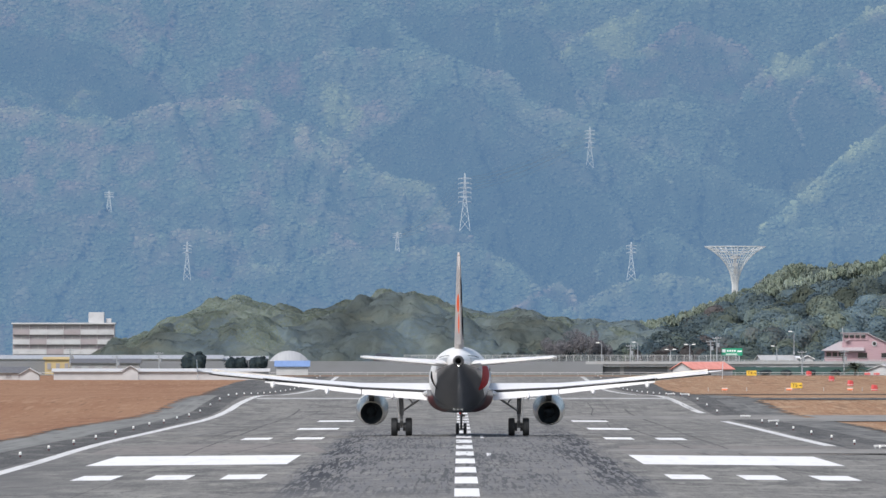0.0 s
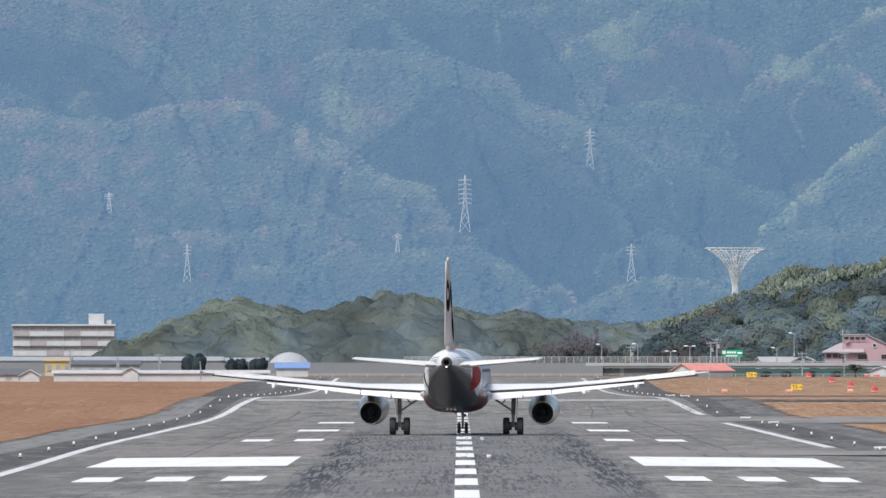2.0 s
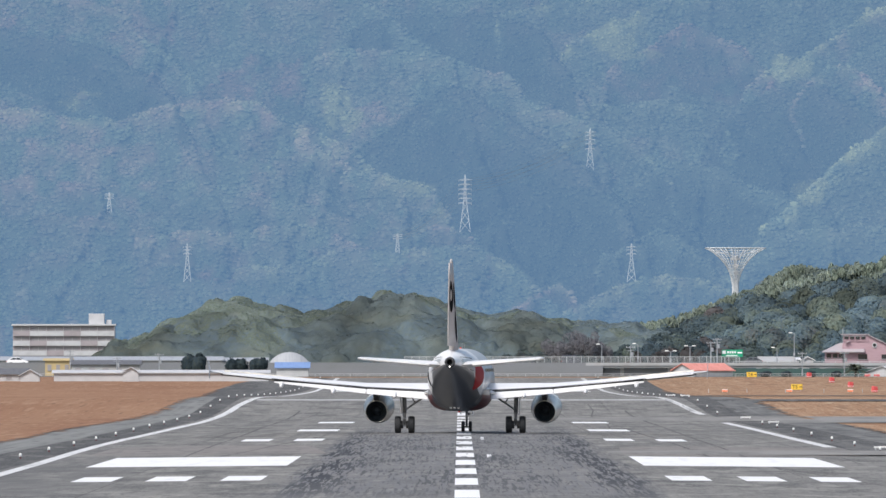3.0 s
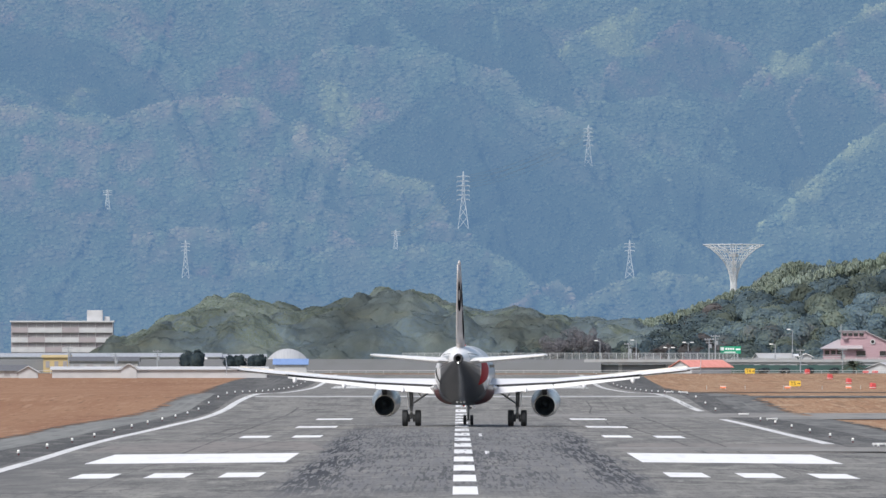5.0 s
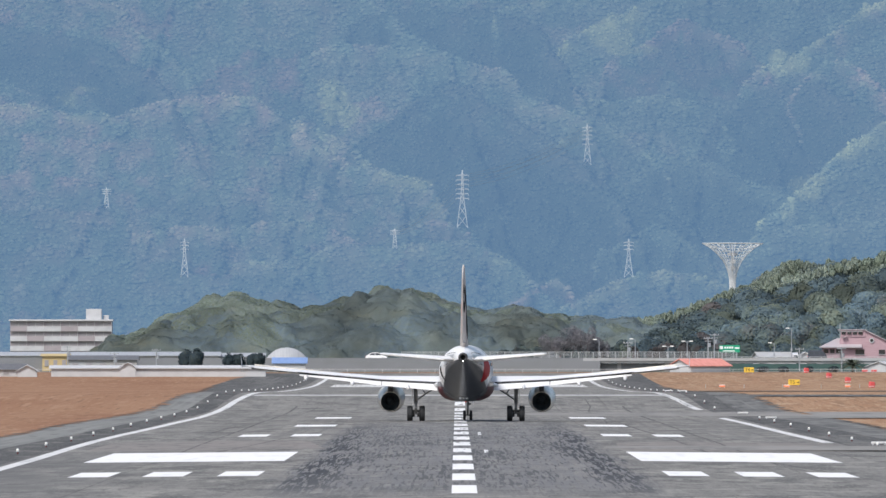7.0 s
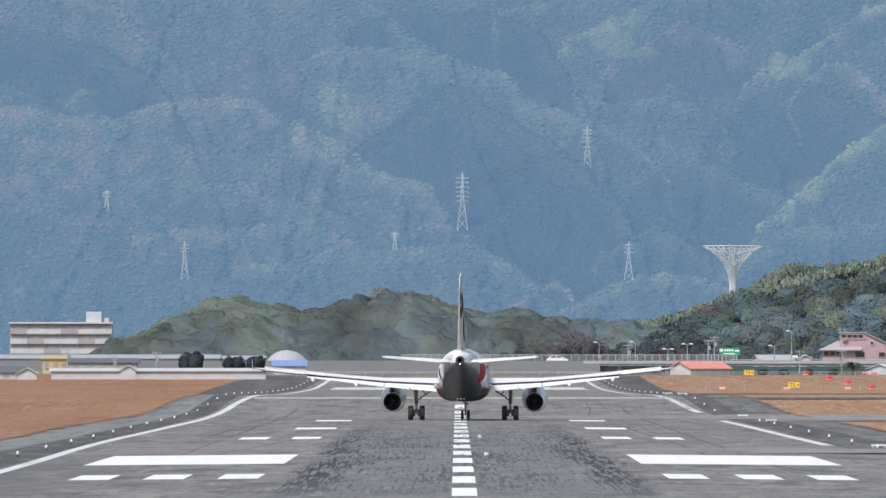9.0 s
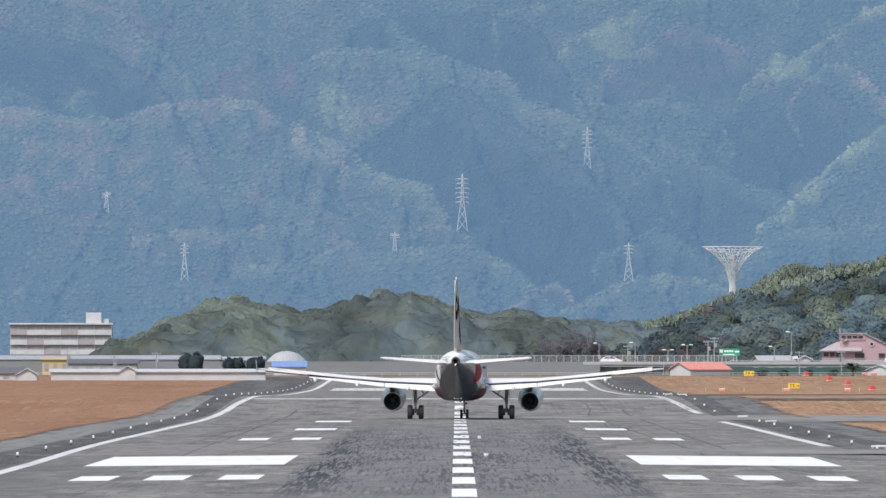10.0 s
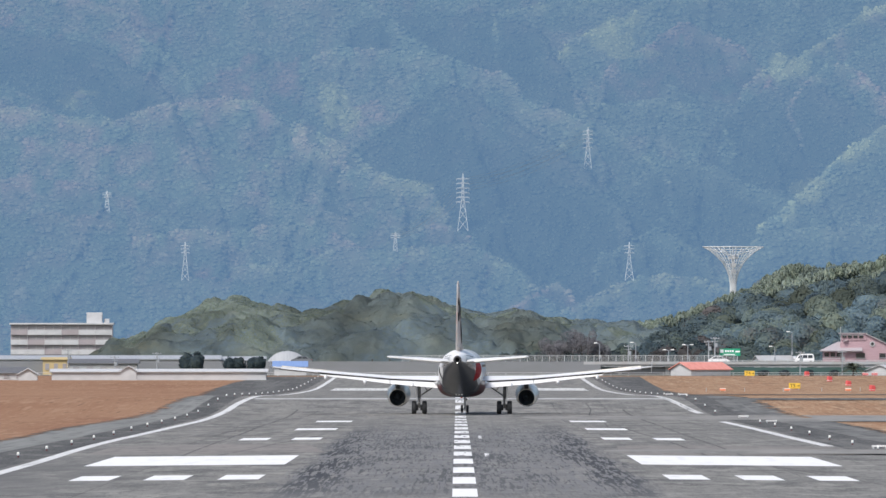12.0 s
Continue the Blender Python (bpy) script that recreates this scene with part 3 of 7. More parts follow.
def mark(name, y0, y1, x0, x1, mat=None, label=""):
    return strip(name, [(y0, x0, x1), (y1, x0, x1)], mat or M_PAINT, 0.07, runway, label)


for k in range(-8, 36):                      # centre line: 30 m dashes, 20 m gaps
    y0 = 502.6 + 50 * k
    mark("centre_line_dash", y0, y0 + 30, -0.48, 0.48, M_PAINT if y0 < 660 else M_PAINT_WORN)
for side in (-1, 1):
    def bar(name, y0, y1, a, b, mat=None):
        mark(name, y0, y1, min(side * a, side * b), max(side * a, side * b), mat)
    for a in (8.8, 12.0, 15.2):
        bar("touchdown_bar", 580, 602.5, a, a + 1.75)
        bar("touchdown_bar", 430, 452.5, a, a + 1.75)
    bar("aiming_point_bar", 657, 717, 8.65, 18.4)
    for a in (8.9, 12.2):
        bar("touchdown_bar", 848, 870.5, a, a + 1.8)
    bar("touchdown_bar", 958, 981, 8.9, 11.8)
    bar("touchdown_bar", 1077, 1101, 8.75, 11.6)
    bar("aiming_point_bar", 1900, 1990, 9.0, 18.2, M_PAINT_FADED)
mark("old_marking", 850, 876, 1.05, 1.25, M_PAINT_WORN, "worn remnant of an old white marking")
mark("old_marking", 700, 722, 1.15, 1.38, M_PAINT_WORN, "worn remnant of an old white marking")
strip("edge_line", [(-300, -21.55, -20.85), (600, -21.65, -20.95), (680, -21.83, -21.13), (760, -22.25, -21.55), (820, -22.43, -21.73), (880, -22.35, -21.65), (970, -21.90, -21.20), (1090, -21.55, -20.85), (1210, -21.80, -21.10), (1280, -21.65, -20.95), (1364, -21.15, -20.45), (2280, -21.10, -20.40)], M_PAINT_EDGE, 0.07, runway)
strip("edge_line", [(804, 21.35, 22.1), (1094, 20.75, 21.4)], M_PAINT_EDGE, 0.07, runway)
strip("edge_line", [(1215, 21.15, 21.85), (1300, 20.4, 21.1), (1364, 19.9, 20.6), (2280, 20.0, 20.7)], M_PAINT_FADED, 0.07, runway)
mark("cross_line", 1335, 1349, -20.3, 20.3, M_PAINT_GREY)
strip("taxiway_edge", [(1126, 10, 24.5), (1134, 6, 26), (1168, 5, 26), (1184, 11, 24.5)], M_PALEBAND, 0.0665, runway, "pale weathered joint where the taxiway meets the runway")
strip("paving_patch", [(733, -20.2, -17), (740, -20.5, -7.5), (800, -20.5, -9), (812, -15, -10)], M_PINKBAND, 0.0645, runway, "pale pinkish patched asphalt")
strip("paving_patch", [(723, 9.5, 14), (730, 8.8, 20.5), (736, 8.5, 22), (790, 9, 22), (800, 12, 20)], M_PINKBAND, 0.0645, runway, "pale pinkish patched asphalt")
# sealed cracks, paving joints and old tyre tracks in the asphalt
rnd = random.Random(5)


def crack(xa, ya, xb, yb, w, n=8, wander=0.25):
    rows = []
    for k in range(n + 1):
        x = xa + (xb - xa) * k / n + (rnd.uniform(-wander, wander) if 0 < k < n else 0)
        half = w * rnd.uniform(0.45, 0.55)
        rows.append((ya + (yb - ya) * k / n, x - half, x + half))
    strip("crack_seal", rows, M_SHOULDER, 0.066, runway, "dark sealed crack")


for (xa, ya, xb, yb) in [(-15.0, 640, -9.2, 900), (-20, 830, -14.2, 1010), (-16.5, 900, -13.0, 1240), (13.0, 660, 11.5, 1180), (17.5, 560, 12.2, 760), (10.8, 1000, 12.0, 1300)]:
    crack(xa, ya, xb, yb, 0.13, 6)
for side in (-1, 1):                         # seams between the paving lanes
    for ya, yb, w in ((430 if side < 0 else 600, 640, 0.05), (640, 900, 0.12), (900, 1250, 0.20)):
        crack(side * 14.9, ya, side * 15.0, yb, w, 7, 0.06)
for k in range(14):                          # thin wandering cracks
    x, y = rnd.choice((-1, 1)) * rnd.uniform(8.5, 20), rnd.uniform(560, 1250)
    crack(x, y, x + rnd.uniform(-0.7, 0.7), y + rnd.uniform(60, 220), rnd.uniform(0.03, 0.06), 9, 0.05)


# ---- the airliner: origin on the ground between the main wheels, +y to the nose ----
def airfoil(x, y_lead, chord, z, thick, droop=0.0, n=10):
    """A closed wing section at span x."""
    pts = []
    for k in range(n + 1):
        u = 0.5 * (1 - math.cos(math.pi * k / n))
        th = 5 * thick * chord * (0.2969 * math.sqrt(u) - 0.126 * u - 0.3516 * u**2 + 0.2843 * u**3 - 0.1015 * u**4)
        pts.append((u, th))
    up = [Vector((x, y_lead - u * chord, z + th * 1.05 - droop * u * u)) for u, th in pts]
    lo = [Vector((x, y_lead - u * chord, z - th * 0.95 - droop * u * u)) for u, th in pts[1:-1]]
    return up + lo[::-1]


def fuselage_ring(y, w, hh, zc, a0, a1, n, power=1.0):
    pts = []
    for k in range(n + 1):
        a = a0 + (a1 - a0) * k / n
        pts.append(Vector((w * math.sin(a), y, zc + hh * math.cos(a))))
    return pts


def build_wheel(parent, x, y, z, radius, width, name="wheel"):
    tyre_profile = [(radius * 0.58, -width / 2), (radius * 0.88, -width / 2), (radius * 0.97, -width * 0.40), (radius, -width * 0.22), (radius, -width * 0.03),
                    (radius * 0.985, 0), (radius, width * 0.03), (radius, width * 0.22), (radius * 0.97, width * 0.40), (radius * 0.88, width / 2), (radius * 0.58, width / 2)]
    n = 28

    def turned(profile):
        return loft([[Vector((u, r * math.cos(2 * math.pi * i / n), r * math.sin(2 * math.pi * i / n))) for i in range(n)] for r, u in profile])
    wheel = part(name, turned(tyre_profile), M_TYRE, parent, "black rubber tyre", True)
    wheel.location = (x, y, z)
    hub = turned([(0.02, -width * 0.42), (radius * 0.30, -width * 0.42), (radius * 0.36, -width * 0.30), (radius * 0.60, -width * 0.36), (radius * 0.60, width * 0.36),
                  (radius * 0.36, width * 0.30), (radius * 0.30, width * 0.42), (0.02, width * 0.42)])
    part("rim", hub, M_STEEL, wheel, "grey metal rim", True)
    return wheel


def build_airliner():
    plane = thing("airliner", "white twin-engined jet airliner with dark belly rolling down the runway", "airliner")
    # fuselage stations: y, half width, half height, centre height
    st = [(17.71, 0.04, 0.04, 3.28), (17.5, 0.38, 0.36, 3.30), (17.0, 0.78, 0.74, 3.36), (16.2, 1.18, 1.16, 3.46), (15.0, 1.56, 1.60, 3.58), (13.5, 1.86, 1.93, 3.66),
          (12.0, 1.96, 2.05, 3.70), (10.0, 1.975, 2.07, 3.70), (4.0, 1.975, 2.07, 3.70), (-2.0, 1.975, 2.07, 3.70), (-5.5, 1.975, 2.07, 3.70), (-7.5, 1.95, 2.02, 3.75),
          (-9.5, 1.86, 1.87, 3.89), (-11.5, 1.68, 1.64, 4.09), (-12.4, 1.57, 1.52, 4.20), (-13.2, 1.46, 1.41, 4.29), (-13.8, 1.375, 1.33, 4.355), (-14.6, 1.24, 1.20, 4.45), (-15.5, 1.08, 1.06, 4.55), (-17.2, 0.76, 0.77, 4.72), (-18.6, 0.50, 0.52, 4.82), (-19.5, 0.34, 0.36, 4.85)]

    def cut(y):      # paint line: angle from the top; it climbs to the tail cone
        return math.radians(np.interp(y, [-19.5, -18.4, -16.0, -13.8, -12.4, -9.0, 18], [112, 106, 97, 93, 116, 124, 124]))
    body = part("fuselage", loft([fuselage_ring(y, w, hh, zc, -cut(y), cut(y), 30) for y, w, hh, zc in st if y > -7.6], close=False), M_SILVER, plane, "silver grey upper fuselage", True)
    part("rear_fuselage", loft([fuselage_ring(y, w, hh, zc, -cut(y), cut(y), 30) for y, w, hh, zc in st if y < -7.4], close=False), M_WHITE, body, "white rear fuselage", True)
    part("belly_skin", loft([fuselage_ring(y, w, hh, zc, cut(y), 2 * math.pi - cut(y), 40) for y, w, hh, zc in st], close=False), M_BELLY, body, "dark grey belly paint", True)
    part("nose_cap", loft([fuselage_ring(17.7, 0.05, 0.05, 3.28, 0, 2 * math.pi * 0.96, 24), fuselage_ring(17.74, 0.005, 0.005, 3.28, 0, 2 * math.pi * 0.96, 24)]), M_WHITE, body)
    # tail cone with the exhaust of the auxiliary power unit
    part("tail_cone", lathe([(0.35, -19.48), (0.36, -19.6), (0.33, -19.95), (0.29, -20.0), (0.19, -19.98), (0.17, -19.6), (0.16, -19.2), (0.001, -19.2)], 24, (0, 0, 4.85)), M_DARKMETAL, body, "sooty metal tail cone", True)
    bm = bmesh.new()
    bmesh.ops.create_icosphere(bm, subdivisions=2, radius=0.042)
    bmesh.ops.translate(bm, vec=(0, -20.02, 4.56), verts=bm.verts)
    part("tail_light", bm, M_TAILLIGHT, body, "white tail light")
    # red swoosh on the side of the rear body
    for sx, a_lo, a_hi, mat, y_mid, wide in ((1, 64, 132, M_REDPAINT, -10.6, 5.8), (-1, 82, 126, M_BLACKPAINT, -10.2, 1.3)):
        rings = []
        for k in range(17):
            u = k / 16
            ang = math.radians(a_lo + (a_hi - a_lo) * u)
            half = wide * (0.05 + 0.95 * (1 - u ** 1.6) * min(1.0, 0.35 + 4 * u)) / 2
            ring = []
            for i in range(6):
                y = y_mid - 1.0 * u - half + 2 * half * i / 5
                w, hh, zc = (np.interp(-y, [-s[0] for s in st], [s[j] for s in st]) for j in (1, 2, 3))
                ring.append(Vector((sx * (w + 0.014) * math.sin(ang), y, zc + (hh + 0.014) * math.cos(ang))))
            rings.append(ring)
        part("painted_swoosh", loft(rings, close=False), mat, body, "red painted swoosh" if sx > 0 else "black painted swoosh", True)
    # belly fairing
    def fairing_point(w, y, zb, a, zt=3.0):
        c, q = math.cos(a), math.sin(a)
        return Vector((-w * math.copysign(abs(c) ** 0.72, c), y, zt - (zt - zb) * max(q, 0) ** 0.66))
    rings = []
    for y, w, zb in [(8.2, 0.5, 1.72), (7.0, 1.5, 1.66), (5.0, 2.0, 1.56), (2.0, 2.14, 1.50), (-2.0, 2.14, 1.50), (-4.5, 2.05, 1.56), (-6.5, 1.6, 1.66), (-8.0, 0.7, 1.82)]:
        rings.append([fairing_point(w, y, zb, math.pi * k / 24) for k in range(25)])
    fairing = part("belly_fairing", loft(rings, close=False), M_BELLY, body, "dark belly fairing", True)
    for sx in (-1, 1):
        bmf = loft([[Vector((sx * p.x, p.y, p.z)) for p in (fairing_point(w + 0.014, y, zb - 0.014, math.pi * (1 - 0.04 * i)) for i in range(1, 11))] for y, w, zb in [(5.0, 2.0, 1.56), (2.0, 2.14, 1.50), (-2.0, 2.14, 1.50), (-4.5, 2.05, 1.56), (-6.0, 1.72, 1.64)]], close=False)
        part("red_panel", bmf, M_MAROON, fairing, "dull red painted fairing side", True)
    for k in range(3):                           # small white lettering under the tail
        part("lettering", box((-0.34 + 0.25 * k, -7.9, 1.83), (0.16, 0.03, 0.28), Matrix.Rotation(0.15, 3, "Y")), M_SIGNWHITE, fairing, "white lettering")
    # aerials on the roof
    for y in (4.0, -3.5, 8.0):
        ob = part("aerial", loft([airfoil(0, 0, 0.45, 0, 0.10), [p * 0.6 + Vector((0.0, -0.12, 0.42)) for p in airfoil(0, 0, 0.35, 0, 0.10)]], cap0=True, cap1=True), M_WHITE, body)
        ob.matrix_basis = pose(0, y, 5.74)
    ob = part("roof_beacon", lathe([(0.001, 0.07), (0.05, 0.05), (0.06, 0.0), (0.06, -0.05)], 12), M_BEACON, body, "red beacon")
    ob.matrix_basis = pose(0, 1.0, 5.80, 90)
    ob = part("belly_beacon", lathe([(0.001, 0.07), (0.05, 0.05), (0.07, 0.0), (0.07, -0.05)], 12), M_BEACON, body, "red beacon")
    ob.matrix_basis = pose(0, -2.0, 1.48, -90)
    # cabin windows and doors on each side
    for sx in (-1, 1):
        for k in range(38):
            y = 11.2 - k * 0.53
            z = 4.25
            dx = 1.975 * math.sqrt(max(0, 1 - ((z - 3.70) / 2.07) ** 2))
            if y < -5.5:
                continue
            wb = box((sx * (dx + 0.004), y, z), (0.02, 0.23, 0.33), Matrix.Rotation(0, 3, "X"))
            part("cabin_window", wb, M_WINDOW, body)
    # wings
    for sx in (-1, 1):
        def sec(x, lead, chord, z, th, droop=0.0):
            return [Vector((sx * p.x, p.y, p.z)) for p in airfoil(x, lead, chord, z, th, droop)]
        rings = [sec(1.6, 5.6, 6.6, 2.92, 0.145, 0.06), sec(2.4, 5.2, 6.1, 2.97, 0.14, 0.06), sec(6.4, 2.95, 3.75, 3.20, 0.12, 0.08), sec(11.0, 0.50, 2.65, 3.62, 0.11, 0.05), sec(16.2, -2.25, 1.55, 4.13, 0.10, 0.0), sec(16.9, -2.7, 1.30, 4.20, 0.09)]
        if sx < 0:
            rings = [r[::-1] for r in rings]
        wing = part("wing", loft(rings, cap0=True, cap1=True), M_WINGSKIN, plane, "pale grey swept wing", True)

        def slab(xa, xb, ya, yb, za, zb, ca, cb, drop, ta, tb):
            """A hinged flap along the trailing edge, tipped down."""
            r = []
            for x, y, z, c, t in ((xa, ya, za, ca, ta), (xb, yb, zb, cb, tb)):
                pts = [(0, t * 0.35), (0.12, t * 0.55), (0.45, t * 0.40), (1, 0.02), (1, -0.02), (0.45, -t * 0.35), (0.1, -t * 0.45)]
                r.append([Vector((sx * x, y - u * c * math.cos(drop), z - u * c * math.sin(drop) + v)) for u, v in pts])
            if sx < 0:
                r = [q[::-1] for q in r]
            return loft(r, cap0=True, cap1=True)
        part("flap", slab(2.15, 6.35, -0.92, -0.85, 2.75, 2.97, 1.05, 0.62, 0.42, 0.16, 0.12), M_WINGSKIN, wing, "inboard flap")
        part("flap", slab(6.42, 12.6, -0.85, -2.32, 2.97, 3.59, 0.62, 0.30, 0.42, 0.12, 0.08), M_WINGSKIN, wing, "outboard flap")
        part("aileron", slab(12.75, 16.0, -2.35, -3.55, 3.75, 4.07, 0.55, 0.42, 0.06, 0.12, 0.08), M_WINGSKIN, wing, "aileron")
        # Dark slabs imitate the shade in the flap slots and under the aileron.
        part("flap_gap_shade", slab(2.15, 6.40, -0.84, -0.76, 2.855, 3.065, 0.12, 0.10, 0.0, 0.21, 0.19), M_GAP, wing, "dark strip imitating the shaded gap before the inboard flap")
        part("flap_gap_shade", slab(6.40, 12.6, -0.76, -2.40, 3.065, 3.665, 0.10, 0.10, 0.0, 0.19, 0.17), M_GAP, wing, "dark strip imitating the shaded gap before the outboard flap")
        part("aileron_shade", slab(12.65, 16.2, -2.25, -3.40, 3.67, 4.00, 0.12, 0.10, 0.0, 0.10, 0.08), M_GAP, wing, "dark strip imitating the shadow line under the aileron")
        part("slat", loft([[Vector((sx * x, y + u, z + v)) for u, v in ((0.25, -0.16), (0.12, 0.10), (-0.45, 0.26), (-0.4, 0.16), (-0.05, -0.05))] for x, y, z in ((2.6, 5.15, 2.80), (6.4, 3.05, 3.08), (16.0, -2.1, 4.07))], cap0=True, cap1=True), M_NACELLE, wing, "leading edge slat")
        # wing tip fence
        fence = [airfoil(0, 0, 1.5, 0, 0.05), [p * 0.45 + Vector((0.0, -1.1, 0.62)) for p in airfoil(0, 0, 1.5, 0, 0.05)]]
        low = [airfoil(0, 0, 1.5, 0, 0.05), [p * 0.45 + Vector((0.0, -1.1, -0.48)) for p in airfoil(0, 0, 1.5, 0, 0.05)]]

        def upright(rs):      # sections stacked in z
            return [[Vector((0.10 * (p.z - (rr[0].z)) * 8 + 0.05 * h * sx, p.y, h)) for p in rr] for rr, h in rs]
        for rs in ([(fence[0], 0.0), (fence[1], 0.72)], [(low[0], 0.0), (low[1], -0.52)]):
            ob = part("wingtip_fence", loft(upright(rs), cap0=True, cap1=True), M_WINGSKIN, wing, "wing tip fence")
            ob.matrix_basis = pose(sx * 16.95, -2.6, 4.21)
        # flap track fairings
        for x, y, z in ((4.4, -1.0, 2.66), (8.6, -1.45, 2.95), (12.1, -2.2, 3.36)):
            fr = lathe([(0.001, 1.7), (0.12, 1.3), (0.17, 0.4), (0.16, -0.4), (0.10, -1.0), (0.015, -1.35)], 12)
            for v in fr.verts:
                v.co.z *= 1.25
            ob = part("flap_fairing", fr, M_WHITE, wing, "canoe-shaped flap track fairing", True)
            ob.matrix_basis = pose(sx * x, y, z, 9)
        # wing root fillet
        part("root_fillet", loft([[Vector((sx * x, y, z)) for x, z in ((1.7, 3.35), (2.0, 3.0), (2.35, 2.86), (2.5, 2.72), (1.9, 2.55))] for y in (4.5, 1.0, -1.2)] + [[Vector((sx * 1.85, -3.6, z)) for z in (3.2, 3.05, 2.95, 2.85, 2.75)]], close=True, cap0=True, cap1=True), M_WHITE, wing, "white wing root fillet", True)
        # engine
        eng = part("engine", lathe([(0.80, 6.75), (0.88, 6.92), (0.97, 6.6), (1.03, 5.9), (1.045, 4.8), (1.03, 3.9), (0.985, 3.1), (0.92, 2.3), (0.865, 1.75)], 44), M_NACELLE, plane, "silver metal engine nacelle", True)
        eng.matrix_basis = pose(sx * 5.75, 0, 1.44, 3.7)
        part("inlet_duct", lathe([(0.80, 6.75), (0.76, 6.3), (0.80, 5.7)], 36), M_WINGSKIN, eng)
        part("nozzle", lathe([(0.868, 1.76), (0.82, 1.1), (0.745, 0.36), (0.73, 0.33), (0.715, 0.36)], 44), M_NACELLE, eng, "bare metal exhaust nozzle", True)
        part("inlet_fan", lathe([(0.001, 6.2), (0.2, 5.9), (0.79, 5.75), (0.80, 5.7)], 32), M_DARKMETAL, eng)
        part("exhaust_duct", lathe([(0.715, 0.36), (0.735, 0.9), (0.72, 1.5), (0.60, 1.9), (0.001, 2.0)], 36), M_DUCT, eng, "sooty exhaust duct", True)
        part("exhaust_plug", lathe([(0.34, 1.95), (0.28, 1.5), (0.15, 1.1), (0.001, 0.9)], 24), M_DUCT, eng, "exhaust cone", True)
        for yy, rr in ((3.6, 1.016), (5.3, 1.043)):
            part("cowl_seam", lathe([(rr, yy + 0.03), (rr + 0.006, yy), (rr, yy - 0.03)], 44), M_GAP, eng)
        for a in (62, 118):
            q = math.radians(a)
            part("strake", loft([[Vector((r * math.cos(q) + w, y, r * math.sin(q))) for r, w in ((1.0, -0.02), (1.18, 0), (1.0, 0.02))] for y in (5.6, 4.6)], cap0=True, cap1=True), M_WINGSKIN, eng)
        pyl = [[Vector((w, y, z)) for w, z in ((-0.16, zl), (-0.20, (zl + zh) / 2), (-0.16, zh), (0.16, zh), (0.20, (zl + zh) / 2), (0.16, zl))] for y, zl, zh in ((6.0, 1.0, 1.12), (4.8, 0.98, 1.38), (2.6, 0.80, 1.62), (0.9, 0.66, 1.65), (-0.6, 1.08, 1.57))]
        part("pylon", loft(pyl, cap0=True, cap1=True), M_DARKMETAL, eng, "engine pylon")
        # main landing gear
        gear = part("main_gear", rod((0, 0, 0.58), (0, 0.0, 1.5), 0.085, 0.10, 12), M_STEEL, plane, "steel main landing gear leg", True)
        gear.matrix_basis = pose(sx * 3.795, 0, 0)
        part("outer_cylinder", rod((0, 0, 1.35), (sx * 0.04, 0.05, 2.75), 0.14, 0.16, 14), M_STEEL, gear, "", True)
        part("side_brace", rod((-sx * 0.08, -0.05, 1.62), (-sx * 1.45, -0.1, 2.55), 0.065, 0.075, 10), M_STEEL, gear)
        part("brace_link", rod((-sx * 0.75, -0.06, 2.05), (-sx * 0.35, -0.05, 2.62), 0.045, 0.045, 8), M_STEEL, gear)
        part("axle", rod((-0.62, 0, 0.585), (0.62, 0, 0.585), 0.075, None, 12), M_STEEL, gear)
        part("torque_link", loft([[Vector((-0.10, y, z)), Vector((0.10, y, z)), Vector((0.10, y - 0.05, z - 0.03)), Vector((-0.10, y - 0.05, z - 0.03))] for y, z in ((-0.1, 0.72), (-0.42, 1.02), (-0.12, 1.42))], cap0=True, cap1=True), M_STEEL, gear)
        part("gear_door", box((sx * 0.26, 0.05, 1.95), (0.05, 1.2, 1.45), Matrix.Rotation(sx * 0.06, 3, "Y"), 0.01), M_WHITE, gear, "white gear door")
        for k in (-1, 1):
            build_wheel(gear, k * 0.465, 0, 0.585, 0.585, 0.42)
            part("brake_pack", loft([[Vector((k * u, 0.27 * math.cos(i * math.pi / 8), 0.585 + 0.27 * math.sin(i * math.pi / 8))) for i in range(16)] for u in (0.10, 0.27)], cap0=True, cap1=True), M_DARKMETAL, gear)
        # tailplane
        def tsec(x, lead, chord, z, th):
            r = [Vector((sx * p.x, p.y, p.z)) for p in airfoil(x, lead, chord, z, th)]
            return r if sx > 0 else r[::-1]
        tail = part("tailplane", loft([tsec(0.55, -13.6, 3.9, 4.66, 0.12), tsec(1.3, -14.1, 3.55, 4.72, 0.12), tsec(6.0, -17.1, 1.55, 5.10, 0.13), tsec(6.225, -17.4, 1.2, 5.115, 0.10)], cap0=True, cap1=True), M_WHITE, plane, "white tailplane", True)
        part("elevator", loft([[Vector((sx * x, y, z + v)) if k in (0, 1) else Vector((sx * x, y - c, z + v)) for k, v in enumerate((0.13 * t, -0.12 * t, -0.05, 0.03))] for x, y, z, c, t in ((1.45, -16.75, 4.70, 0.95, 1.3), (6.0, -18.45, 5.10, 0.42, 0.6))], cap0=True, cap1=True), M_WHITE, tail, "elevator")
        part("tail_cutout", loft([fuselage_ring(y, w, hh, zc, sx * math.radians(62), sx * math.radians(98), 8) for y, w, hh, zc in [(-13.2, 1.49, 1.44, 4.28), (-15.5, 1.10, 1.08, 4.55), (-17.2, 0.78, 0.79, 4.72)]], close=False), M_SILVER, tail, "bare metal plate around the tailplane root", True)
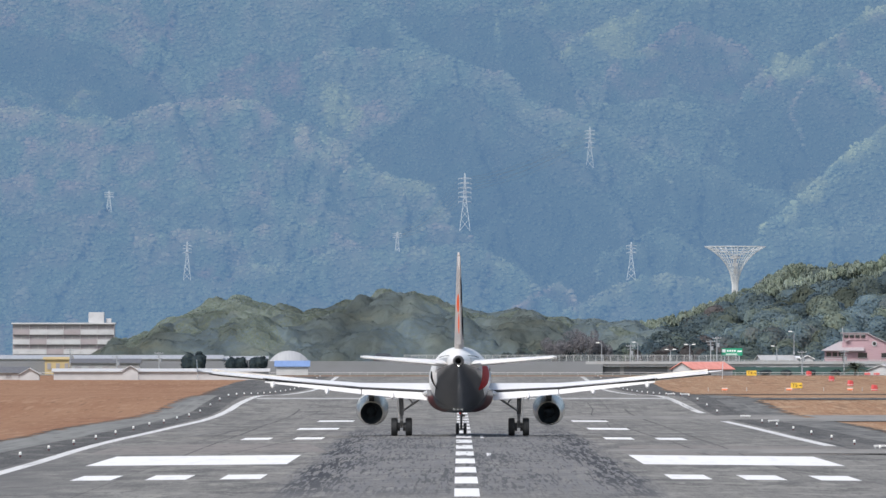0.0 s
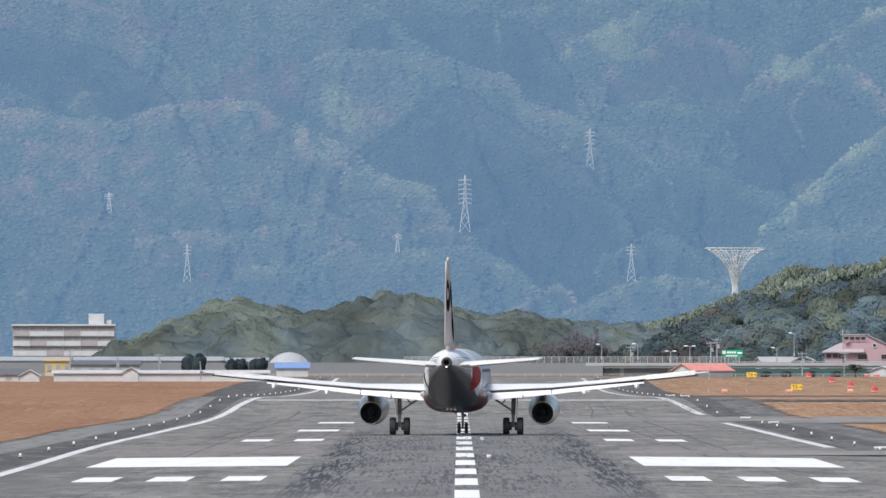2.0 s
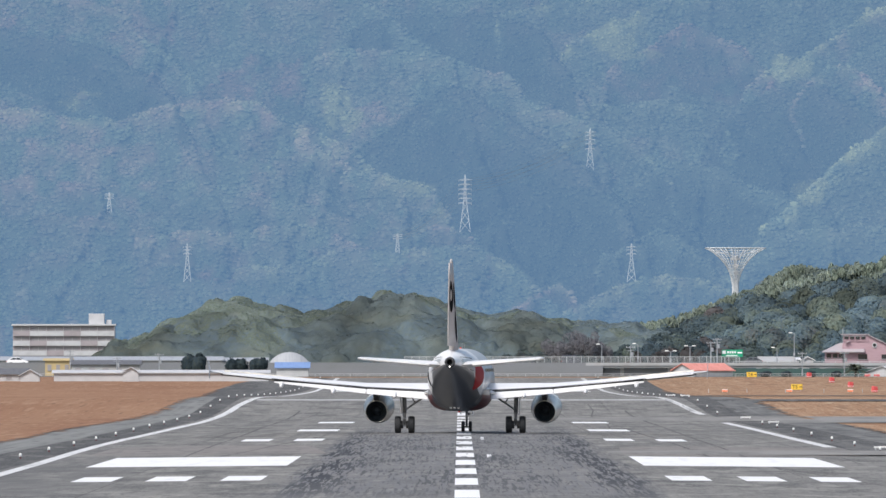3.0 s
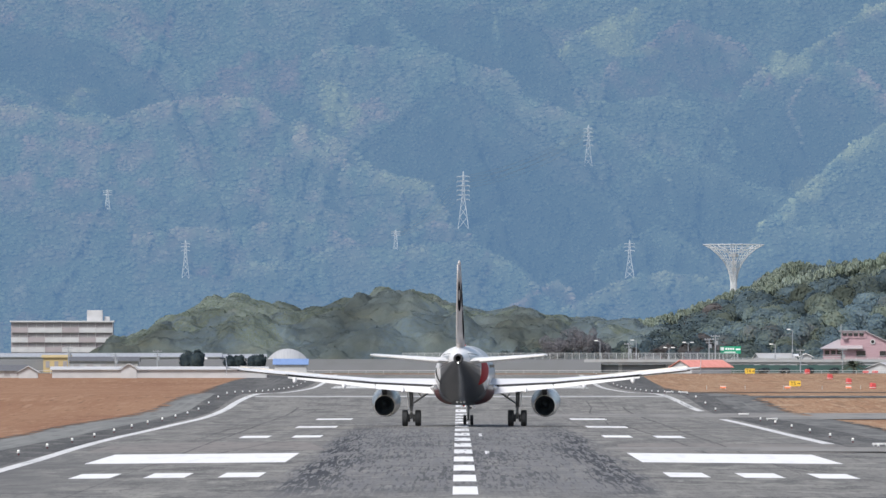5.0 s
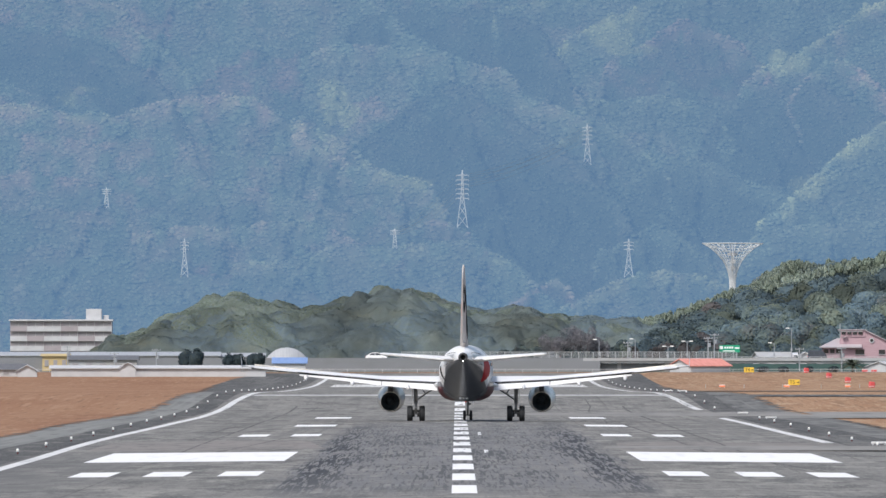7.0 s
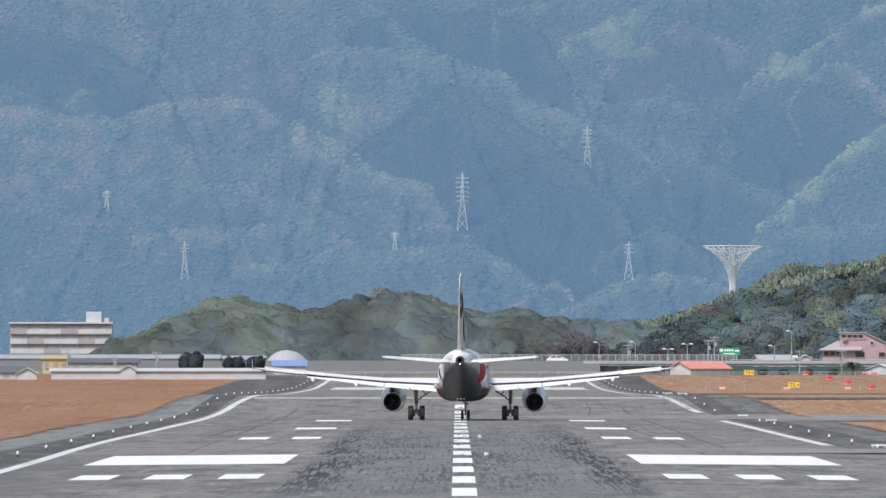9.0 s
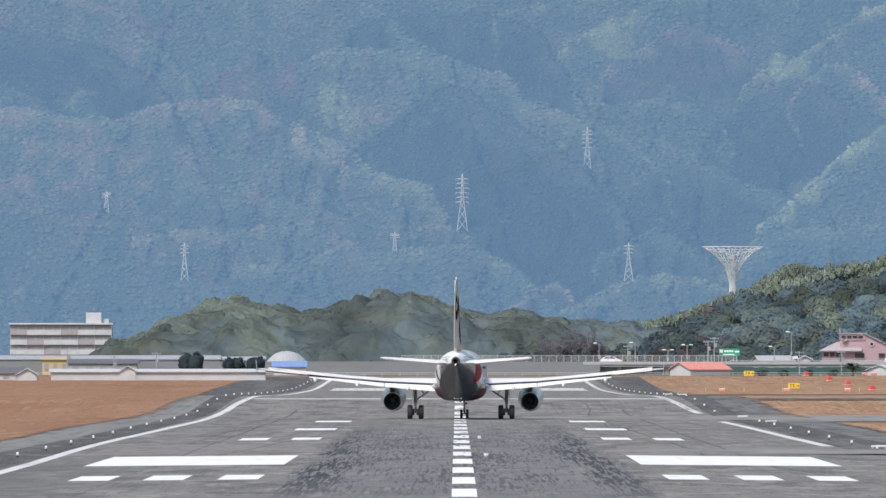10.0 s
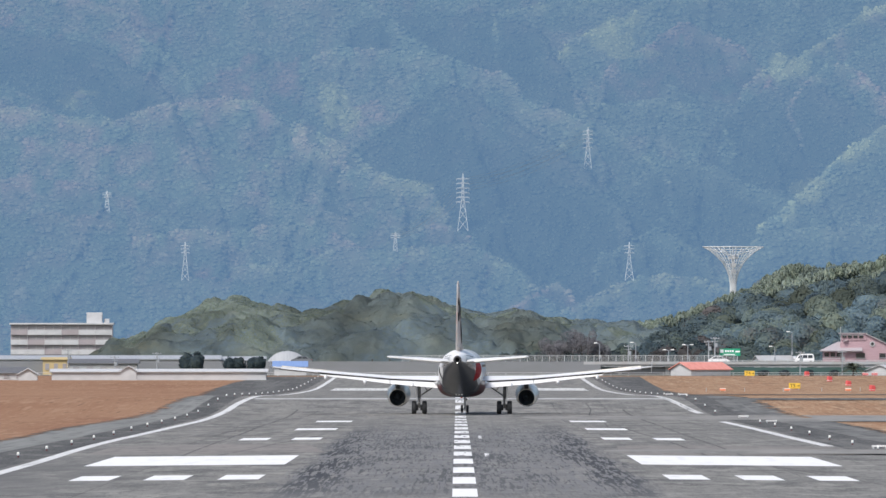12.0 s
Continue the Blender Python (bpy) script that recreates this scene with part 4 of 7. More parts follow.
    # dark seams on the rear body: frames and the edges of the tail root plates
    def seam(y0, y1, a0, a1):
        ring = []
        for k in range(9):
            y, a = y0 + (y1 - y0) * k / 8, math.radians(a0 + (a1 - a0) * k / 8)
            w, hh, zc = (np.interp(-y, [-s[0] for s in st], [s[j] for s in st]) for j in (1, 2, 3))
            dy, da = (0.035, 0.0) if abs(a1 - a0) > 20 else (0.0, 0.022)
            ring.append([Vector(((w + 0.016) * math.sin(a + s * da), y + s * dy, zc + (hh + 0.016) * math.cos(a + s * da))) for s in (-1, 1)])
        part("panel_seam", loft(ring, close=False), M_GAP, body)
    for sx in (-1, 1):
        seam(-12.9, -12.9, sx * 48, sx * 92)
        seam(-17.3, -17.3, sx * 45, sx * 96)
        seam(-12.9, -17.3, sx * 56, sx * 52)
        seam(-12.9, -16.4, sx * 92, sx * 98)
        seam(-9.0, -9.0, sx * 20, sx * 110)
        seam(-14.9, -14.9, sx * 12, sx * 50)
    # fin: sections stacked in height; the rudder turns on the swept hinge line
    fin_rows = [(5.3, -9.6, 6.6, 0.08), (5.75, -10.4, 6.2, 0.095), (8.0, -12.6, 4.75, 0.095), (10.5, -15.0, 3.05, 0.095), (11.55, -16.0, 2.3, 0.09), (11.77, -16.35, 1.8, 0.06)]
    hinge_u = 0.70

    def fin_at(z):
        return (float(np.interp(z, [r[0] for r in fin_rows], [r[j] for r in fin_rows])) for j in (1, 2, 3))

    def flank(z, u, sx, lift=0.0):
        lead, chord, th = fin_at(z)
        h = 5 * th * chord * (0.2969 * math.sqrt(u) - 0.126 * u - 0.3516 * u**2 + 0.2843 * u**3 - 0.1015 * u**4) * 1.05
        h = max(h, 0.045) + lift
        return Vector((sx * h, lead - u * chord, z))

    def fin_ring(z, u0, u1, n=8):
        us = [u0 + (u1 - u0) * 0.5 * (1 - math.cos(math.pi * k / n)) for k in range(n + 1)]
        return [flank(z, u, 1) for u in us] + [flank(z, u, -1) for u in us[::-1]]

    def fin_patch(z0, z1, u0, u1, mat, label, bulge, sx, parent, lift=0.015, inv=Matrix()):
        """Painted figure on one flank; u runs along the chord."""
        rings = []
        for k in range(11):
            z = z0 + (z1 - z0) * k / 10
            wgt = math.sin(math.pi * (k + 0.25) / 10.5) ** bulge
            rings.append([inv @ flank(z, (u0 + u1) / 2 + (u1 - u0) / 2 * wgt * (i / 2.5 - 1), sx, lift) for i in range(6)])
        part("painted_figure", loft(rings, close=False), mat, parent, label)
    fin = part("fin", loft([fin_ring(r[0], 0.0, hinge_u - 0.01) for r in fin_rows], cap0=True, cap1=True), M_FINGREY, plane, "grey tail fin", True)
    fin_patch(8.4, 10.2, 0.42, 0.685, M_BLACKPAINT, "black painted figure", 0.5, 1, fin)
    fin_patch(6.2, 8.4, 0.40, 0.66, M_BLACKPAINT, "black painted figure", 0.7, 1, fin)
    za, zb = 5.95, 11.5
    la, ca, ta = fin_at(za)
    lb, cb, tb = fin_at(zb)
    ya, yb = la - hinge_u * ca, lb - hinge_u * cb
    hinge = pose(0, ya, za, math.degrees(math.atan2(ya - yb, zb - za)))
    inv = hinge.inverted()
    rudder = part("rudder", loft([[inv @ p for p in fin_ring(z, hinge_u, 1.0)] for z in (5.95, 7.0, 8.0, 9.2, 10.5, 11.5)], cap0=True, cap1=True), M_FINGREY, plane, "grey rudder with black and orange star pattern", True)
    rudder.matrix_basis = hinge
    fin_patch(8.2, 10.3, 0.71, 0.995, M_BLACKPAINT, "black painted figure", 0.6, 1, rudder, 0.012, inv)
    fin_patch(8.95, 9.75, 0.80, 0.95, M_FINGREY, "grey painted figure", 0.8, 1, rudder, 0.024, inv)
    fin_patch(7.95, 9.1, 0.71, 0.995, M_ORANGE, "orange painted figure", 0.6, -1, rudder, 0.012, inv)
    fin_patch(6.6, 7.9, 0.84, 0.99, M_ORANGE, "orange painted figure", 0.7, -1, rudder, 0.012, inv)
    # nose gear
    ng = part("nose_gear", rod((0, 0, 0.40), (0, 0.12, 1.85), 0.075, 0.10, 12), M_STEEL, plane, "steel nose gear leg", True)
    ng.matrix_basis = pose(0, 12.64, 0)
    part("axle", rod((-0.36, 0, 0.38), (0.36, 0, 0.38), 0.05, None, 10), M_STEEL, ng)
    part("drag_brace", rod((0, 0.05, 1.1), (0, 1.3, 1.8), 0.05, None, 8), M_STEEL, ng)
    part("taxi_light", lathe([(0.10, 0.06), (0.10, -0.06), (0.001, -0.06)], 12, (0.16, 0.14, 1.25)), M_STEEL, ng)
    for sx in (-1, 1):
        build_wheel(ng, sx * 0.25, 0, 0.38, 0.38, 0.22)
        part("gear_door", box((sx * 0.42, 0.3, 1.50), (0.03, 1.0, 0.55), None, 0.008), M_WHITE, ng, "white gear door")
    return plane, rudder, hinge


airliner, rudder, RUDDER_HINGE = build_airliner()



# ---- the mountain range: foot at 4 km, rising in overlapping spurs ----
RISE = 0.42
RIDGES = []


def mountain_base(y):
    return 2 + RISE * np.maximum(y - 4020, 0)


def ridge(line, deep, tone_top, tone_low, bare=0.0, grove=0.0, fine=0):
    """A spur: its crest line in metres across and up, how far its face reaches down, the tone at the crest and below
    (forest type and painted relief shading together), how much of the woods is bare winter trees or bamboo, and whether
    they are planted conifers."""
    RIDGES.append((np.array(line), deep, tone_top, tone_low, bare, grove, fine))


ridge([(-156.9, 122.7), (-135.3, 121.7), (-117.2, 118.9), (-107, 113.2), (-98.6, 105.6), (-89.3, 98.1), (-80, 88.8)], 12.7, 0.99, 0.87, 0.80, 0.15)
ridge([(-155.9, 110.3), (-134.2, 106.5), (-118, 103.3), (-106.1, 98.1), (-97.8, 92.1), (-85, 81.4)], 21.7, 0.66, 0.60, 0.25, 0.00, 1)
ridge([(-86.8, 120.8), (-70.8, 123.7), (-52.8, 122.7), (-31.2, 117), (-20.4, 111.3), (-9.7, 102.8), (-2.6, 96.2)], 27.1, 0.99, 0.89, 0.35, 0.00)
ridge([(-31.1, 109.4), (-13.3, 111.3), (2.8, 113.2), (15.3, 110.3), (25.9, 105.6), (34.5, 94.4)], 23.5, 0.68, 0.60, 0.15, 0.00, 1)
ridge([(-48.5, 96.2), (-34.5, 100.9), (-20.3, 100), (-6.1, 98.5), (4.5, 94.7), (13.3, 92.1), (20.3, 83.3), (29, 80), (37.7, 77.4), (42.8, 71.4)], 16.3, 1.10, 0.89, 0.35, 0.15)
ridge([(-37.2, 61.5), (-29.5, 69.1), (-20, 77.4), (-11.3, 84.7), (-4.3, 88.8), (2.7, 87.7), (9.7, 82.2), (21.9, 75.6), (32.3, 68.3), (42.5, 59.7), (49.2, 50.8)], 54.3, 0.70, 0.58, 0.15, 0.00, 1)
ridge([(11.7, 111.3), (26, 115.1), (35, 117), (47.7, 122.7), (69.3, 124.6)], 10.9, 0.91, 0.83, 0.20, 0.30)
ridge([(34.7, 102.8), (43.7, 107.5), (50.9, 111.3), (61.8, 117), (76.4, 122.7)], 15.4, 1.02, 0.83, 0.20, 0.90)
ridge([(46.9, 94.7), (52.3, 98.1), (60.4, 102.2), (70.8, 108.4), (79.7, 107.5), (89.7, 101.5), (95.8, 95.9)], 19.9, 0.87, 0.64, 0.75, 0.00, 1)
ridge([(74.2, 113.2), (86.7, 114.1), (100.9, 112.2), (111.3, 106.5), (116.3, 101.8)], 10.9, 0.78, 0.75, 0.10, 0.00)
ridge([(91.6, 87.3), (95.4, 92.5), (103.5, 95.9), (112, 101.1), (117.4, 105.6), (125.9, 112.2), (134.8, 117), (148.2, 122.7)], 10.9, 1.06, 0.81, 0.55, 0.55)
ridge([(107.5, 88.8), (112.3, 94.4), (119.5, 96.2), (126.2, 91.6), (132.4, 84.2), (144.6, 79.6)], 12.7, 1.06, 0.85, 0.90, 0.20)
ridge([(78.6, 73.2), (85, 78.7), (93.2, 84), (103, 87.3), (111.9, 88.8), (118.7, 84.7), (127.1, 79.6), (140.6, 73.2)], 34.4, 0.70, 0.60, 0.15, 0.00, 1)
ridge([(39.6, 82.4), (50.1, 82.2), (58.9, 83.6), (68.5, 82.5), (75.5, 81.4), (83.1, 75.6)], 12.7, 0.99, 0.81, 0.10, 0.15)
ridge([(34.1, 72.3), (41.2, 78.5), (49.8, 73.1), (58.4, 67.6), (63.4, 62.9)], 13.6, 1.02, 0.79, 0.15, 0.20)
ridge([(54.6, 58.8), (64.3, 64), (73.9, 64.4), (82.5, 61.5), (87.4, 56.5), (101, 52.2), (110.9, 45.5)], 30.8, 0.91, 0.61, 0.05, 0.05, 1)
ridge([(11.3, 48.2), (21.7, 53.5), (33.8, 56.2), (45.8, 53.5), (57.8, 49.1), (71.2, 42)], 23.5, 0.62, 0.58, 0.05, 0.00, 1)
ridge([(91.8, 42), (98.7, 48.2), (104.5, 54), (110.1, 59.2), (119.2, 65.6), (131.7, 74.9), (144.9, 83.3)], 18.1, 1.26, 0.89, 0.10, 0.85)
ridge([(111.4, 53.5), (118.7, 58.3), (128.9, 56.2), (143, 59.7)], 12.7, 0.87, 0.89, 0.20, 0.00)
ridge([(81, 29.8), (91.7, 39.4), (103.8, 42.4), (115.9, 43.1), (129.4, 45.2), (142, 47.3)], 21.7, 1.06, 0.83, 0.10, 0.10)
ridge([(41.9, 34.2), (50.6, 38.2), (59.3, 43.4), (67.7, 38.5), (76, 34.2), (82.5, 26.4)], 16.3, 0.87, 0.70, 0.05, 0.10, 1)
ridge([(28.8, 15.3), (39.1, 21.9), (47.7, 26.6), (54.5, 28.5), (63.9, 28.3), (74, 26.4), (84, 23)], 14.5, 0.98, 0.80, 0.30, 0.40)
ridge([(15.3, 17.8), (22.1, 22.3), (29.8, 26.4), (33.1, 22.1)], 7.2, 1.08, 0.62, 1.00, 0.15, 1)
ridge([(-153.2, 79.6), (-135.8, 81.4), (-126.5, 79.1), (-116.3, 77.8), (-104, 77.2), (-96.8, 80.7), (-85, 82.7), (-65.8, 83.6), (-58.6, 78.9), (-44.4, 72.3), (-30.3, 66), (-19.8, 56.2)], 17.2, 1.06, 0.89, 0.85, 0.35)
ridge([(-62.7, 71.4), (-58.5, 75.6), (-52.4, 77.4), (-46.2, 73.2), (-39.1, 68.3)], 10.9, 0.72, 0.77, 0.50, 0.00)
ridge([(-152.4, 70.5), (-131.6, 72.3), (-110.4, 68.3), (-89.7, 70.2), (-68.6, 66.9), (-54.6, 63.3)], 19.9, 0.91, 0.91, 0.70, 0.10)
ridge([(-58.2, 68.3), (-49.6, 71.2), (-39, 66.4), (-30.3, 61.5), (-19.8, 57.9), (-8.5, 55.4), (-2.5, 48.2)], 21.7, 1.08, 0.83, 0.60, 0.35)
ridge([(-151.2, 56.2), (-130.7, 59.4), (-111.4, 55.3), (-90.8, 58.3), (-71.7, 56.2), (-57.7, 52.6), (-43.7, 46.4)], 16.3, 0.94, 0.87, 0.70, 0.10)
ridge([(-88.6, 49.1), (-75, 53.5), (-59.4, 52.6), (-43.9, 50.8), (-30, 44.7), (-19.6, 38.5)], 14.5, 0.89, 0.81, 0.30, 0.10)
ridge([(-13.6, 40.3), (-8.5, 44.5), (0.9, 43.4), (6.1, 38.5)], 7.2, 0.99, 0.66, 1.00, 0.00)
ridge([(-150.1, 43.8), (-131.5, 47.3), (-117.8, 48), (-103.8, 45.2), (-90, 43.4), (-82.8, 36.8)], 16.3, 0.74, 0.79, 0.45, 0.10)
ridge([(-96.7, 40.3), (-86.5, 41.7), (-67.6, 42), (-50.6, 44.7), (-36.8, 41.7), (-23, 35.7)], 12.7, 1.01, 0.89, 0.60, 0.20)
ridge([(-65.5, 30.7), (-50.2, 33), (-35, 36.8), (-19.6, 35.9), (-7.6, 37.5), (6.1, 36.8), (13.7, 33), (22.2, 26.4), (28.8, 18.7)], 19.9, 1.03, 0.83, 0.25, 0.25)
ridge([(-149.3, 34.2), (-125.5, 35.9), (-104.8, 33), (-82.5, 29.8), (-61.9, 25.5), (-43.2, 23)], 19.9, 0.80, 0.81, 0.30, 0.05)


def mountain_ground(x, y):
    """Height of the bare slope, and of the woods on it: tone, bare trees, bamboo, conifers; and the hidden back of a spur."""
    wx = x + 2.5 * fbm(x / 18, y / 30, 3, 11)
    gully = fbm(x / 15 + 0.25 * fbm(x / 30, y / 40, 2, 5), y / 70, 3, 21, ridged=True)
    z = mountain_base(y) + 0.8 * gully
    tone = 0.80 + 0.10 * fbm(x / 26, y / 50, 3, 41)
    bare, grove = 0.45 - 0.35 * np.clip(x / 80, -1, 1), np.zeros_like(x)
    fine, back = np.zeros_like(x), np.zeros_like(x)
    front, lead, owner = 0.58, 8.0, np.full_like(x, 1e9)
    crests = []
    for k, (line, deep, *_) in enumerate(RIDGES):
        xs, zs = line[:, 0], line[:, 1]
        top = (np.interp(wx - 1.5, xs, zs) + np.interp(wx, xs, zs) + np.interp(wx + 1.5, xs, zs)) / 3
        top = top - 3.0 * np.maximum(xs[0] - wx, 0) - 3.0 * np.maximum(wx - xs[-1], 0) + 0.7 * fbm(x / 8 + 3 * k, x * 0 + k, 3, 100 + k)
        d = y - (4020 + (top - 2) / RISE - min(lead, 0.3 * deep))
        rib = fbm(x / (9 + 3 * (k % 3)) + 0.05 * d * math.sin(1.7 * k), d / 40, 3, 130 + k, ridged=True)
        h = np.where(d < 0, top + front * d + 1.2 * (rib - 0.6) * np.clip(-d / 14, 0, 1), top - 0.7 * d)
        win = h > z
        z = np.where(win, h, z)
        back = np.where(win, (d > 1.5) * 1.0, back)
        crests.append(top)
    for k, (line, deep, tone_top, tone_low, rb, rg, rf) in enumerate(RIDGES):      # the woods of each face, down to the next crest; relief shading goes into their tone
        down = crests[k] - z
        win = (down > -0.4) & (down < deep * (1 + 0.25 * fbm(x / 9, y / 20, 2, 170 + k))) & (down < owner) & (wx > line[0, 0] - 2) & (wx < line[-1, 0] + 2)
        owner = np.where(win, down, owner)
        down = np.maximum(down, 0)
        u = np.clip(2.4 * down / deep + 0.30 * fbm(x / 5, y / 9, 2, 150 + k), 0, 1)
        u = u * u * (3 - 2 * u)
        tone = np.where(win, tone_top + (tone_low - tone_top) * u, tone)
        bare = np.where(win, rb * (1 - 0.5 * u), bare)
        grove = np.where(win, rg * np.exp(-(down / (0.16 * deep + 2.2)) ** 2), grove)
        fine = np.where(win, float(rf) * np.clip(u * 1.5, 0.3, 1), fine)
    # Tone also follows the gully relief: ribs lighter, hollows darker.
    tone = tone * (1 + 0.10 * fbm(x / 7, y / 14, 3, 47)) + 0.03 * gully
    return np.maximum(z, 1.0), tone, bare, grove, fine, back


# plantations and bamboo groves with edges of their own: x, height, half width, half height
GROVES = [(-120.6, 84.7, 6.8, 3.6), (-39.4, 82.4, 6.3, 7.2), (49, 105.6, 9.8, 5.7), (54.1, 99, 7.2, 2.1), (102.6, 94.4, 7.5, 4.3), (-34, 76.9, 3.6, 4.5), (-13.7, 56.2, 4.5, 1.8), (108, 54.4, 5.4, 4.7)]


def grove_at(x, y, z, crest):
    g = crest * np.clip(0.45 + 1.0 * fbm(x / 4, y / 9, 3, 71), 0, 1.3)
    for cx, cz, rx, rz in GROVES:
        r = ((x - cx) / rx) ** 2 + ((z - cz) / rz) ** 2 + 0.8 * fbm(x / 4, y / 9, 3, 91)
        g = np.maximum(g, np.clip(1.1 - r, 0, 0.62))
    return np.clip(g, 0, 1)


def mottled(x, y, bare):
    return np.clip(bare * (0.55 + 0.9 * fbm(x / 6, y / 13, 3, 83)), 0, 1)


def more_values(ob, **rows):
    for key, value in rows.items():
        ob.data.attributes.new(key, "FLOAT", "POINT").data.foreach_set("value", np.asarray(value, np.float32).ravel())


gx = np.concatenate([np.linspace(-2600, -230, 26), np.arange(-172, 172.1, 1.4), np.linspace(230, 2600, 26)])
gy = np.concatenate([np.arange(4000, 4345, 1.3), np.linspace(4350, 4900, 16)])
GX, GY = np.meshgrid(gx, gy)
GZ, TONE, BARE, GROVE, FINE, BACK = mountain_ground(GX, GY)
gi = np.arange(GX.size).reshape(GX.shape)
quads = np.stack([gi[:-1, :-1], gi[:-1, 1:], gi[1:, 1:], gi[1:, :-1]], -1).reshape(-1, 4)
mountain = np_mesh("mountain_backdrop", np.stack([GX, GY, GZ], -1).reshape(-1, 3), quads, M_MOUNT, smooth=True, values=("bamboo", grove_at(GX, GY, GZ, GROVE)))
# The slope between the crowns gets a darker tone than the trees.
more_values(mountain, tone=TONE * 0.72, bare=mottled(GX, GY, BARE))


def dome_crowns(rng, c, rx, rz, rough, around=6, tiers=(-25, 22, 58, 86)):
    """Rounded leafy crowns with uneven outlines: vertices and faces."""
    n, m = len(c), len(tiers)
    u = np.arange(around) / around * 2 * np.pi
    v = np.radians(tiers)
    cu, su = np.cos(u)[None, None, :], np.sin(u)[None, None, :]
    wide = np.cos(v)[None, :, None]
    k = 1 + rng.uniform(-rough, rough, (n, m, around))
    k[:, m - 1, :] = 1
    turn = rng.uniform(0, 6.28, n)[:, None, None]
    cu, su = cu * np.cos(turn) - su * np.sin(turn), su * np.cos(turn) + cu * np.sin(turn)
    p = np.stack([c[:, 0, None, None] + rx[:, None, None] * k * wide * cu, c[:, 1, None, None] + rx[:, None, None] * k * wide * su,
                  c[:, 2, None, None] + rz[:, None, None] * k * np.sin(v)[None, :, None]], -1).reshape(n, m * around, 3)
    f = np.array([[r * around + i, r * around + (i + 1) % around, (r + 1) * around + (i + 1) % around, (r + 1) * around + i] for r in range(m - 1) for i in range(around)])
    return p.reshape(-1, 3), (f[None] + m * around * np.arange(n)[:, None, None]).reshape(-1, 4)


# the trees on the mountain, crown by crown, and loose leaf clumps on them
leaf_rng = np.random.default_rng(77)
TX, TY = np.meshgrid(np.arange(-150, 150, 1.05), np.arange(4022, 4335, 1.9))
TX = (TX + leaf_rng.uniform(-0.6, 0.6, TX.shape)).ravel()
TY = (TY + leaf_rng.uniform(-1.1, 1.1, TY.shape)).ravel()
TZ, TT, TB, TG, TF, TK = mountain_ground(TX, TY)
keep = (np.abs(TX + 2) < TY * 0.0345) & (TK < 0.5) & (leaf_rng.random(len(TX)) < 0.93)
TX, TY, TZ, TT, TB, TG, TF = (a[keep] for a in (TX, TY, TZ, TT, TB, TG, TF))
TG, TB = grove_at(TX, TY, TZ, TG), mottled(TX, TY, TB) * leaf_rng.uniform(0.6, 1.3, len(TX))
TT = TT * (1 + (0.08 - 0.05 * TF) * leaf_rng.uniform(-1, 1, len(TX)))
TR = (1 - 0.28 * TF) * (1 - 0.35 * TG) * leaf_rng.uniform(0.38, 1.0, len(TX)) * np.where((leaf_rng.random(len(TX)) < 0.12) & (TF < 0.5), 1.5, 1.0)
TH = TR * (leaf_rng.uniform(0.35, 0.75, len(TX)) + 0.2 * TF + 0.3 * TG)
TOPS = np.stack([TX, TY, TZ + leaf_rng.uniform(-0.25, 0.35, len(TX))], -1)
CROWN = dict(around=5, tiers=(-28, 30, 78))
cv, cf = dome_crowns(leaf_rng, TOPS, TR, TH, 0.42, **CROWN)
dome = cv.reshape(-1, 15, 3) - TOPS[:, None]
dome /= np.linalg.norm(dome, axis=2)[..., None]
lie = np.stack([TZ - mountain_ground(TX + 1, TY)[0], TZ - mountain_ground(TX, TY + 1)[0], np.ones_like(TX)], -1)
lie = np.clip(lie, -1.2, 1.2) / np.linalg.norm(np.clip(lie, -1.2, 1.2), axis=1)[:, None]
dome = (dome + 0.9 * lie[:, None]).reshape(-1, 3)
dome /= np.linalg.norm(dome, axis=1)[:, None]
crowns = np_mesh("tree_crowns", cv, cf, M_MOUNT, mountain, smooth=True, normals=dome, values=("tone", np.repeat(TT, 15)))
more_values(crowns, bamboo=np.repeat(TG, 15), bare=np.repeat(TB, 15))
tagged(crowns, kind="stuff")
who = leaf_rng.integers(0, len(TX), 110000)
ld = leaf_rng.normal(size=(len(who), 3)) + np.array([0, -0.6, 0.5])
ld /= np.linalg.norm(ld, axis=1)[:, None]
lp = TOPS[who] + ld * np.stack([TR[who], TR[who], TH[who]], -1) * leaf_rng.uniform(0.92, 1.2, len(who))[:, None]
ln = ld + leaf_rng.normal(scale=0.35, size=ld.shape)
ln /= np.linalg.norm(ln, axis=1)[:, None]
lt = np.cross(ln, leaf_rng.normal(size=ln.shape))
lt /= np.linalg.norm(lt, axis=1)[:, None]
lb = np.cross(ln, lt)
ls = leaf_rng.uniform(0.12, 0.30, len(who))[:, None]
lv = np.stack([lp - lt * ls, lp - lb * ls * 0.7, lp + lt * ls, lp + lb * ls * 0.7], 1).reshape(-1, 3)
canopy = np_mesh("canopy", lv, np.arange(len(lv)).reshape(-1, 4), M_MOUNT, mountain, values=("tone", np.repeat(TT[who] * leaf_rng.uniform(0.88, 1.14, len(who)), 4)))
more_values(canopy, bamboo=np.repeat(TG[who], 4), bare=np.repeat(TB[who], 4))
tagged(canopy, kind="stuff")
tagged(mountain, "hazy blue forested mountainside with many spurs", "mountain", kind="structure")


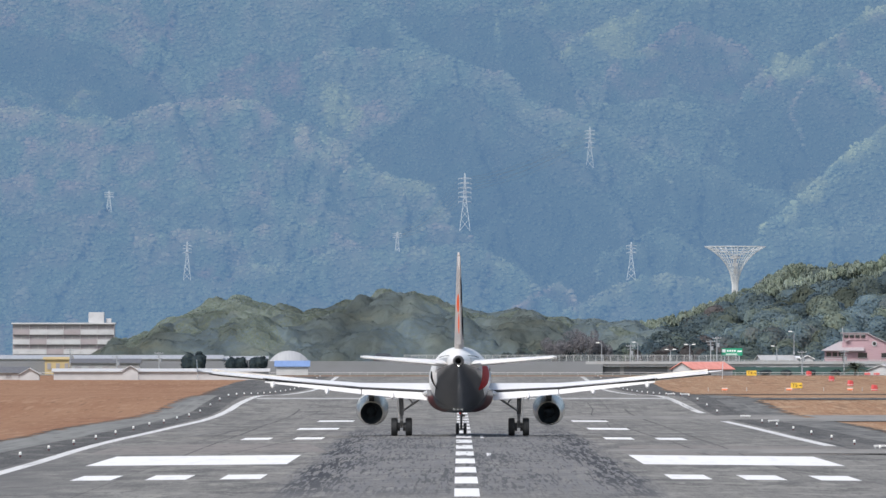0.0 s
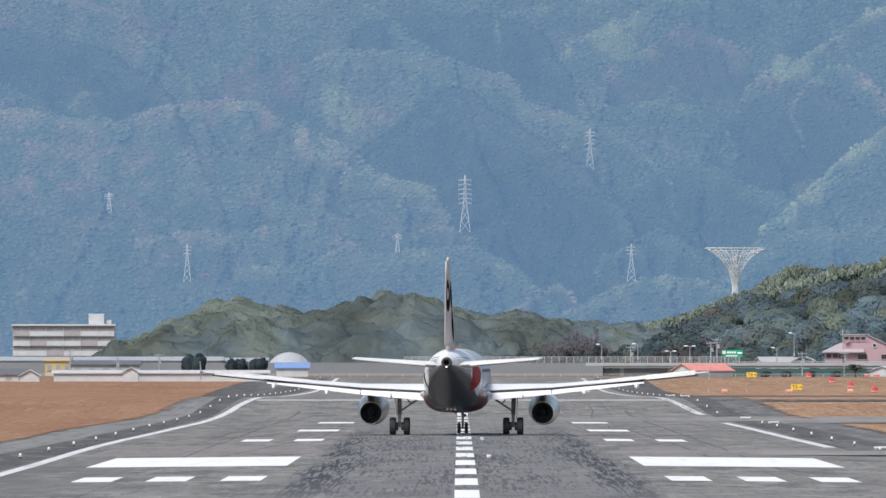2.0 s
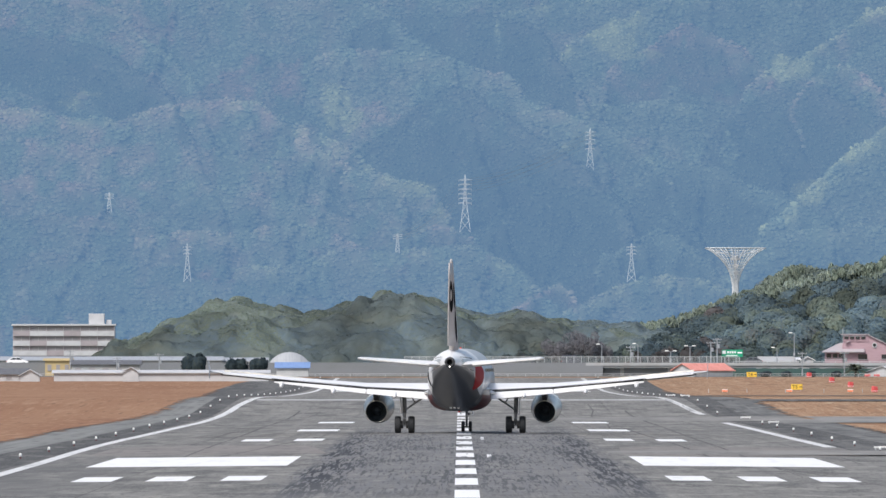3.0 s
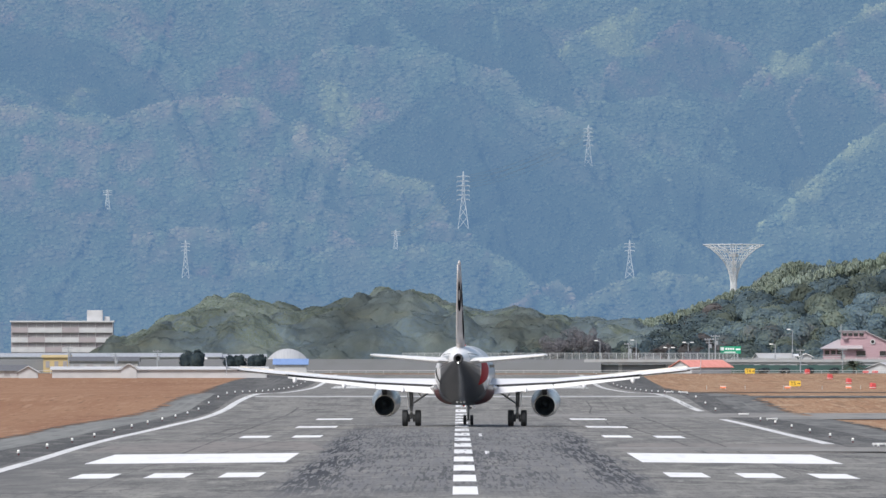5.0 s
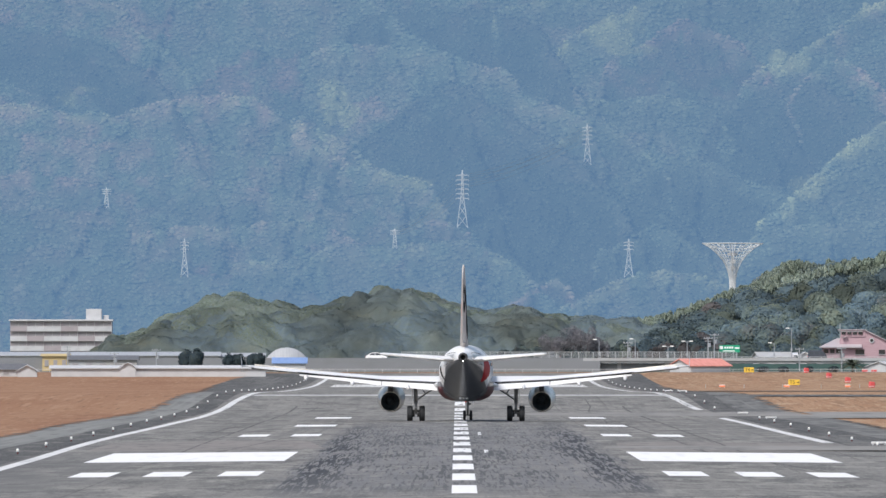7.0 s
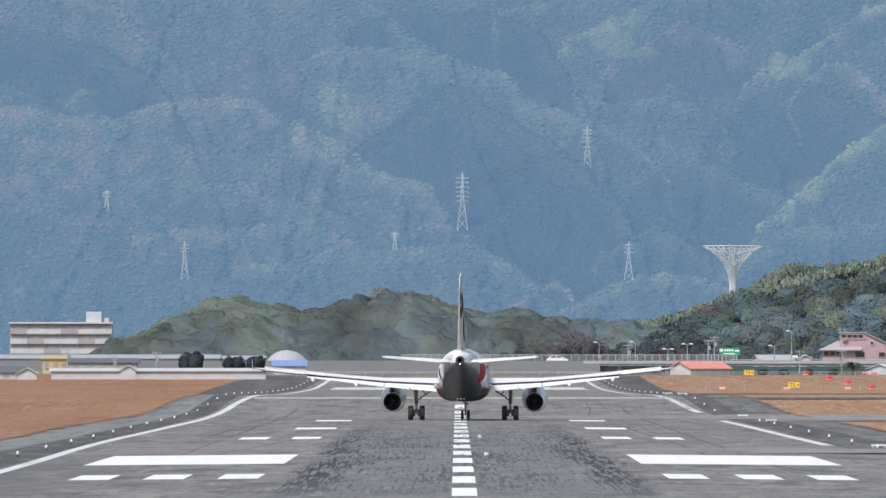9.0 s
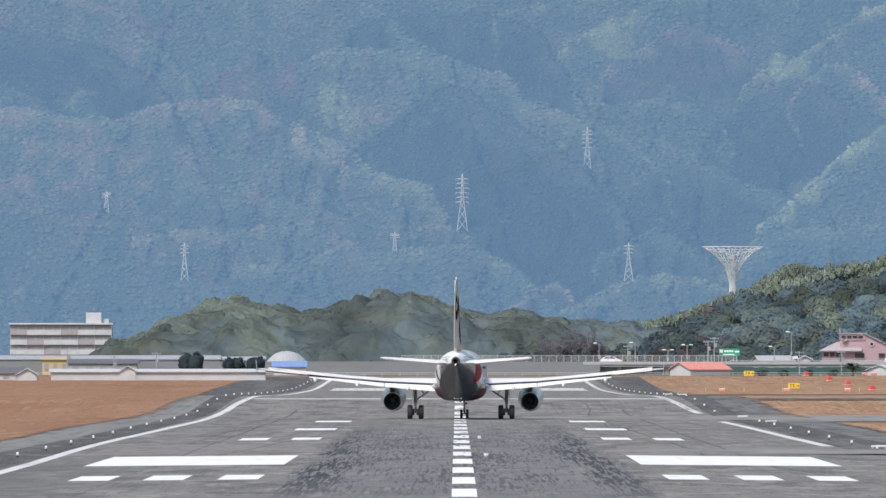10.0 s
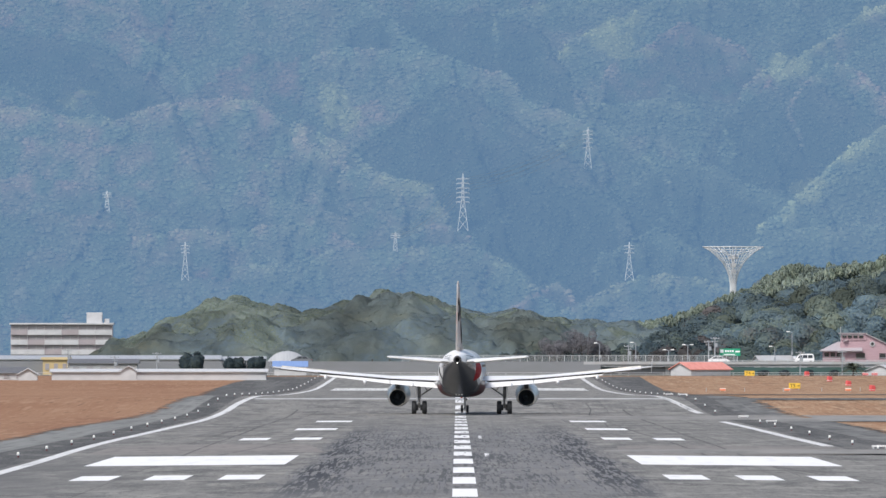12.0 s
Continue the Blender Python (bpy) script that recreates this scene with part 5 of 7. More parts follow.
# ---- wooded hills behind the airfield ----
def hill_height(x, y, xs, tops, y0, y1, y2):
    """Ground height of a hill: crest line tops over xs, rising from y0 to y1, falling to y2."""
    crest = np.interp(x, xs, tops)
    up = np.clip((y - y0) / (y1 - y0), 0, 1)
    down = np.clip((y2 - y) / (y2 - y1), 0, 1)
    shape = np.sin(np.minimum(up, 1) * math.pi / 2) ** 0.8 * np.where(y > y1, down, 1)
    return 1.2 + np.maximum(crest - 1.2, 0) * shape * (1 + 0.10 * fbm(x / 9, y / 14, 2, 61))


HILLS = {
    "east": dict(xs=[10, 19, 26, 33, 40, 46, 52, 60, 70, 80, 120, 160], tops=[1.4, 2.0, 3.4, 5.5, 6.9, 8.9, 11.5, 14.5, 16.3, 17.5, 20, 5], y0=2445, y1=2600, y2=2800, x0=8, x1=150),
    "centre": dict(xs=[-68.6, -62.9, -55.2, -47.6, -41.9, -34.3, -27.6, -21.0, -14.3, -8.6, -1.9, 4.8, 10.5, 17.1, 24.8, 30.5, 38.1, 45.7], tops=[1.3, 1.8, 5.8, 9.0, 9.9, 9.4, 8.6, 9.3, 10.9, 12.0, 9.4, 7.1, 8.2, 6.9, 6.1, 5.4, 4.4, 1.4], y0=2480, y1=2524, y2=2700, x0=-71, x1=46),
}


def build_hill(name, p, seed):
    hx, hy = np.meshgrid(np.arange(p["x0"], p["x1"], 2.0), np.arange(p["y0"] - 10, p["y2"] + 10, 5.0))
    hz = hill_height(hx, hy, p["xs"], p["tops"], p["y0"], p["y1"], p["y2"])
    idx = np.arange(hx.size).reshape(hx.shape)
    q = np.stack([idx[:-1, :-1], idx[:-1, 1:], idx[1:, 1:], idx[1:, :-1]], -1).reshape(-1, 4)
    hill = np_mesh("hill_" + name, np.stack([hx, hy, hz], -1).reshape(-1, 3), q, M_HILL, smooth=True)
    return tagged(hill, "low hill covered in evergreen woods", "hill", kind="structure")


def crown_cards(rng, cx, cy, cz, rx, rz, count, size, tilt=0.28):
    """Leaf clumps over a lumpy crown: small tilted quads that face outwards."""
    d = rng.normal(size=(count, 3))
    d /= np.linalg.norm(d, axis=1)[:, None]
    d[:, 2] = np.where(d[:, 2] < -0.8, -d[:, 2], d[:, 2])
    lobes = rng.normal(size=(7, 3))
    lobes /= np.linalg.norm(lobes, axis=1)[:, None]
    lump = 0.78 + 0.30 * np.max(np.clip(d @ lobes.T, 0, 1) ** 6, axis=1)
    r = lump * rng.uniform(0.84, 1.03, count)
    p = np.stack([cx + d[:, 0] * rx * r, cy + d[:, 1] * rx * r, cz + d[:, 2] * rz * r], -1)
    n = d + rng.normal(scale=tilt, size=(count, 3))
    n /= np.linalg.norm(n, axis=1)[:, None]
    t = np.cross(n, rng.normal(size=(count, 3)))
    t /= np.linalg.norm(t, axis=1)[:, None] + 1e-9
    b = np.cross(n, t)
    s = size * rng.uniform(0.6, 1.3, count)[:, None]
    k = rng.uniform(0.5, 1.0, count)[:, None]
    return np.stack([p - t * s, p - b * s * k, p + t * s, p + b * s * k], 1)


def foot_shrubs(rng, p, mat, top):
    cards, tones = [], []
    for x in np.arange(p["x0"] + 1, min(p["x1"], 92), 1.1):
        q = crown_cards(rng, x, p["y0"] - 7 + rng.uniform(-2, 2), 1.6 + rng.uniform(0.2, 0.9), rng.uniform(0.9, 1.5), rng.uniform(0.9, 1.7), 90, 0.2)
        tones.append(np.full(len(q) * 4, rng.uniform(0.8, 1.2)))
        cards.append(q)
    v = np.concatenate(cards).reshape(-1, 3)
    np_mesh("shrubs", v, np.arange(len(v)).reshape(-1, 4), mat, top, values=("tone", np.concatenate(tones)))


def build_close_woods(name, p, seed, mat, mat2, label):
    """Woods whose crowns grow into one billowing canopy, with loose leaf sprays over it."""
    rng = np.random.default_rng(seed)

    def canopy_top(x, y):
        z = hill_height(x, y, p["xs"], p["tops"], p["y0"], p["y1"], p["y2"])
        grown = np.clip((x - p["x0"]) / 7, 0, 1) * np.clip((p["x1"] - x) / 7, 0, 1) * np.clip((y - p["y0"] + 6) / 7, 0, 1)
        wx, wy = x + 0.8 * fbm(x / 2, y / 2, 2, 9), y + 0.8 * fbm(x / 2, y / 2, 2, 10)
        lumps = 0.9 * fbm(x / 8, y / 12, 2, 17) + 1.7 * np.sqrt(fbm(wx / 4.6, wy / 6, 1, 31) ** 2 + 0.02) + 0.55 * np.sqrt(fbm(wx / 1.9, wy / 2.6, 1, 37) ** 2 + 0.03)
        return z + np.sqrt(grown) * (3.9 + lumps) - 0.3

    def leaf_tone(x, y):
        return np.interp(x, [-40, -18], [1.62, 1.42]) * (1 + 0.30 * fbm((x + 0.1 * y) / 12, y / 30, 2, 27) + 0.16 * fbm(x / 3, y / 5, 2, 29))

    gx, gy = np.meshgrid(np.arange(p["x0"], p["x1"], 0.3), np.arange(p["y0"] - 6, p["y1"] + 14, 0.5))
    gz = canopy_top(gx, gy)
    idx = np.arange(gx.size).reshape(gx.shape)
    quads = np.stack([idx[:-1, :-1], idx[:-1, 1:], idx[1:, 1:], idx[1:, :-1]], -1).reshape(-1, 4)
    trunks = bmesh.new()
    for x in np.arange(p["x0"] + 4, p["x1"] - 4, 1.7):
        px, py = x + rng.uniform(-0.6, 0.6), p["y0"] - rng.uniform(2, 5)
        add_rod(trunks, (px, py, 0.9), (px + 0.2, py + 0.5, 4.2), 0.18, 0.1, 5)
    top = tagged(mesh_ob(name, trunks, M_BARK), label, "woods", kind="stuff")
    np_mesh("leafy_canopy", np.stack([gx, gy, gz], -1).reshape(-1, 3), quads, mat, top, smooth=True, values=("tone", leaf_tone(gx, gy)))
    # leaf sprays, lit as the billow under them; yellow-green ones along the crest
    count = 190000
    x, y = rng.uniform(p["x0"] + 1, p["x1"] - 1, count), rng.uniform(p["y0"] - 5, p["y1"] + 10, count)
    e = 0.5
    slope = np.stack([canopy_top(x - e, y) - canopy_top(x + e, y), canopy_top(x, y - e) - canopy_top(x, y + e), np.full(count, 2 * e)], -1)
    slope /= np.linalg.norm(slope, axis=1)[:, None]
    at = np.stack([x, y, canopy_top(x, y)], -1) + slope * rng.uniform(0.02, 0.11, count)[:, None]
    face = slope + rng.normal(scale=0.22, size=slope.shape)
    face /= np.linalg.norm(face, axis=1)[:, None]
    t = np.cross(face, rng.normal(size=face.shape))
    t /= np.linalg.norm(t, axis=1)[:, None]
    b = np.cross(face, t)
    s = rng.uniform(0.10, 0.24, count)[:, None]
    q = np.stack([at - t * s, at - b * s * 0.8, at + t * s, at + b * s * 0.8], 1)
    up = (y - p["y0"]) / (p["y1"] - p["y0"]) + 0.5 * fbm(x / 6, y / 9, 2, 43)
    yellow = (up > np.where(x < -26, 0.45, 0.85)) & (rng.random(count) < 0.9)
    light = slope + np.array([0, -0.15, 0.3])
    light /= np.linalg.norm(light, axis=1)[:, None]
    tone = leaf_tone(x, y) * rng.uniform(0.93, 1.07, count)
    for kind, who, mm in (("evergreen_leaves", ~yellow, mat), ("yellow_green_leaves", yellow, mat2)):
        n = int(who.sum())
        np_mesh(kind, q[who].reshape(-1, 3), np.arange(4 * n).reshape(-1, 4), mm, top, normals=np.repeat(light[who], 4, axis=0), values=("tone", np.repeat(tone[who], 4)))
    foot_shrubs(rng, p, M_SHRUB, top)
    return top


def build_woods(name, p, seed, mat, mat2, label, spacing):
    """Trees over a hill, crown by crown: a leafy mass, clumps bulging out of it, and loose leaf sprays."""
    rng = np.random.default_rng(seed)
    crowns, olives, browns, plumes, trunks = [], [], [], [], bmesh.new()
    for y in np.arange(p["y0"] - 4, p["y1"] + 12, spacing * 2.4):
        for x in np.arange(p["x0"] + 2, min(p["x1"] - 2, 92), spacing):
            px, py = x + rng.uniform(-0.6, 0.6) * spacing, y + rng.uniform(-1, 1) * spacing
            z = float(hill_height(np.array([px]), np.array([py]), p["xs"], p["tops"], p["y0"], p["y1"], p["y2"])[0])
            up = (py - p["y0"]) / (p["y1"] - p["y0"])
            drift = float(fbm(np.array([px / 9]), np.array([py / 30]), 2, 17)[0])
            if up + 0.12 * drift > (0.72 if px > 40 else 0.84) and rng.random() < 0.9:      # bamboo and bare tops along the crest
                for _ in range(10):
                    bx, by = px + rng.uniform(-0.6, 0.6) * spacing, py + rng.uniform(-1.2, 1.2) * spacing
                    bz = float(hill_height(np.array([bx]), np.array([by]), p["xs"], p["tops"], p["y0"], p["y1"], p["y2"])[0])
                    r = rng.uniform(0.5, 1.0)
                    h = r * rng.uniform(1.0, 1.5)
                    plumes.append((bx, by, bz + 5.2 + rng.uniform(-0.7, 0.4) - h, r, h, 1.88 * rng.uniform(0.84, 1.16) * (1 + 0.15 * drift)))
                continue
            r = rng.uniform(2.0, 3.8) * (1.15 if rng.random() < 0.2 else 1)
            h = r * rng.uniform(0.85, 1.15)
            tone = 1.76 * rng.uniform(0.78, 1.12) * (1 + 0.18 * drift)
            if 0.46 < up < 0.66 and px > 44:      # dark evergreens below the bamboo
                tone *= 0.68
            if px < 44:                           # dark conifers at the low end
                r, h, tone = r * 0.72, r * 1.15, tone * 0.66
            tone *= 1 + 0.25 * min(0, up - 0.25) / 0.25
            kind = rng.random()
            to = olives if px > 48 and up < 0.6 and kind < 0.26 else browns if 26 < px < 52 and kind < 0.22 else crowns
            to.append((px, py, z + 4.6 + rng.uniform(-0.8, 0.5) - h, r, h, tone))
            if rng.random() < 0.5:
                add_rod(trunks, (px, py, z - 0.3), (px + 0.2, py, z + 3.6), 0.22, 0.1, 5)
    top = tagged(mesh_ob(name, trunks, M_BARK), label, "woods", kind="stuff")
    for kind, rows, mm in (("evergreen", crowns, mat), ("olive", olives, M_LEAF_DULL), ("brown", browns, M_LEAF_BROWN), ("yellow_green", plumes, mat2)):
        c = np.array(rows)
        tall = kind == "yellow_green"
        core = 0.80 if tall else 0.91
        around, tiers = 9, (-50, -10, 25, 55, 84)
        v, f = dome_crowns(rng, c[:, :3], c[:, 3] * core, c[:, 4] * core, 0.10, around, tiers)
        np_mesh(kind + "_crowns", v, f, mm, top, smooth=True, values=("tone", np.repeat(c[:, 5], around * len(tiers))))
        # leaf clumps over each crown, in lumps, each spray turned to the light side of its crown
        n = 100 if tall else 520
        who = np.repeat(np.arange(len(c)), n)
        d = rng.normal(size=(len(who), 3)) + np.array([0, -0.5, 0.35])
        d /= np.linalg.norm(d, axis=1)[:, None]
        lobes = rng.normal(size=(len(c), 9, 3)) + np.array([0, -0.4, 0.4])
        lobes /= np.linalg.norm(lobes, axis=2)[..., None]
        near = np.einsum("nj,nkj->nk", d, lobes[who])
        pick = near.argmax(axis=1)
        lump = np.clip(near.max(axis=1), 0, 1) ** 8
        lobe_tone = rng.uniform(0.95, 1.06, (len(c), 9))
        reach = (0.90 + 0.13 * lump) * rng.uniform(0.96, 1.06, len(who))
        at = c[who, :3] + d * c[who][:, [3, 3, 4]] * reach[:, None]
        nn = d + rng.normal(scale=0.30, size=d.shape)
        nn /= np.linalg.norm(nn, axis=1)[:, None]
        t = np.cross(nn, rng.normal(size=nn.shape))
        t /= np.linalg.norm(t, axis=1)[:, None]
        b = np.cross(nn, t)
        if tall:                                               # drooping plumes
            t, b = t * 0.38, np.array([0, -0.25, 1.2]) + 0.5 * b
        s = rng.uniform(0.16, 0.32, len(who))[:, None] * (1.2 if tall else 1.0)
        q = np.stack([at - t * s, at - b * s * 0.8, at + t * s, at + b * s * 0.8], 1).reshape(-1, 3)
        shade = (0.3 if tall else 0.55) * d + (0.25 if tall else 0.35) * lobes[who, pick] + (2.0 if tall else 1.5) * np.array([0, -0.15, 0.35]) + rng.normal(scale=0.08, size=d.shape)
        shade /= np.linalg.norm(shade, axis=1)[:, None]
        np_mesh(kind + "_leaves", q, np.arange(len(q)).reshape(-1, 4), mm, top, normals=np.repeat(shade, 4, axis=0),
                values=("tone", np.repeat(c[who, 5] * lobe_tone[who, pick] * rng.uniform(0.95, 1.05, len(who)), 4)))
    foot_shrubs(rng, p, mat, top)
    return top


build_hill("east", HILLS["east"], 1)
build_hill("centre", HILLS["centre"], 2)
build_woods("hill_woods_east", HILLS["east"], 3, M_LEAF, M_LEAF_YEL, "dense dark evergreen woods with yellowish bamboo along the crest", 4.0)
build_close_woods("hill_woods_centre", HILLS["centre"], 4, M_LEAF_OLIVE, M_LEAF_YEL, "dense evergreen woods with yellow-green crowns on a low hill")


# ---- single bushes and trees by the fence ----
def build_bush(x, y, r, h, seed, name="bush", label="round dark green bush by the airfield boundary"):
    rng = np.random.default_rng(seed)
    z = ground_z(y)
    top = thing(name, label, name, pose(x, y, z))
    part("trunk", rod((0, 0, -0.1), (0.1, 0, h * 0.6), 0.12, 0.05, 6), M_BARK, top)
    spots = [(rng.uniform(-0.5, 0.5) * r, rng.uniform(-0.3, 0.3) * r, h * rng.uniform(0.3, 0.6), r * rng.uniform(0.4, 0.62), h * 0.40) for _ in range(9)]
    q = np.concatenate([crown_cards(rng, *s, 130, 0.2) for s in spots])
    lobe = np.array(spots)
    v, f = dome_crowns(rng, lobe[:, :3], lobe[:, 3] * 0.85, lobe[:, 4] * 0.85, 0.2)
    np_mesh("inner_leaves", v, f, M_LEAF, top, smooth=True, values=("tone", np.full(len(v), 0.55)))
    np_mesh("crown", q.reshape(-1, 3), np.arange(len(q) * 4).reshape(-1, 4), M_LEAF, top, values=("tone", np.full(len(q) * 4, 0.6)))
    return top


for k, (x, y, r, h) in enumerate([(-46.3, 2362, 3.3, 4.4), (-39.4, 2362, 2.5, 3.4), (-35.2, 2362, 2.0, 3.5)]):
    build_bush(x, y, r, h, 40 + k)
for k, x in enumerate([43.6, 52.5, 56.0, 60.5, 64.5, 75.5]):
    build_bush(x, 2336, 1.1, 1.0, 60 + k, "hedge_bush", "low dark hedge bush before the green wall")


def build_bare_tree(x, y, h, r, seed, name, label, mat, twigs):
    """A tree with a forked trunk, rising limbs and a loose crown of twigs."""
    rng = np.random.default_rng(seed)
    z = ground_z(y)
    top = thing(name, label, "tree", pose(x, y, z))
    bm = rod((0, 0, -0.2), (0.1, 0, h * 0.35), 0.16, 0.11, 7)
    tips = []
    for k in range(9):
        a = 2.4 * k + rng.uniform(-0.3, 0.3)
        foot = Vector((0.05, 0, h * rng.uniform(0.15, 0.34)))
        knee = foot + Vector((math.cos(a) * r * 0.4, math.sin(a) * r * 0.4, h * 0.22))
        tip = Vector((math.cos(a) * r * rng.uniform(0.5, 0.9), math.sin(a) * r * 0.7, h * rng.uniform(0.55, 0.92)))
        add_rod(bm, foot, knee, 0.08, 0.06, 5)
        add_rod(bm, knee, tip, 0.06, 0.02, 5)
        tips += [tip, (knee + tip) / 2]
    part("trunk", bm, M_BARK, top)
    q = np.concatenate([crown_cards(rng, *t, r * rng.uniform(0.35, 0.55), h * rng.uniform(0.12, 0.18), twigs, 0.11) for t in tips])
    np_mesh("crown", q.reshape(-1, 3), np.arange(len(q) * 4).reshape(-1, 4), mat, top, values=("tone", np.repeat(rng.uniform(1.5, 1.8, len(q)), 4)))


for k, (x, h, r) in enumerate([(16.8, 6.6, 2.2), (19.6, 8.2, 2.6), (22.6, 7.6, 2.6), (25.2, 6.4, 2.0)]):
    build_bare_tree(x, 2438 + 2 * (k % 2), h, r, 80 + k, "bare_tree", "greyish brown leafless winter tree before the woods", M_TWIGS, 260)
build_bare_tree(30.0, 2430, 4.6, 1.1, 90, "sapling", "small yellow-green tree behind the road fence", M_LEAF_YEL, 70)


# ---- pylons on the mountain ----
def build_pylon(x, y, z, h, spread, arms, m_arm):
    top = thing("power_pylon", "pale grey steel lattice power pylon on the wooded slope", "pylon", pose(x, y, z), "power pylons")
    bm = bmesh.new()
    t = max(0.085, h * 0.0062)
    levels = [0, 0.2, 0.36, 0.5, 0.62, 0.72, 0.82, 0.9, 0.96]
    wid = lambda u: float(np.interp(u, [0, 0.55, 0.96], [spread / 2, 0.40, 0.16]))
    for sx in (-1, 1):
        for sy in (-1, 1):
            for a, b in zip(levels, levels[1:]):
                add_rod(bm, (sx * wid(a), sy * wid(a), a * h), (sx * wid(b), sy * wid(b), b * h), t, None, 4)
            add_rod(bm, (sx * wid(0.96), sy * wid(0.96), 0.96 * h), (0, 0, h), t, None, 4)
    part("legs", bm, M_PYLON, top)
    bm = bmesh.new()
    for a, b in zip(levels, levels[1:]):
        for s in (-1, 1):
            add_rod(bm, (-wid(a), s * wid(a), a * h), (wid(b), s * wid(b), b * h), t * 0.7, None, 4)
            add_rod(bm, (wid(a), s * wid(a), a * h), (-wid(b), s * wid(b), b * h), t * 0.7, None, 4)
            add_rod(bm, (s * wid(a), -wid(a), a * h), (s * wid(b), wid(b), b * h), t * 0.7, None, 4)
    part("bracing", bm, M_PYLON, top)
    for u in arms:
        bm = bmesh.new()
        for s in (-1, 1):
            add_rod(bm, (0, 0, u * h), (s * m_arm, 0, u * h + 0.1), t * 0.9, t * 0.5, 4)
            add_rod(bm, (0, 0, u * h + h * 0.025), (s * m_arm, 0, u * h + 0.12), t * 0.7, t * 0.5, 4)
            add_rod(bm, (s * m_arm * 0.95, 0, u * h + 0.05), (s * m_arm * 0.95, 0, u * h - h * 0.022), t * 0.6, t * 0.6, 4)
        part("cross_arm", bm, M_PYLON, top)
    return top


PYLONS = [
    (51.4, 4077.5, 26.9, 11.6, 2.7, (0.72, 0.82, 0.9), 1.5),
    (39.8, 4162.5, 61.8, 12.7, 2.3, (0.5, 0.62, 0.72, 0.82, 0.9), 1.5),
    (1.4, 4114.5, 42.2, 17.5, 3.2, (0.5, 0.58, 0.66, 0.74, 0.82, 0.9), 2.0),
    (-19, 4095, 35.7, 6, 1.3, (0.72, 0.82, 0.9), 1.4),
    (-106.9, 4128, 47.7, 6.8, 1.7, (0.72, 0.82, 0.9), 1.4),
    (-82.1, 4076, 27, 11.5, 2.2, (0.72, 0.82, 0.9), 1.3)]
for row in PYLONS:
    build_pylon(*row)


def wire(a, b, sag, r=0.04, n=14):
    bm = bmesh.new()
    a, b = Vector(a), Vector(b)
    pts = [a.lerp(b, k / n) - Vector((0, 0, 4 * sag * (k / n) * (1 - k / n))) for k in range(n + 1)]
    loft([[p + Vector((0, r * math.cos(i * 2.094), r * math.sin(i * 2.094))) for i in range(3)] for p in pts], cap0=True, cap1=True, bm=bm)
    return bm


for (i, j) in [(2, 1), (3, 2)]:
    a, b = PYLONS[i], PYLONS[j]
    line = thing("power_line", "thin overhead wires between two pylons", "power line")
    for u in (0.72, 0.82, 0.9):
        for s in (-1, 1):
            part("wire", wire((a[0] + s * a[6], a[1], a[2] + a[3] * u), (b[0] + s * b[6], b[1], b[2] + b[3] * u), 2.5), M_WIRE, line)


# ---- funnel-shaped lattice tower behind the east hill ----
def build_funnel_tower(x, y, z0, ztop, rtop):
    top = thing("lattice_tower", "white funnel-shaped steel lattice tower above the woods", "tower", pose(x, y, z0))
    h = ztop - z0
    prof = lambda u: float(np.interp(z0 + u * h, [z0, 20.4, 21.6, 22.8, 24.0, 25.2, 26.8, 28.0], [0.62, 0.66, 0.9, 1.3, 1.85, 2.7, 4.4, 6.5]))
    n = 30
    us = [0.0, 0.35, 0.70, 0.76, 0.81, 0.86, 0.91, 0.96, 1.0]
    for k in range(n):
        a = 2 * math.pi * k / n
        bm = bmesh.new()
        for u, v in zip(us, us[1:]):
            add_rod(bm, (prof(u) * math.cos(a), prof(u) * math.sin(a), u * h), (prof(v) * math.cos(a), prof(v) * math.sin(a), v * h), 0.055, None, 4)
        part("rib", bm, M_PALESTEEL, top)
    for u in (0.35, 0.70, 0.73, 0.76, 0.785, 0.81, 0.835, 0.86, 0.885, 0.91, 0.935, 0.96, 0.98, 1.0):
        r = 0.10 if u == 1.0 else 0.04
        rings = [[Vector(((prof(u) + dr) * math.cos(a), (prof(u) + dr) * math.sin(a), u * h + dz)) for dr, dz in ((-r, 0), (0, r), (r, 0), (0, -r))] for a in (2 * math.pi * k / n for k in range(n + 1))]
        part("hoop", loft(rings), M_PALESTEEL, top)
    part("column", rod((0, 0, 0), (0, 0, h * 0.93), 0.20, 0.16, 12), M_PALESTEEL, top, "white central column")
    for dz, wd, ht in ((0.80, 0.9, 1.0), (0.855, 1.1, 0.8)):
        part("equipment_cabin", box((0.1, -0.3, h * dz), (wd, 0.8, ht), None, 0.04), M_WHITEWALL, top, "white equipment cabin")
    part("platform", rod((0, 0, h * 0.90), (0, 0, h * 0.925), 0.9, 1.0, 20), M_WHITEWALL, top)
    for k in range(12):
        a = 2 * math.pi * k / 12
        part("deck_spoke", rod((0.3 * math.cos(a), 0.3 * math.sin(a), h * 0.93), (rtop * 0.98 * math.cos(a), rtop * 0.98 * math.sin(a), h * 0.995), 0.06, None, 4), M_PALESTEEL, top)


build_funnel_tower(58.7, 2900, 1.5, 28.0, 6.5)



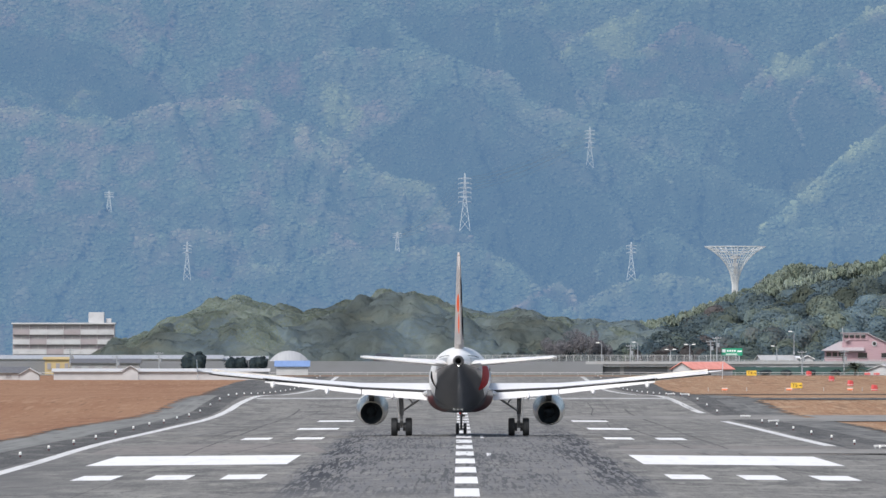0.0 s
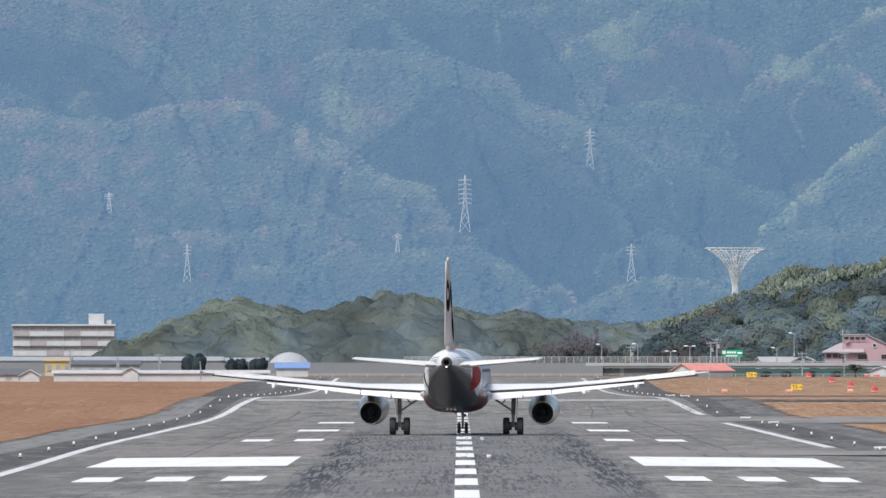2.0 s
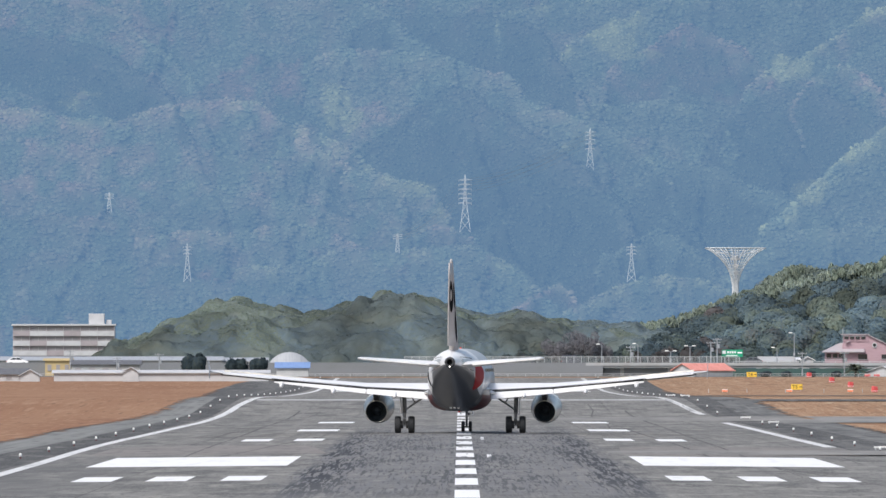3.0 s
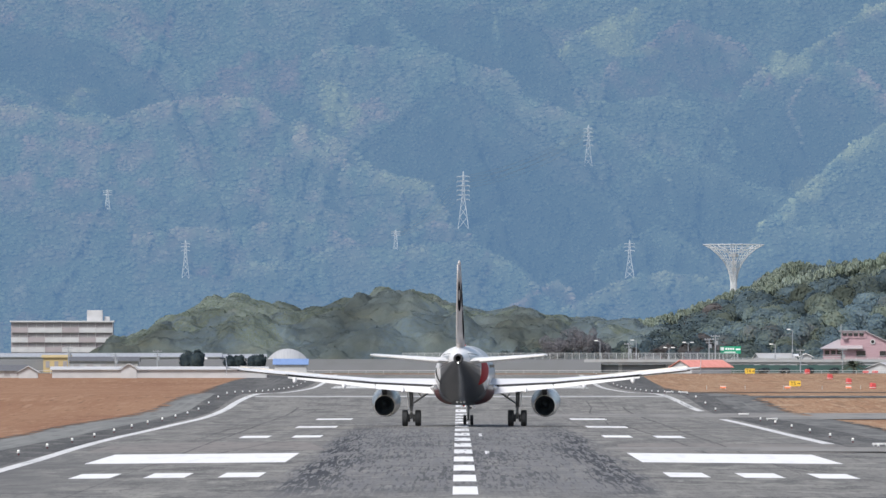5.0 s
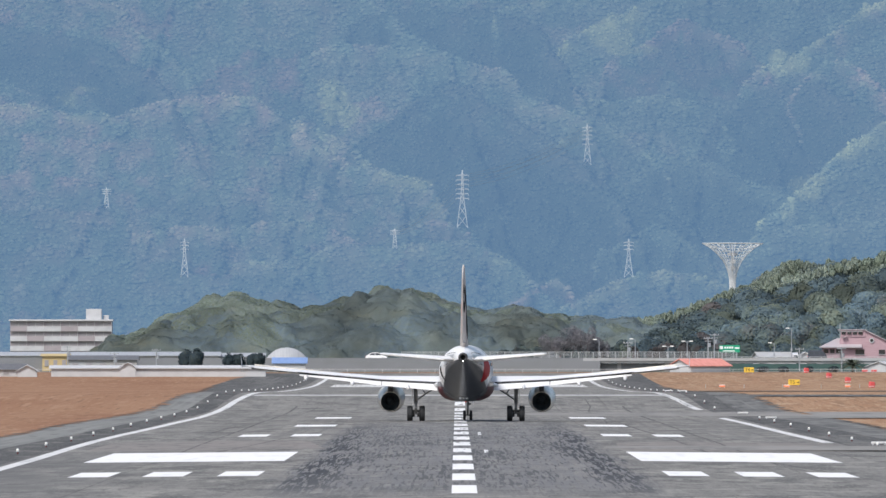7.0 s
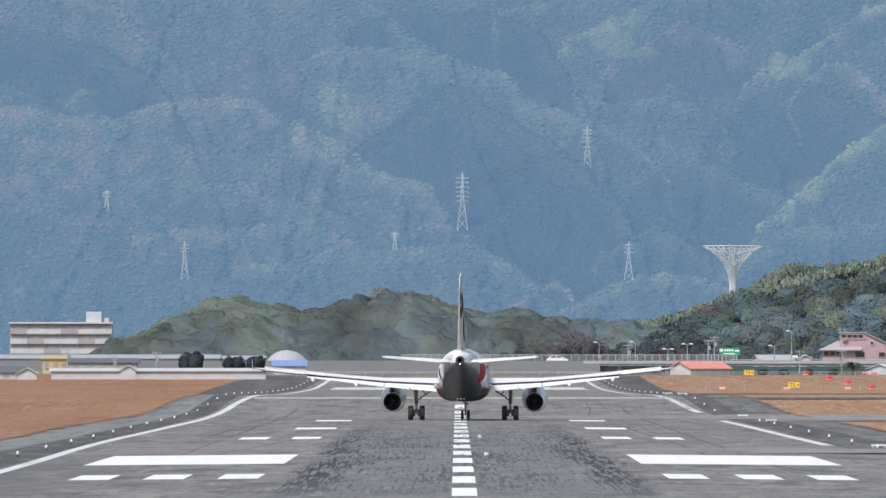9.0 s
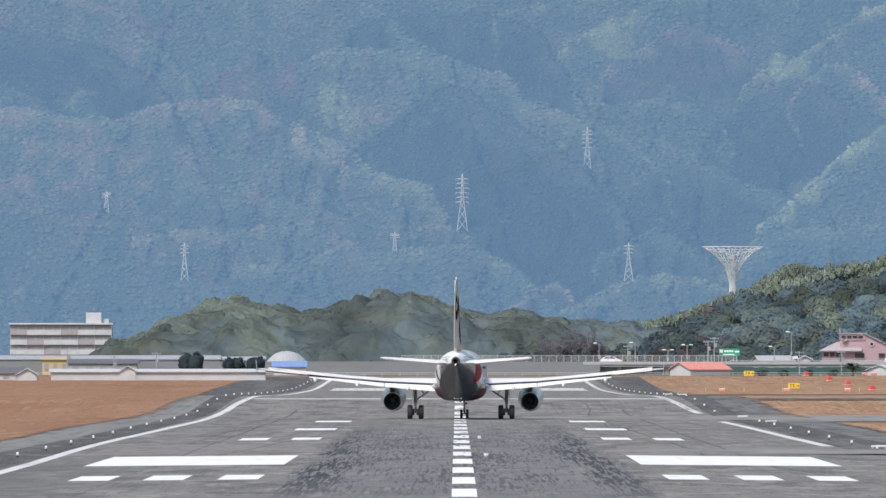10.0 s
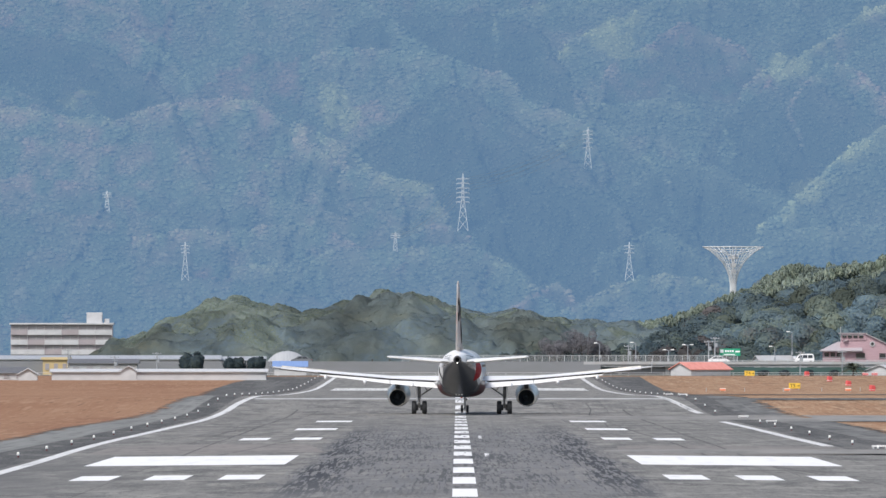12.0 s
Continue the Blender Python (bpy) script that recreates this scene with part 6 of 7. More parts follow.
# ---- the far town: buildings ----
def build_apartment(x, y, w, d, h, storeys):
    top = thing("apartment_building", "white four-storey apartment block with long balconies", "building", pose(x, y, ground_z(y)))
    fh = h / storeys
    wall = part("wall", box((0, d / 2, h / 2), (w, d, h)), M_BEIGE, top, "beige rendered wall")
    part("roof", box((0, d / 2 - 0.3, h + 0.25), (w + 0.8, d + 1.4, 0.5), None, 0.05), M_WHITEWALL, top, "flat white roof slab")
    part("stair_tower", box((w * 0.32, d / 2, h + 1.9), (4.6, 4.5, 3.4), None, 0.08), M_WHITEWALL, top, "white rooftop stair tower")
    part("roof_tank", box((w * 0.44, d / 2, h + 1.1), (1.6, 1.6, 1.3), None, 0.1), M_WHITEWALL, top, "rooftop water tank")
    for s in range(storeys):
        z = s * fh
        for k in range(6):
            bw = w / 6
            bx = -w / 2 + bw * (k + 0.5)
            white = (k + s) % 3 != 0
            b = part("balcony", box((bx, -0.75, z + 0.62), (bw - 0.04, 0.12, 1.5), None, 0.02), M_WHITEWALL if white else M_BEIGE, top, "balcony parapet")
            part("floor_slab", box((bx, -0.38, z + 0.06), (bw - 0.05, 0.85, 0.14)), M_CONC, b)
            part("partition", box((bx + bw / 2 - 0.1, -0.37, z + fh / 2), (0.10, 0.7, fh - 0.2)), M_WHITEWALL, b)
            win = part("window", box((bx, -0.03, z + fh * 0.62), (bw * 0.72, 0.06, fh * 0.50)), M_WINDOW_FAR, top, "curtained balcony window")
            part("frame", box((bx, -0.07, z + fh * 0.52), (0.08, 0.03, fh * 0.68)), M_WHITEWALL, win)


def build_shed(name, label, x, y, w, d, eave, ridge, wall_m, roof_m, rz=0, along=True, windows=0):
    """A gabled shed; along: the ridge runs along x."""
    top = thing(name, label, "building", pose(x, y, ground_z(y), 0, 0, rz))
    part("wall", box((0, 0, eave / 2), (w, d, eave)), wall_m, top)
    bm, gables = bmesh.new(), []
    o, th = 0.35, 0.12
    if along:
        for s in (-1, 1):
            r = [[Vector((u, s * (d / 2 + o), eave - 0.05)), Vector((u, s * (d / 2 + o), eave - 0.05 + th)), Vector((u, 0, ridge + th)), Vector((u, 0, ridge))] for u in (-w / 2 - o, w / 2 + o)]
            loft(r, cap0=True, cap1=True, bm=bm)
        for s in (-1, 1):
            gables.append(bmesh.new())
            loft([[Vector((s * (w / 2 - 0.05 * k), -d / 2, eave)), Vector((s * (w / 2 - 0.05 * k), d / 2, eave)), Vector((s * (w / 2 - 0.05 * k), 0, ridge))] for k in (0, 1)], cap0=True, cap1=True, bm=gables[-1])
    else:
        for s in (-1, 1):
            r = [[Vector((s * (w / 2 + o), u, eave - 0.05)), Vector((s * (w / 2 + o), u, eave - 0.05 + th)), Vector((0, u, ridge + th)), Vector((0, u, ridge))] for u in (-d / 2 - o, d / 2 + o)]
            loft(r, cap0=True, cap1=True, bm=bm)
        for s in (-1, 1):
            gables.append(bmesh.new())
            loft([[Vector((-w / 2, s * (d / 2 - 0.05 * k), eave)), Vector((w / 2, s * (d / 2 - 0.05 * k), eave)), Vector((0, s * (d / 2 - 0.05 * k), ridge))] for k in (0, 1)], cap0=True, cap1=True, bm=gables[-1])
    bmesh.ops.recalc_face_normals(bm, faces=bm.faces)
    part("roof", bm, roof_m, top)
    for g in gables:
        bmesh.ops.recalc_face_normals(g, faces=g.faces)
        part("gable", g, wall_m, top)
    for k in range(windows):
        wx = -w / 2 + w * (k + 0.5) / windows
        win = part("window", box((wx, -d / 2 - 0.02, eave * 0.55), (w / windows * 0.45, 0.06, eave * 0.38)), M_WINDOW_FAR, top)
        part("sill", box((wx, -d / 2 - 0.06, eave * 0.34), (w / windows * 0.5, 0.12, 0.06)), M_CONC, win)
    return top


build_apartment(-117.0, 4000, 30, 9, 11.6, 4)
build_shed("salmon_roofed_shed", "white shed with a salmon red metal roof at the airfield edge", 41.6, 2335, 8.4, 6.0, 1.05, 2.25, M_WHITEWALL, M_REDROOF, 35, True, 0)


def build_barn():
    """The big pink house with a raised ridge clerestory."""
    top = thing("pink_barn", "large pink wooden house with pale pink roofs and a clerestory", "house", pose(70.0, 2408, 3.4))
    part("basement", box((0.5, 3.6, -0.95), (13.4, 7.0, 1.95)), M_CONC, top)
    part("wall", box((2.5, 4, 1.4), (9.6, 8, 2.8)), M_PINK, top)
    part("balcony_wall", box((-3.6, 2.5, 1.1), (3.4, 5, 2.3)), M_PINK, top)
    g = loft([[Vector((-2.3, y, 2.8)), Vector((7.3, y, 2.8)), Vector((7.3, y, 3.0)), Vector((2.1, y, 5.4)), Vector((-1.2, y, 5.4)), Vector((-2.3, y, 3.6))] for y in (0.0, 8.0)], cap0=True, cap1=True)
    part("gable", g, M_PINK, top)

    def sheet(pts, y0, y1, m=M_PINKROOF):
        r = [[Vector((px, y, pz + dz)) for (px, pz), dz in ((pts[0], 0), (pts[1], 0), (pts[1], 0.14), (pts[0], 0.14))] for y in (y0, y1)]
        return loft(r, cap0=True, cap1=True)
    part("roof", loft([[Vector((-5.8, -1.0, 2.25)), Vector((1.6, -1.0, 2.25)), Vector((1.6, -1.0, 2.4)), Vector((-5.8, -1.0, 2.4))], [Vector((-2.6, 2.2, 3.8)), Vector((1.6, 2.2, 3.8)), Vector((1.6, 2.2, 3.95)), Vector((-2.6, 2.2, 3.95))]], cap0=True, cap1=True), M_PINKROOF, top, "pale pink front roof")
    part("roof", loft([[Vector((-5.8, -1.0, 2.25)), Vector((-5.8, 6.0, 2.25)), Vector((-5.8, 6.0, 2.4)), Vector((-5.8, -1.0, 2.4))], [Vector((-2.6, 2.2, 3.8)), Vector((-2.6, 6.0, 3.8)), Vector((-2.6, 6.0, 3.95)), Vector((-2.6, 2.2, 3.95))]], cap0=True, cap1=True), M_PINKROOF, top, "pale pink hip roof")
    part("roof", sheet(((2.0, 5.4), (8.0, 2.55)), -0.4, 8.4), M_PINKROOF, top, "pale pink side roof")
    part("roof", box((0.0, 4, 5.45), (4.9, 8.8, 0.16)), M_PINKROOF, top, "pale clerestory roof")
    part("roof", sheet(((-1.8, 3.9), (-1.0, 4.2)), -0.6, 6.0), M_PINKROOF, top)
    for k in range(4):
        win = part("clerestory_window", box((-1.6 + 1.0 * k, -0.25, 4.85), (0.75, 0.1, 0.5)), M_WINDOW, top, "clerestory window")
        part("frame", box((-1.6 + 1.0 * k, -0.31, 5.13), (0.9, 0.06, 0.08)), M_WHITEWALL, win)
    part("clerestory_wall", box((0.1, 0.05, 4.8), (4.4, 0.4, 1.2)), M_PINK, top)
    rw = part("round_window", loft([[Vector((r * math.cos(i * math.pi / 8), y, r * math.sin(i * math.pi / 8))) for i in range(16)] for r, y in ((0.30, 0), (0.46, 0.0), (0.46, -0.12), (0.30, -0.12))]), M_WHITEWALL, top, "white round window frame")
    rw.location = (3.4, -0.05, 3.55)
    part("pane", loft([[Vector((r * math.cos(i * math.pi / 8), -0.03, r * math.sin(i * math.pi / 8))) for i in range(16)] for r in (0.30, 0.001)]), M_WINDOW, rw)
    for wx, wz, ww, wh in ((1.3, 1.5, 1.6, 0.9), (5.2, 1.5, 1.1, 0.8), (-4.7, 1.65, 0.8, 0.7), (-3.6, 1.65, 0.8, 0.7), (-2.6, 1.65, 0.7, 0.7)):
        win = part("window", box((wx, -0.03, wz), (ww, 0.08, wh)), M_WINDOW, top)
        part("sill", box((wx, -0.08, wz - wh / 2 - 0.04), (ww + 0.2, 0.14, 0.07)), M_WHITEWALL, win)
    part("balcony_rail", box((-3.6, -0.75, 0.95), (3.8, 0.08, 0.10)), M_WHITEWALL, top)
    for k in range(8):
        part("baluster", box((-5.4 + 0.5 * k, -0.75, 0.6), (0.06, 0.06, 0.7)), M_PINK, top)
    part("balcony_floor", box((-3.6, -0.4, 0.25), (3.9, 0.9, 0.12)), M_PINK, top)
    part("chimney_pole", rod((-2.2, 1, 4.0), (-2.2, 1, 6.6), 0.05), M_GALV, top)


build_barn()

# ---- raised road behind the airfield ----
ROAD_Y = 2392
road = tagged(mesh_ob("road", box((20, ROAD_Y + 5, 3.125), (420, 10, 0.40)), M_CONC), "concrete deck of the raised road", "road", kind="structure")
part("kerb", box((126, ROAD_Y - 0.1, 3.59), (208, 0.3, 0.53)), M_CONC, road)
# This stretch of kerb is greyed to imitate haze.
part("kerb", box((-84, ROAD_Y - 0.1, 3.59), (212, 0.3, 0.53)), M_DARKCONC, road, "concrete kerb in haze grey")
for k in range(30):
    part("pier", box((-106 + k * 8.4, ROAD_Y + 4, 2.05), (0.7, 6.0, 1.75)), M_CONC, road)
bank = tagged(mesh_ob("embankment_wall", box((66, ROAD_Y - 1.0, 1.95), (42.5, 0.5, 1.75)), M_DKGREEN), "dark green netted wall below the raised road", "wall", kind="structure")
# Wall added over the open bays to give the grey of the haze.
tagged(mesh_ob("underpass_haze_wall", box((-29.5, ROAD_Y - 0.15, 2.1), (109, 0.4, 2.44)), M_DARKCONC), "haze-grey concrete wall filling the bays under the raised road", "wall", kind="structure")
tagged(mesh_ob("underpass_back_wall", box((36, ROAD_Y + 1.4, 1.9), (24, 0.4, 1.74)), M_DARKCONC), "shaded concrete wall at the back of the underpass", "wall", kind="structure")


def build_fence(x0, x1, y, z, h, step, name, label, r=0.05, rails=4):
    top = thing(name, label, "fence")
    n = int((x1 - x0) / step)
    me = None
    for k in range(n + 1):
        if me is None:
            post = part("post", rod((0, 0, 0), (0, 0, h), r, None, 6), M_GALV, top)
            me = post.data
        else:
            post = new("post", me)
            post.parent = top
        post.location = (x0 + k * step, y, z)
    for k in range(rails):
        part("rail", box(((x0 + x1) / 2, y, z + h * (k + 1) / rails - 0.03), (x1 - x0, 0.03, 0.035 if k < rails - 1 else 0.07)), M_GALV, top)
    return top


build_fence(-10, 49, ROAD_Y - 0.1, 3.85, 1.1, 1.3, "road_fence", "grey mesh fence along the raised road", 0.045, 7)
build_fence(48, 110, ROAD_Y + 0.4, 3.325, 0.75, 2.0, "guard_rail", "grey steel guard rail along the raised road", 0.06, 3)
build_fence(34, 66, 1868, ground_z(1868), 0.55, 5.3, "stake_fence", "row of thin steel stakes in the grass", 0.035, 0)
build_fence(-100, 120, 2322, ground_z(2322), 0.6, 3.0, "boundary_rail", "low dark rail along the airfield boundary", 0.03, 2)


# ---- lamp posts and utility poles ----
def build_lamp_post(x, y, z, h, arm=1.0, double=False):
    top = thing("street_lamp", "grey steel street lamp beside the raised road", "street lamp", pose(x, y, z), "street lamps")
    part("pole", rod((0, 0, 0), (0, 0, h), 0.08, 0.05, 8), M_POST, top)
    for s in ((-1, 1) if double else (-1,)):
        part("arm", rod((0, 0, h - 0.05), (s * arm, 0, h + 0.12), 0.04, None, 6), M_POST, top)
        part("lamp_head", box((s * (arm + 0.2), 0, h + 0.12), (0.65, 0.3, 0.18), None, 0.05), M_LENS, top, "white lamp head")
    part("box", box((0, -0.12, h * 0.35), (0.3, 0.2, 0.5), None, 0.03), M_POST, top)


def build_utility_pole(x, y, z, h):
    top = thing("utility_pole", "grey concrete utility pole with a cross arm", "utility pole", pose(x, y, z), "utility poles")
    part("pole", rod((0, 0, 0), (0, 0, h), 0.12, 0.08, 8), M_POST, top)
    part("cross_arm", box((0, -0.1, h - 0.3), (1.6, 0.08, 0.10)), M_POST, top)
    part("cross_arm", box((0, -0.1, h - 0.8), (1.2, 0.08, 0.08)), M_POST, top)
    part("transformer", rod((0.3, -0.1, h - 1.8), (0.3, -0.1, h - 1.1), 0.2, None, 8), M_POST, top)
    for k in (-0.7, -0.25, 0.25, 0.7):
        part("insulator", rod((k, -0.1, h - 0.25), (k, -0.1, h - 0.08), 0.05, None, 6), M_WHITEWALL, top)


for x, h, dbl in ((24.9, 4.2, False), (31.3, 4.3, False), (40.5, 3.9, True), (37.1, 3.0, True), (55.9, 3.6, False)):
    build_lamp_post(x, 2400, 3.3, h - 0.5, 0.5, dbl)
build_lamp_post(59.0, 2402, 3.3, 5.7, 0.5)
for x, h in ((30.0, 4.2), (44.2, 5.0), (45.3, 5.6)):
    build_utility_pole(x, 2400, 3.2, h - 0.6)
for x, h in ((60.0, 4.2), (67.4, 4.3)):      # poles before the wall
    build_utility_pole(x, 2385, ground_z(2385), h)
for x, h in ((-68.6, 4.6), (-60.4, 3.4), (-53.0, 4.0)):
    build_utility_pole(x, 2380, ground_z(2380), h)


# ---- signs ----
def build_road_sign():
    top = thing("road_sign", "green motorway direction sign with white lettering", "road sign", pose(48.0, 2401.4, 3.3))
    for s in (-1.3, 1.3):
        part("post", rod((s, 0.1, -0.05), (s, 0.1, 2.75), 0.07), M_GALV, top)
    b = part("board", box((0, 0, 2.18), (3.7, 0.08, 1.3), None, 0.02), M_SIGNGREEN, top, "green sign board")
    part("number_field", box((-1.45, -0.05, 2.38), (0.6, 0.02, 0.55)), M_SIGNWHITE, b)
    for k in range(4):
        part("lettering", box((-0.75 + 0.42 * k, -0.05, 2.38), (0.30, 0.02, 0.34)), M_SIGNWHITE, b)
    part("lettering", box((1.35, -0.05, 2.30), (0.8, 0.02, 0.26)), M_SIGNWHITE, b)
    part("lettering", box((-0.1, -0.05, 1.80), (2.0, 0.02, 0.14)), M_SIGNWHITE, b)


build_road_sign()


def text_mesh(body, size):
    cu = bpy.data.curves.new("lettering", "FONT")
    cu.body, cu.size, cu.extrude, cu.align_x, cu.align_y = body, size, 0.006, "CENTER", "CENTER"
    tmp = bpy.data.objects.new("lettering", cu)
    scene.collection.objects.link(tmp)
    me = bpy.data.meshes.new_from_object(tmp.evaluated_get(bpy.context.evaluated_depsgraph_get()))
    bpy.data.objects.remove(tmp)
    me.materials.clear()
    me.materials.append(M_BLACK)
    return me


def build_taxi_sign(x, y, w, h, body):
    top = thing("taxiway_sign", "yellow taxiway sign with black lettering in the grass", "airfield sign", pose(x, y, ground_z(y)), "taxiway signs")
    b = part("board", box((0, 0, h / 2 + 0.18), (w, 0.22, h), None, 0.03), M_YELLOW, top, "yellow sign face")
    for s in (-0.35, 0.35):
        part("leg", box((s * w, 0, 0.1), (0.08, 0.08, 0.22)), M_GALV, top)
    lt = new("lettering", text_mesh(body, h * 0.9))
    lt.parent = b
    lt.matrix_basis = pose(-w * 0.15, -0.125, h / 2 + 0.18, 90)
    part("arrow", box((w * 0.30, -0.125, h / 2 + 0.18), (w * 0.16, 0.01, h * 0.12)), M_BLACK, b)
    part("arrow_head", loft([[Vector((w * 0.38, y0, h / 2 + 0.18 + h * 0.2)), Vector((w * 0.38, y0, h / 2 + 0.18 - h * 0.2)), Vector((w * 0.46, y0, h / 2 + 0.18))] for y0 in (-0.13, -0.12)], cap0=True, cap1=True), M_BLACK, b)


build_taxi_sign(49.1, 2292, 1.7, 0.85, "T4")
build_taxi_sign(48.2, 1950, 1.65, 0.80, "T5")


def build_marker(x, y, size):
    top = thing("marker_cone", "red fabric marker on the grass", "marker", pose(x, y, ground_z(y), 0, 0, 25), "red markers")
    part("base", box((0, 0, 0.06), (size * 0.9, size * 0.9, 0.12), None, 0.02), M_MARKER, top)
    part("body", box((0, 0, size * 0.5 + 0.1), (size * 0.95, size * 0.8, size * 0.85), Matrix.Rotation(0.12, 3, "Y"), size * 0.08), M_MARKER, top)
    part("band", box((0, 0, size * 0.22), (size * 0.97, size * 0.82, size * 0.08), None, 0.01), M_SIGNWHITE, top)
    part("flap", box((size * 0.55, 0, size * 0.4), (size * 0.3, 0.05, size * 0.5), Matrix.Rotation(0.5, 3, "Y")), M_MARKER, top)


for px, y in ((59.45, 2318), (59.4, 2175), (59.1, 2060), (58.0, 1905)):
    build_marker(px, y, 0.75)


def build_marker_board(x, y, w, h, mat, label, name="marker_board"):
    top = thing(name, label, "marker", pose(x, y, ground_z(y) + camber(x, y) + 0.05), name)
    part("board", box((0, 0, h / 2 + 0.08), (w, 0.3, h), None, 0.03), mat, top)
    part("stripe", box((0, -0.16, h * 0.85 + 0.08), (w * 0.98, 0.02, h * 0.25)), M_SIGNWHITE, top)
    for s in (-0.4, 0.4):
        part("foot", box((s * w, 0, 0.06), (0.08, 0.25, 0.14)), M_GALV, top)


for x, y in ((36.3, 1870), (45.2, 1870), (53.6, 1870)):
    build_marker_board(x, y, 0.8, 0.34, M_MARKORANGE, "low orange and white marker board in the grass", "orange_marker")
for x, y in ((24.8, 1083), (24.2, 1161), (24.9, 1512), (24.4, 1579), (24.3, 790)):
    build_marker_board(x, y, 0.9, 0.12, M_SIGNWHITE, "low white guard light board at the taxiway", "white_marker")


# ---- runway edge lights ----
def build_edge_light(m):
    top = thing("runway_edge_light", "small white runway edge light on a dark red stem", "runway light", m, "runway edge lights")
    part("stem", rod((0, 0, 0), (0, 0, 0.12), 0.05, 0.045, 8), M_MAROON, top, "dark red stem")
    part("collar", rod((0, 0, 0.12), (0, 0, 0.16), 0.085, 0.085, 10), M_GALV, top)
    part("lens", loft([[Vector((r * math.cos(k * math.pi / 5), r * math.sin(k * math.pi / 5), z)) for k in range(10)] for r, z in ((0.07, 0.16), (0.08, 0.21), (0.07, 0.27), (0.04, 0.30))], cap0=True, cap1=True), M_LENS, top, "white glass lens", True)
    return top


first_light = None
for side in (-1, 1):
    for k in range(-6, 32):
        y = 720 + 50 * k
        if side > 0 and (y in (1120, 1170) or y < 760):
            continue
        m = pose(-23.6 if side < 0 else (23.6 if y < 1180 else 22.9), y, ground_z(y) + camber(23.6, y) + 0.05)
        if first_light is None:
            first_light = build_edge_light(m)
        else:
            copy_thing(first_light, m)


# ---- left boundary: long pale sheds, houses, dome ----
build_shed("long_white_shed", "long low white sheeted shed along the airfield boundary", -48.7, 2203, 34.8, 6.0, 1.35, 1.75, M_WHITEWALL, M_WHITEWALL, 0, True, 0)
build_shed("small_white_shed", "small white gabled shed", -53.5, 2196, 2.5, 3.0, 1.5, 2.3, M_WHITEWALL, M_WHITEWALL, 0, False, 0)
build_shed("white_cabin", "small white gabled cabin", -69.8, 2196, 3.1, 3.0, 0.9, 1.9, M_WHITEWALL, M_WHITEWALL, 0, False, 0)
build_shed("ochre_house", "ochre walled building with a flat pale roof", -71.0, 2392, 4.6, 6.0, 2.7, 3.0, M_OCHRE, M_OCHRE, 0, True, 3)
build_shed("grey_roofed_house", "low house with a dark grey tiled roof", -74.5, 2206, 8.0, 5.0, 1.1, 2.0, M_WHITEWALL, M_TILEROOF, 0, True, 4)
build_shed("grey_roofed_house", "long low house with a dark grey tiled roof", -62.5, 2386, 12, 5.0, 2.0, 2.7, M_CONC, M_TILEROOF, 0, True, 5)
build_shed("grey_warehouse", "long pale grey warehouse behind the boundary", -66.0, 2440, 46, 8.0, 2.7, 3.3, M_CONC, M_PALESHEET, 0, True, 12)
build_shed("grey_warehouse", "pale grey warehouse behind the boundary", -42.0, 2445, 14, 8.0, 2.5, 3.1, M_CONC, M_PALESHEET, 0, True, 4)
build_shed("blue_roofed_shed", "low shed with a bright blue roof", -29.2, 2348, 5.5, 4.0, 1.5, 2.4, M_WHITEWALL, M_BLUEROOF, 0, True, 0)
build_shed("white_greenhouse", "white gabled shed beside a palm", 73.2, 2338, 5.2, 4.0, 0.8, 1.8, M_WHITEWALL, M_WHITEWALL, -20, False, 0)


def build_dome(x, y, r, h):
    top = thing("domed_hall", "pale grey hall with a rounded roof", "building", pose(x, y, ground_z(y)))
    part("shell", loft([[Vector((r * math.cos(math.pi * k / 20), yy, h * math.sin(math.pi * k / 20))) for k in range(21)] for yy in (-4, 4)], cap0=True, cap1=True), M_PALESHEET, top, "", True)
    for k in range(5):
        part("window", box((-r * 0.6 + r * 0.3 * k, -4.02, h * 0.35), (r * 0.18, 0.08, 0.6)), M_WINDOW, top)


build_dome(-30.5, 2410, 4.2, 4.2)


# ---- palm and cars ----
def build_palm(x, y, z):
    top = thing("palm_bush", "low spreading palm beside a white shed", "palm", pose(x, y, z))
    part("trunk", rod((0, 0, 0), (0.05, 0, 1.1), 0.18, 0.13, 8), M_BARK, top)
    rng = random.Random(9)
    for k in range(54):
        a, lift = rng.uniform(0, 2 * math.pi), rng.uniform(0.15, 1.45)
        rings = []
        for i in range(7):
            u = i / 6
            r = 2.5 * u
            zz = 1.1 + math.sin(lift) * 2.5 * u - 1.3 * u * u
            wdt = 0.26 * math.sin(math.pi * min(1, u * 0.9 + 0.12))
            c = Vector((r * math.cos(lift) ** 0.5 * math.cos(a), r * math.cos(lift) ** 0.5 * math.sin(a), zz))
            sdir = Vector((-math.sin(a), math.cos(a), 0))
            rings.append([c - sdir * wdt - Vector((0, 0, 0.05)), c, c + sdir * wdt - Vector((0, 0, 0.05))])
        part("frond", loft(rings, close=False), M_LEAF_DARK, top)


build_palm(67.9, 2336, ground_z(2336))


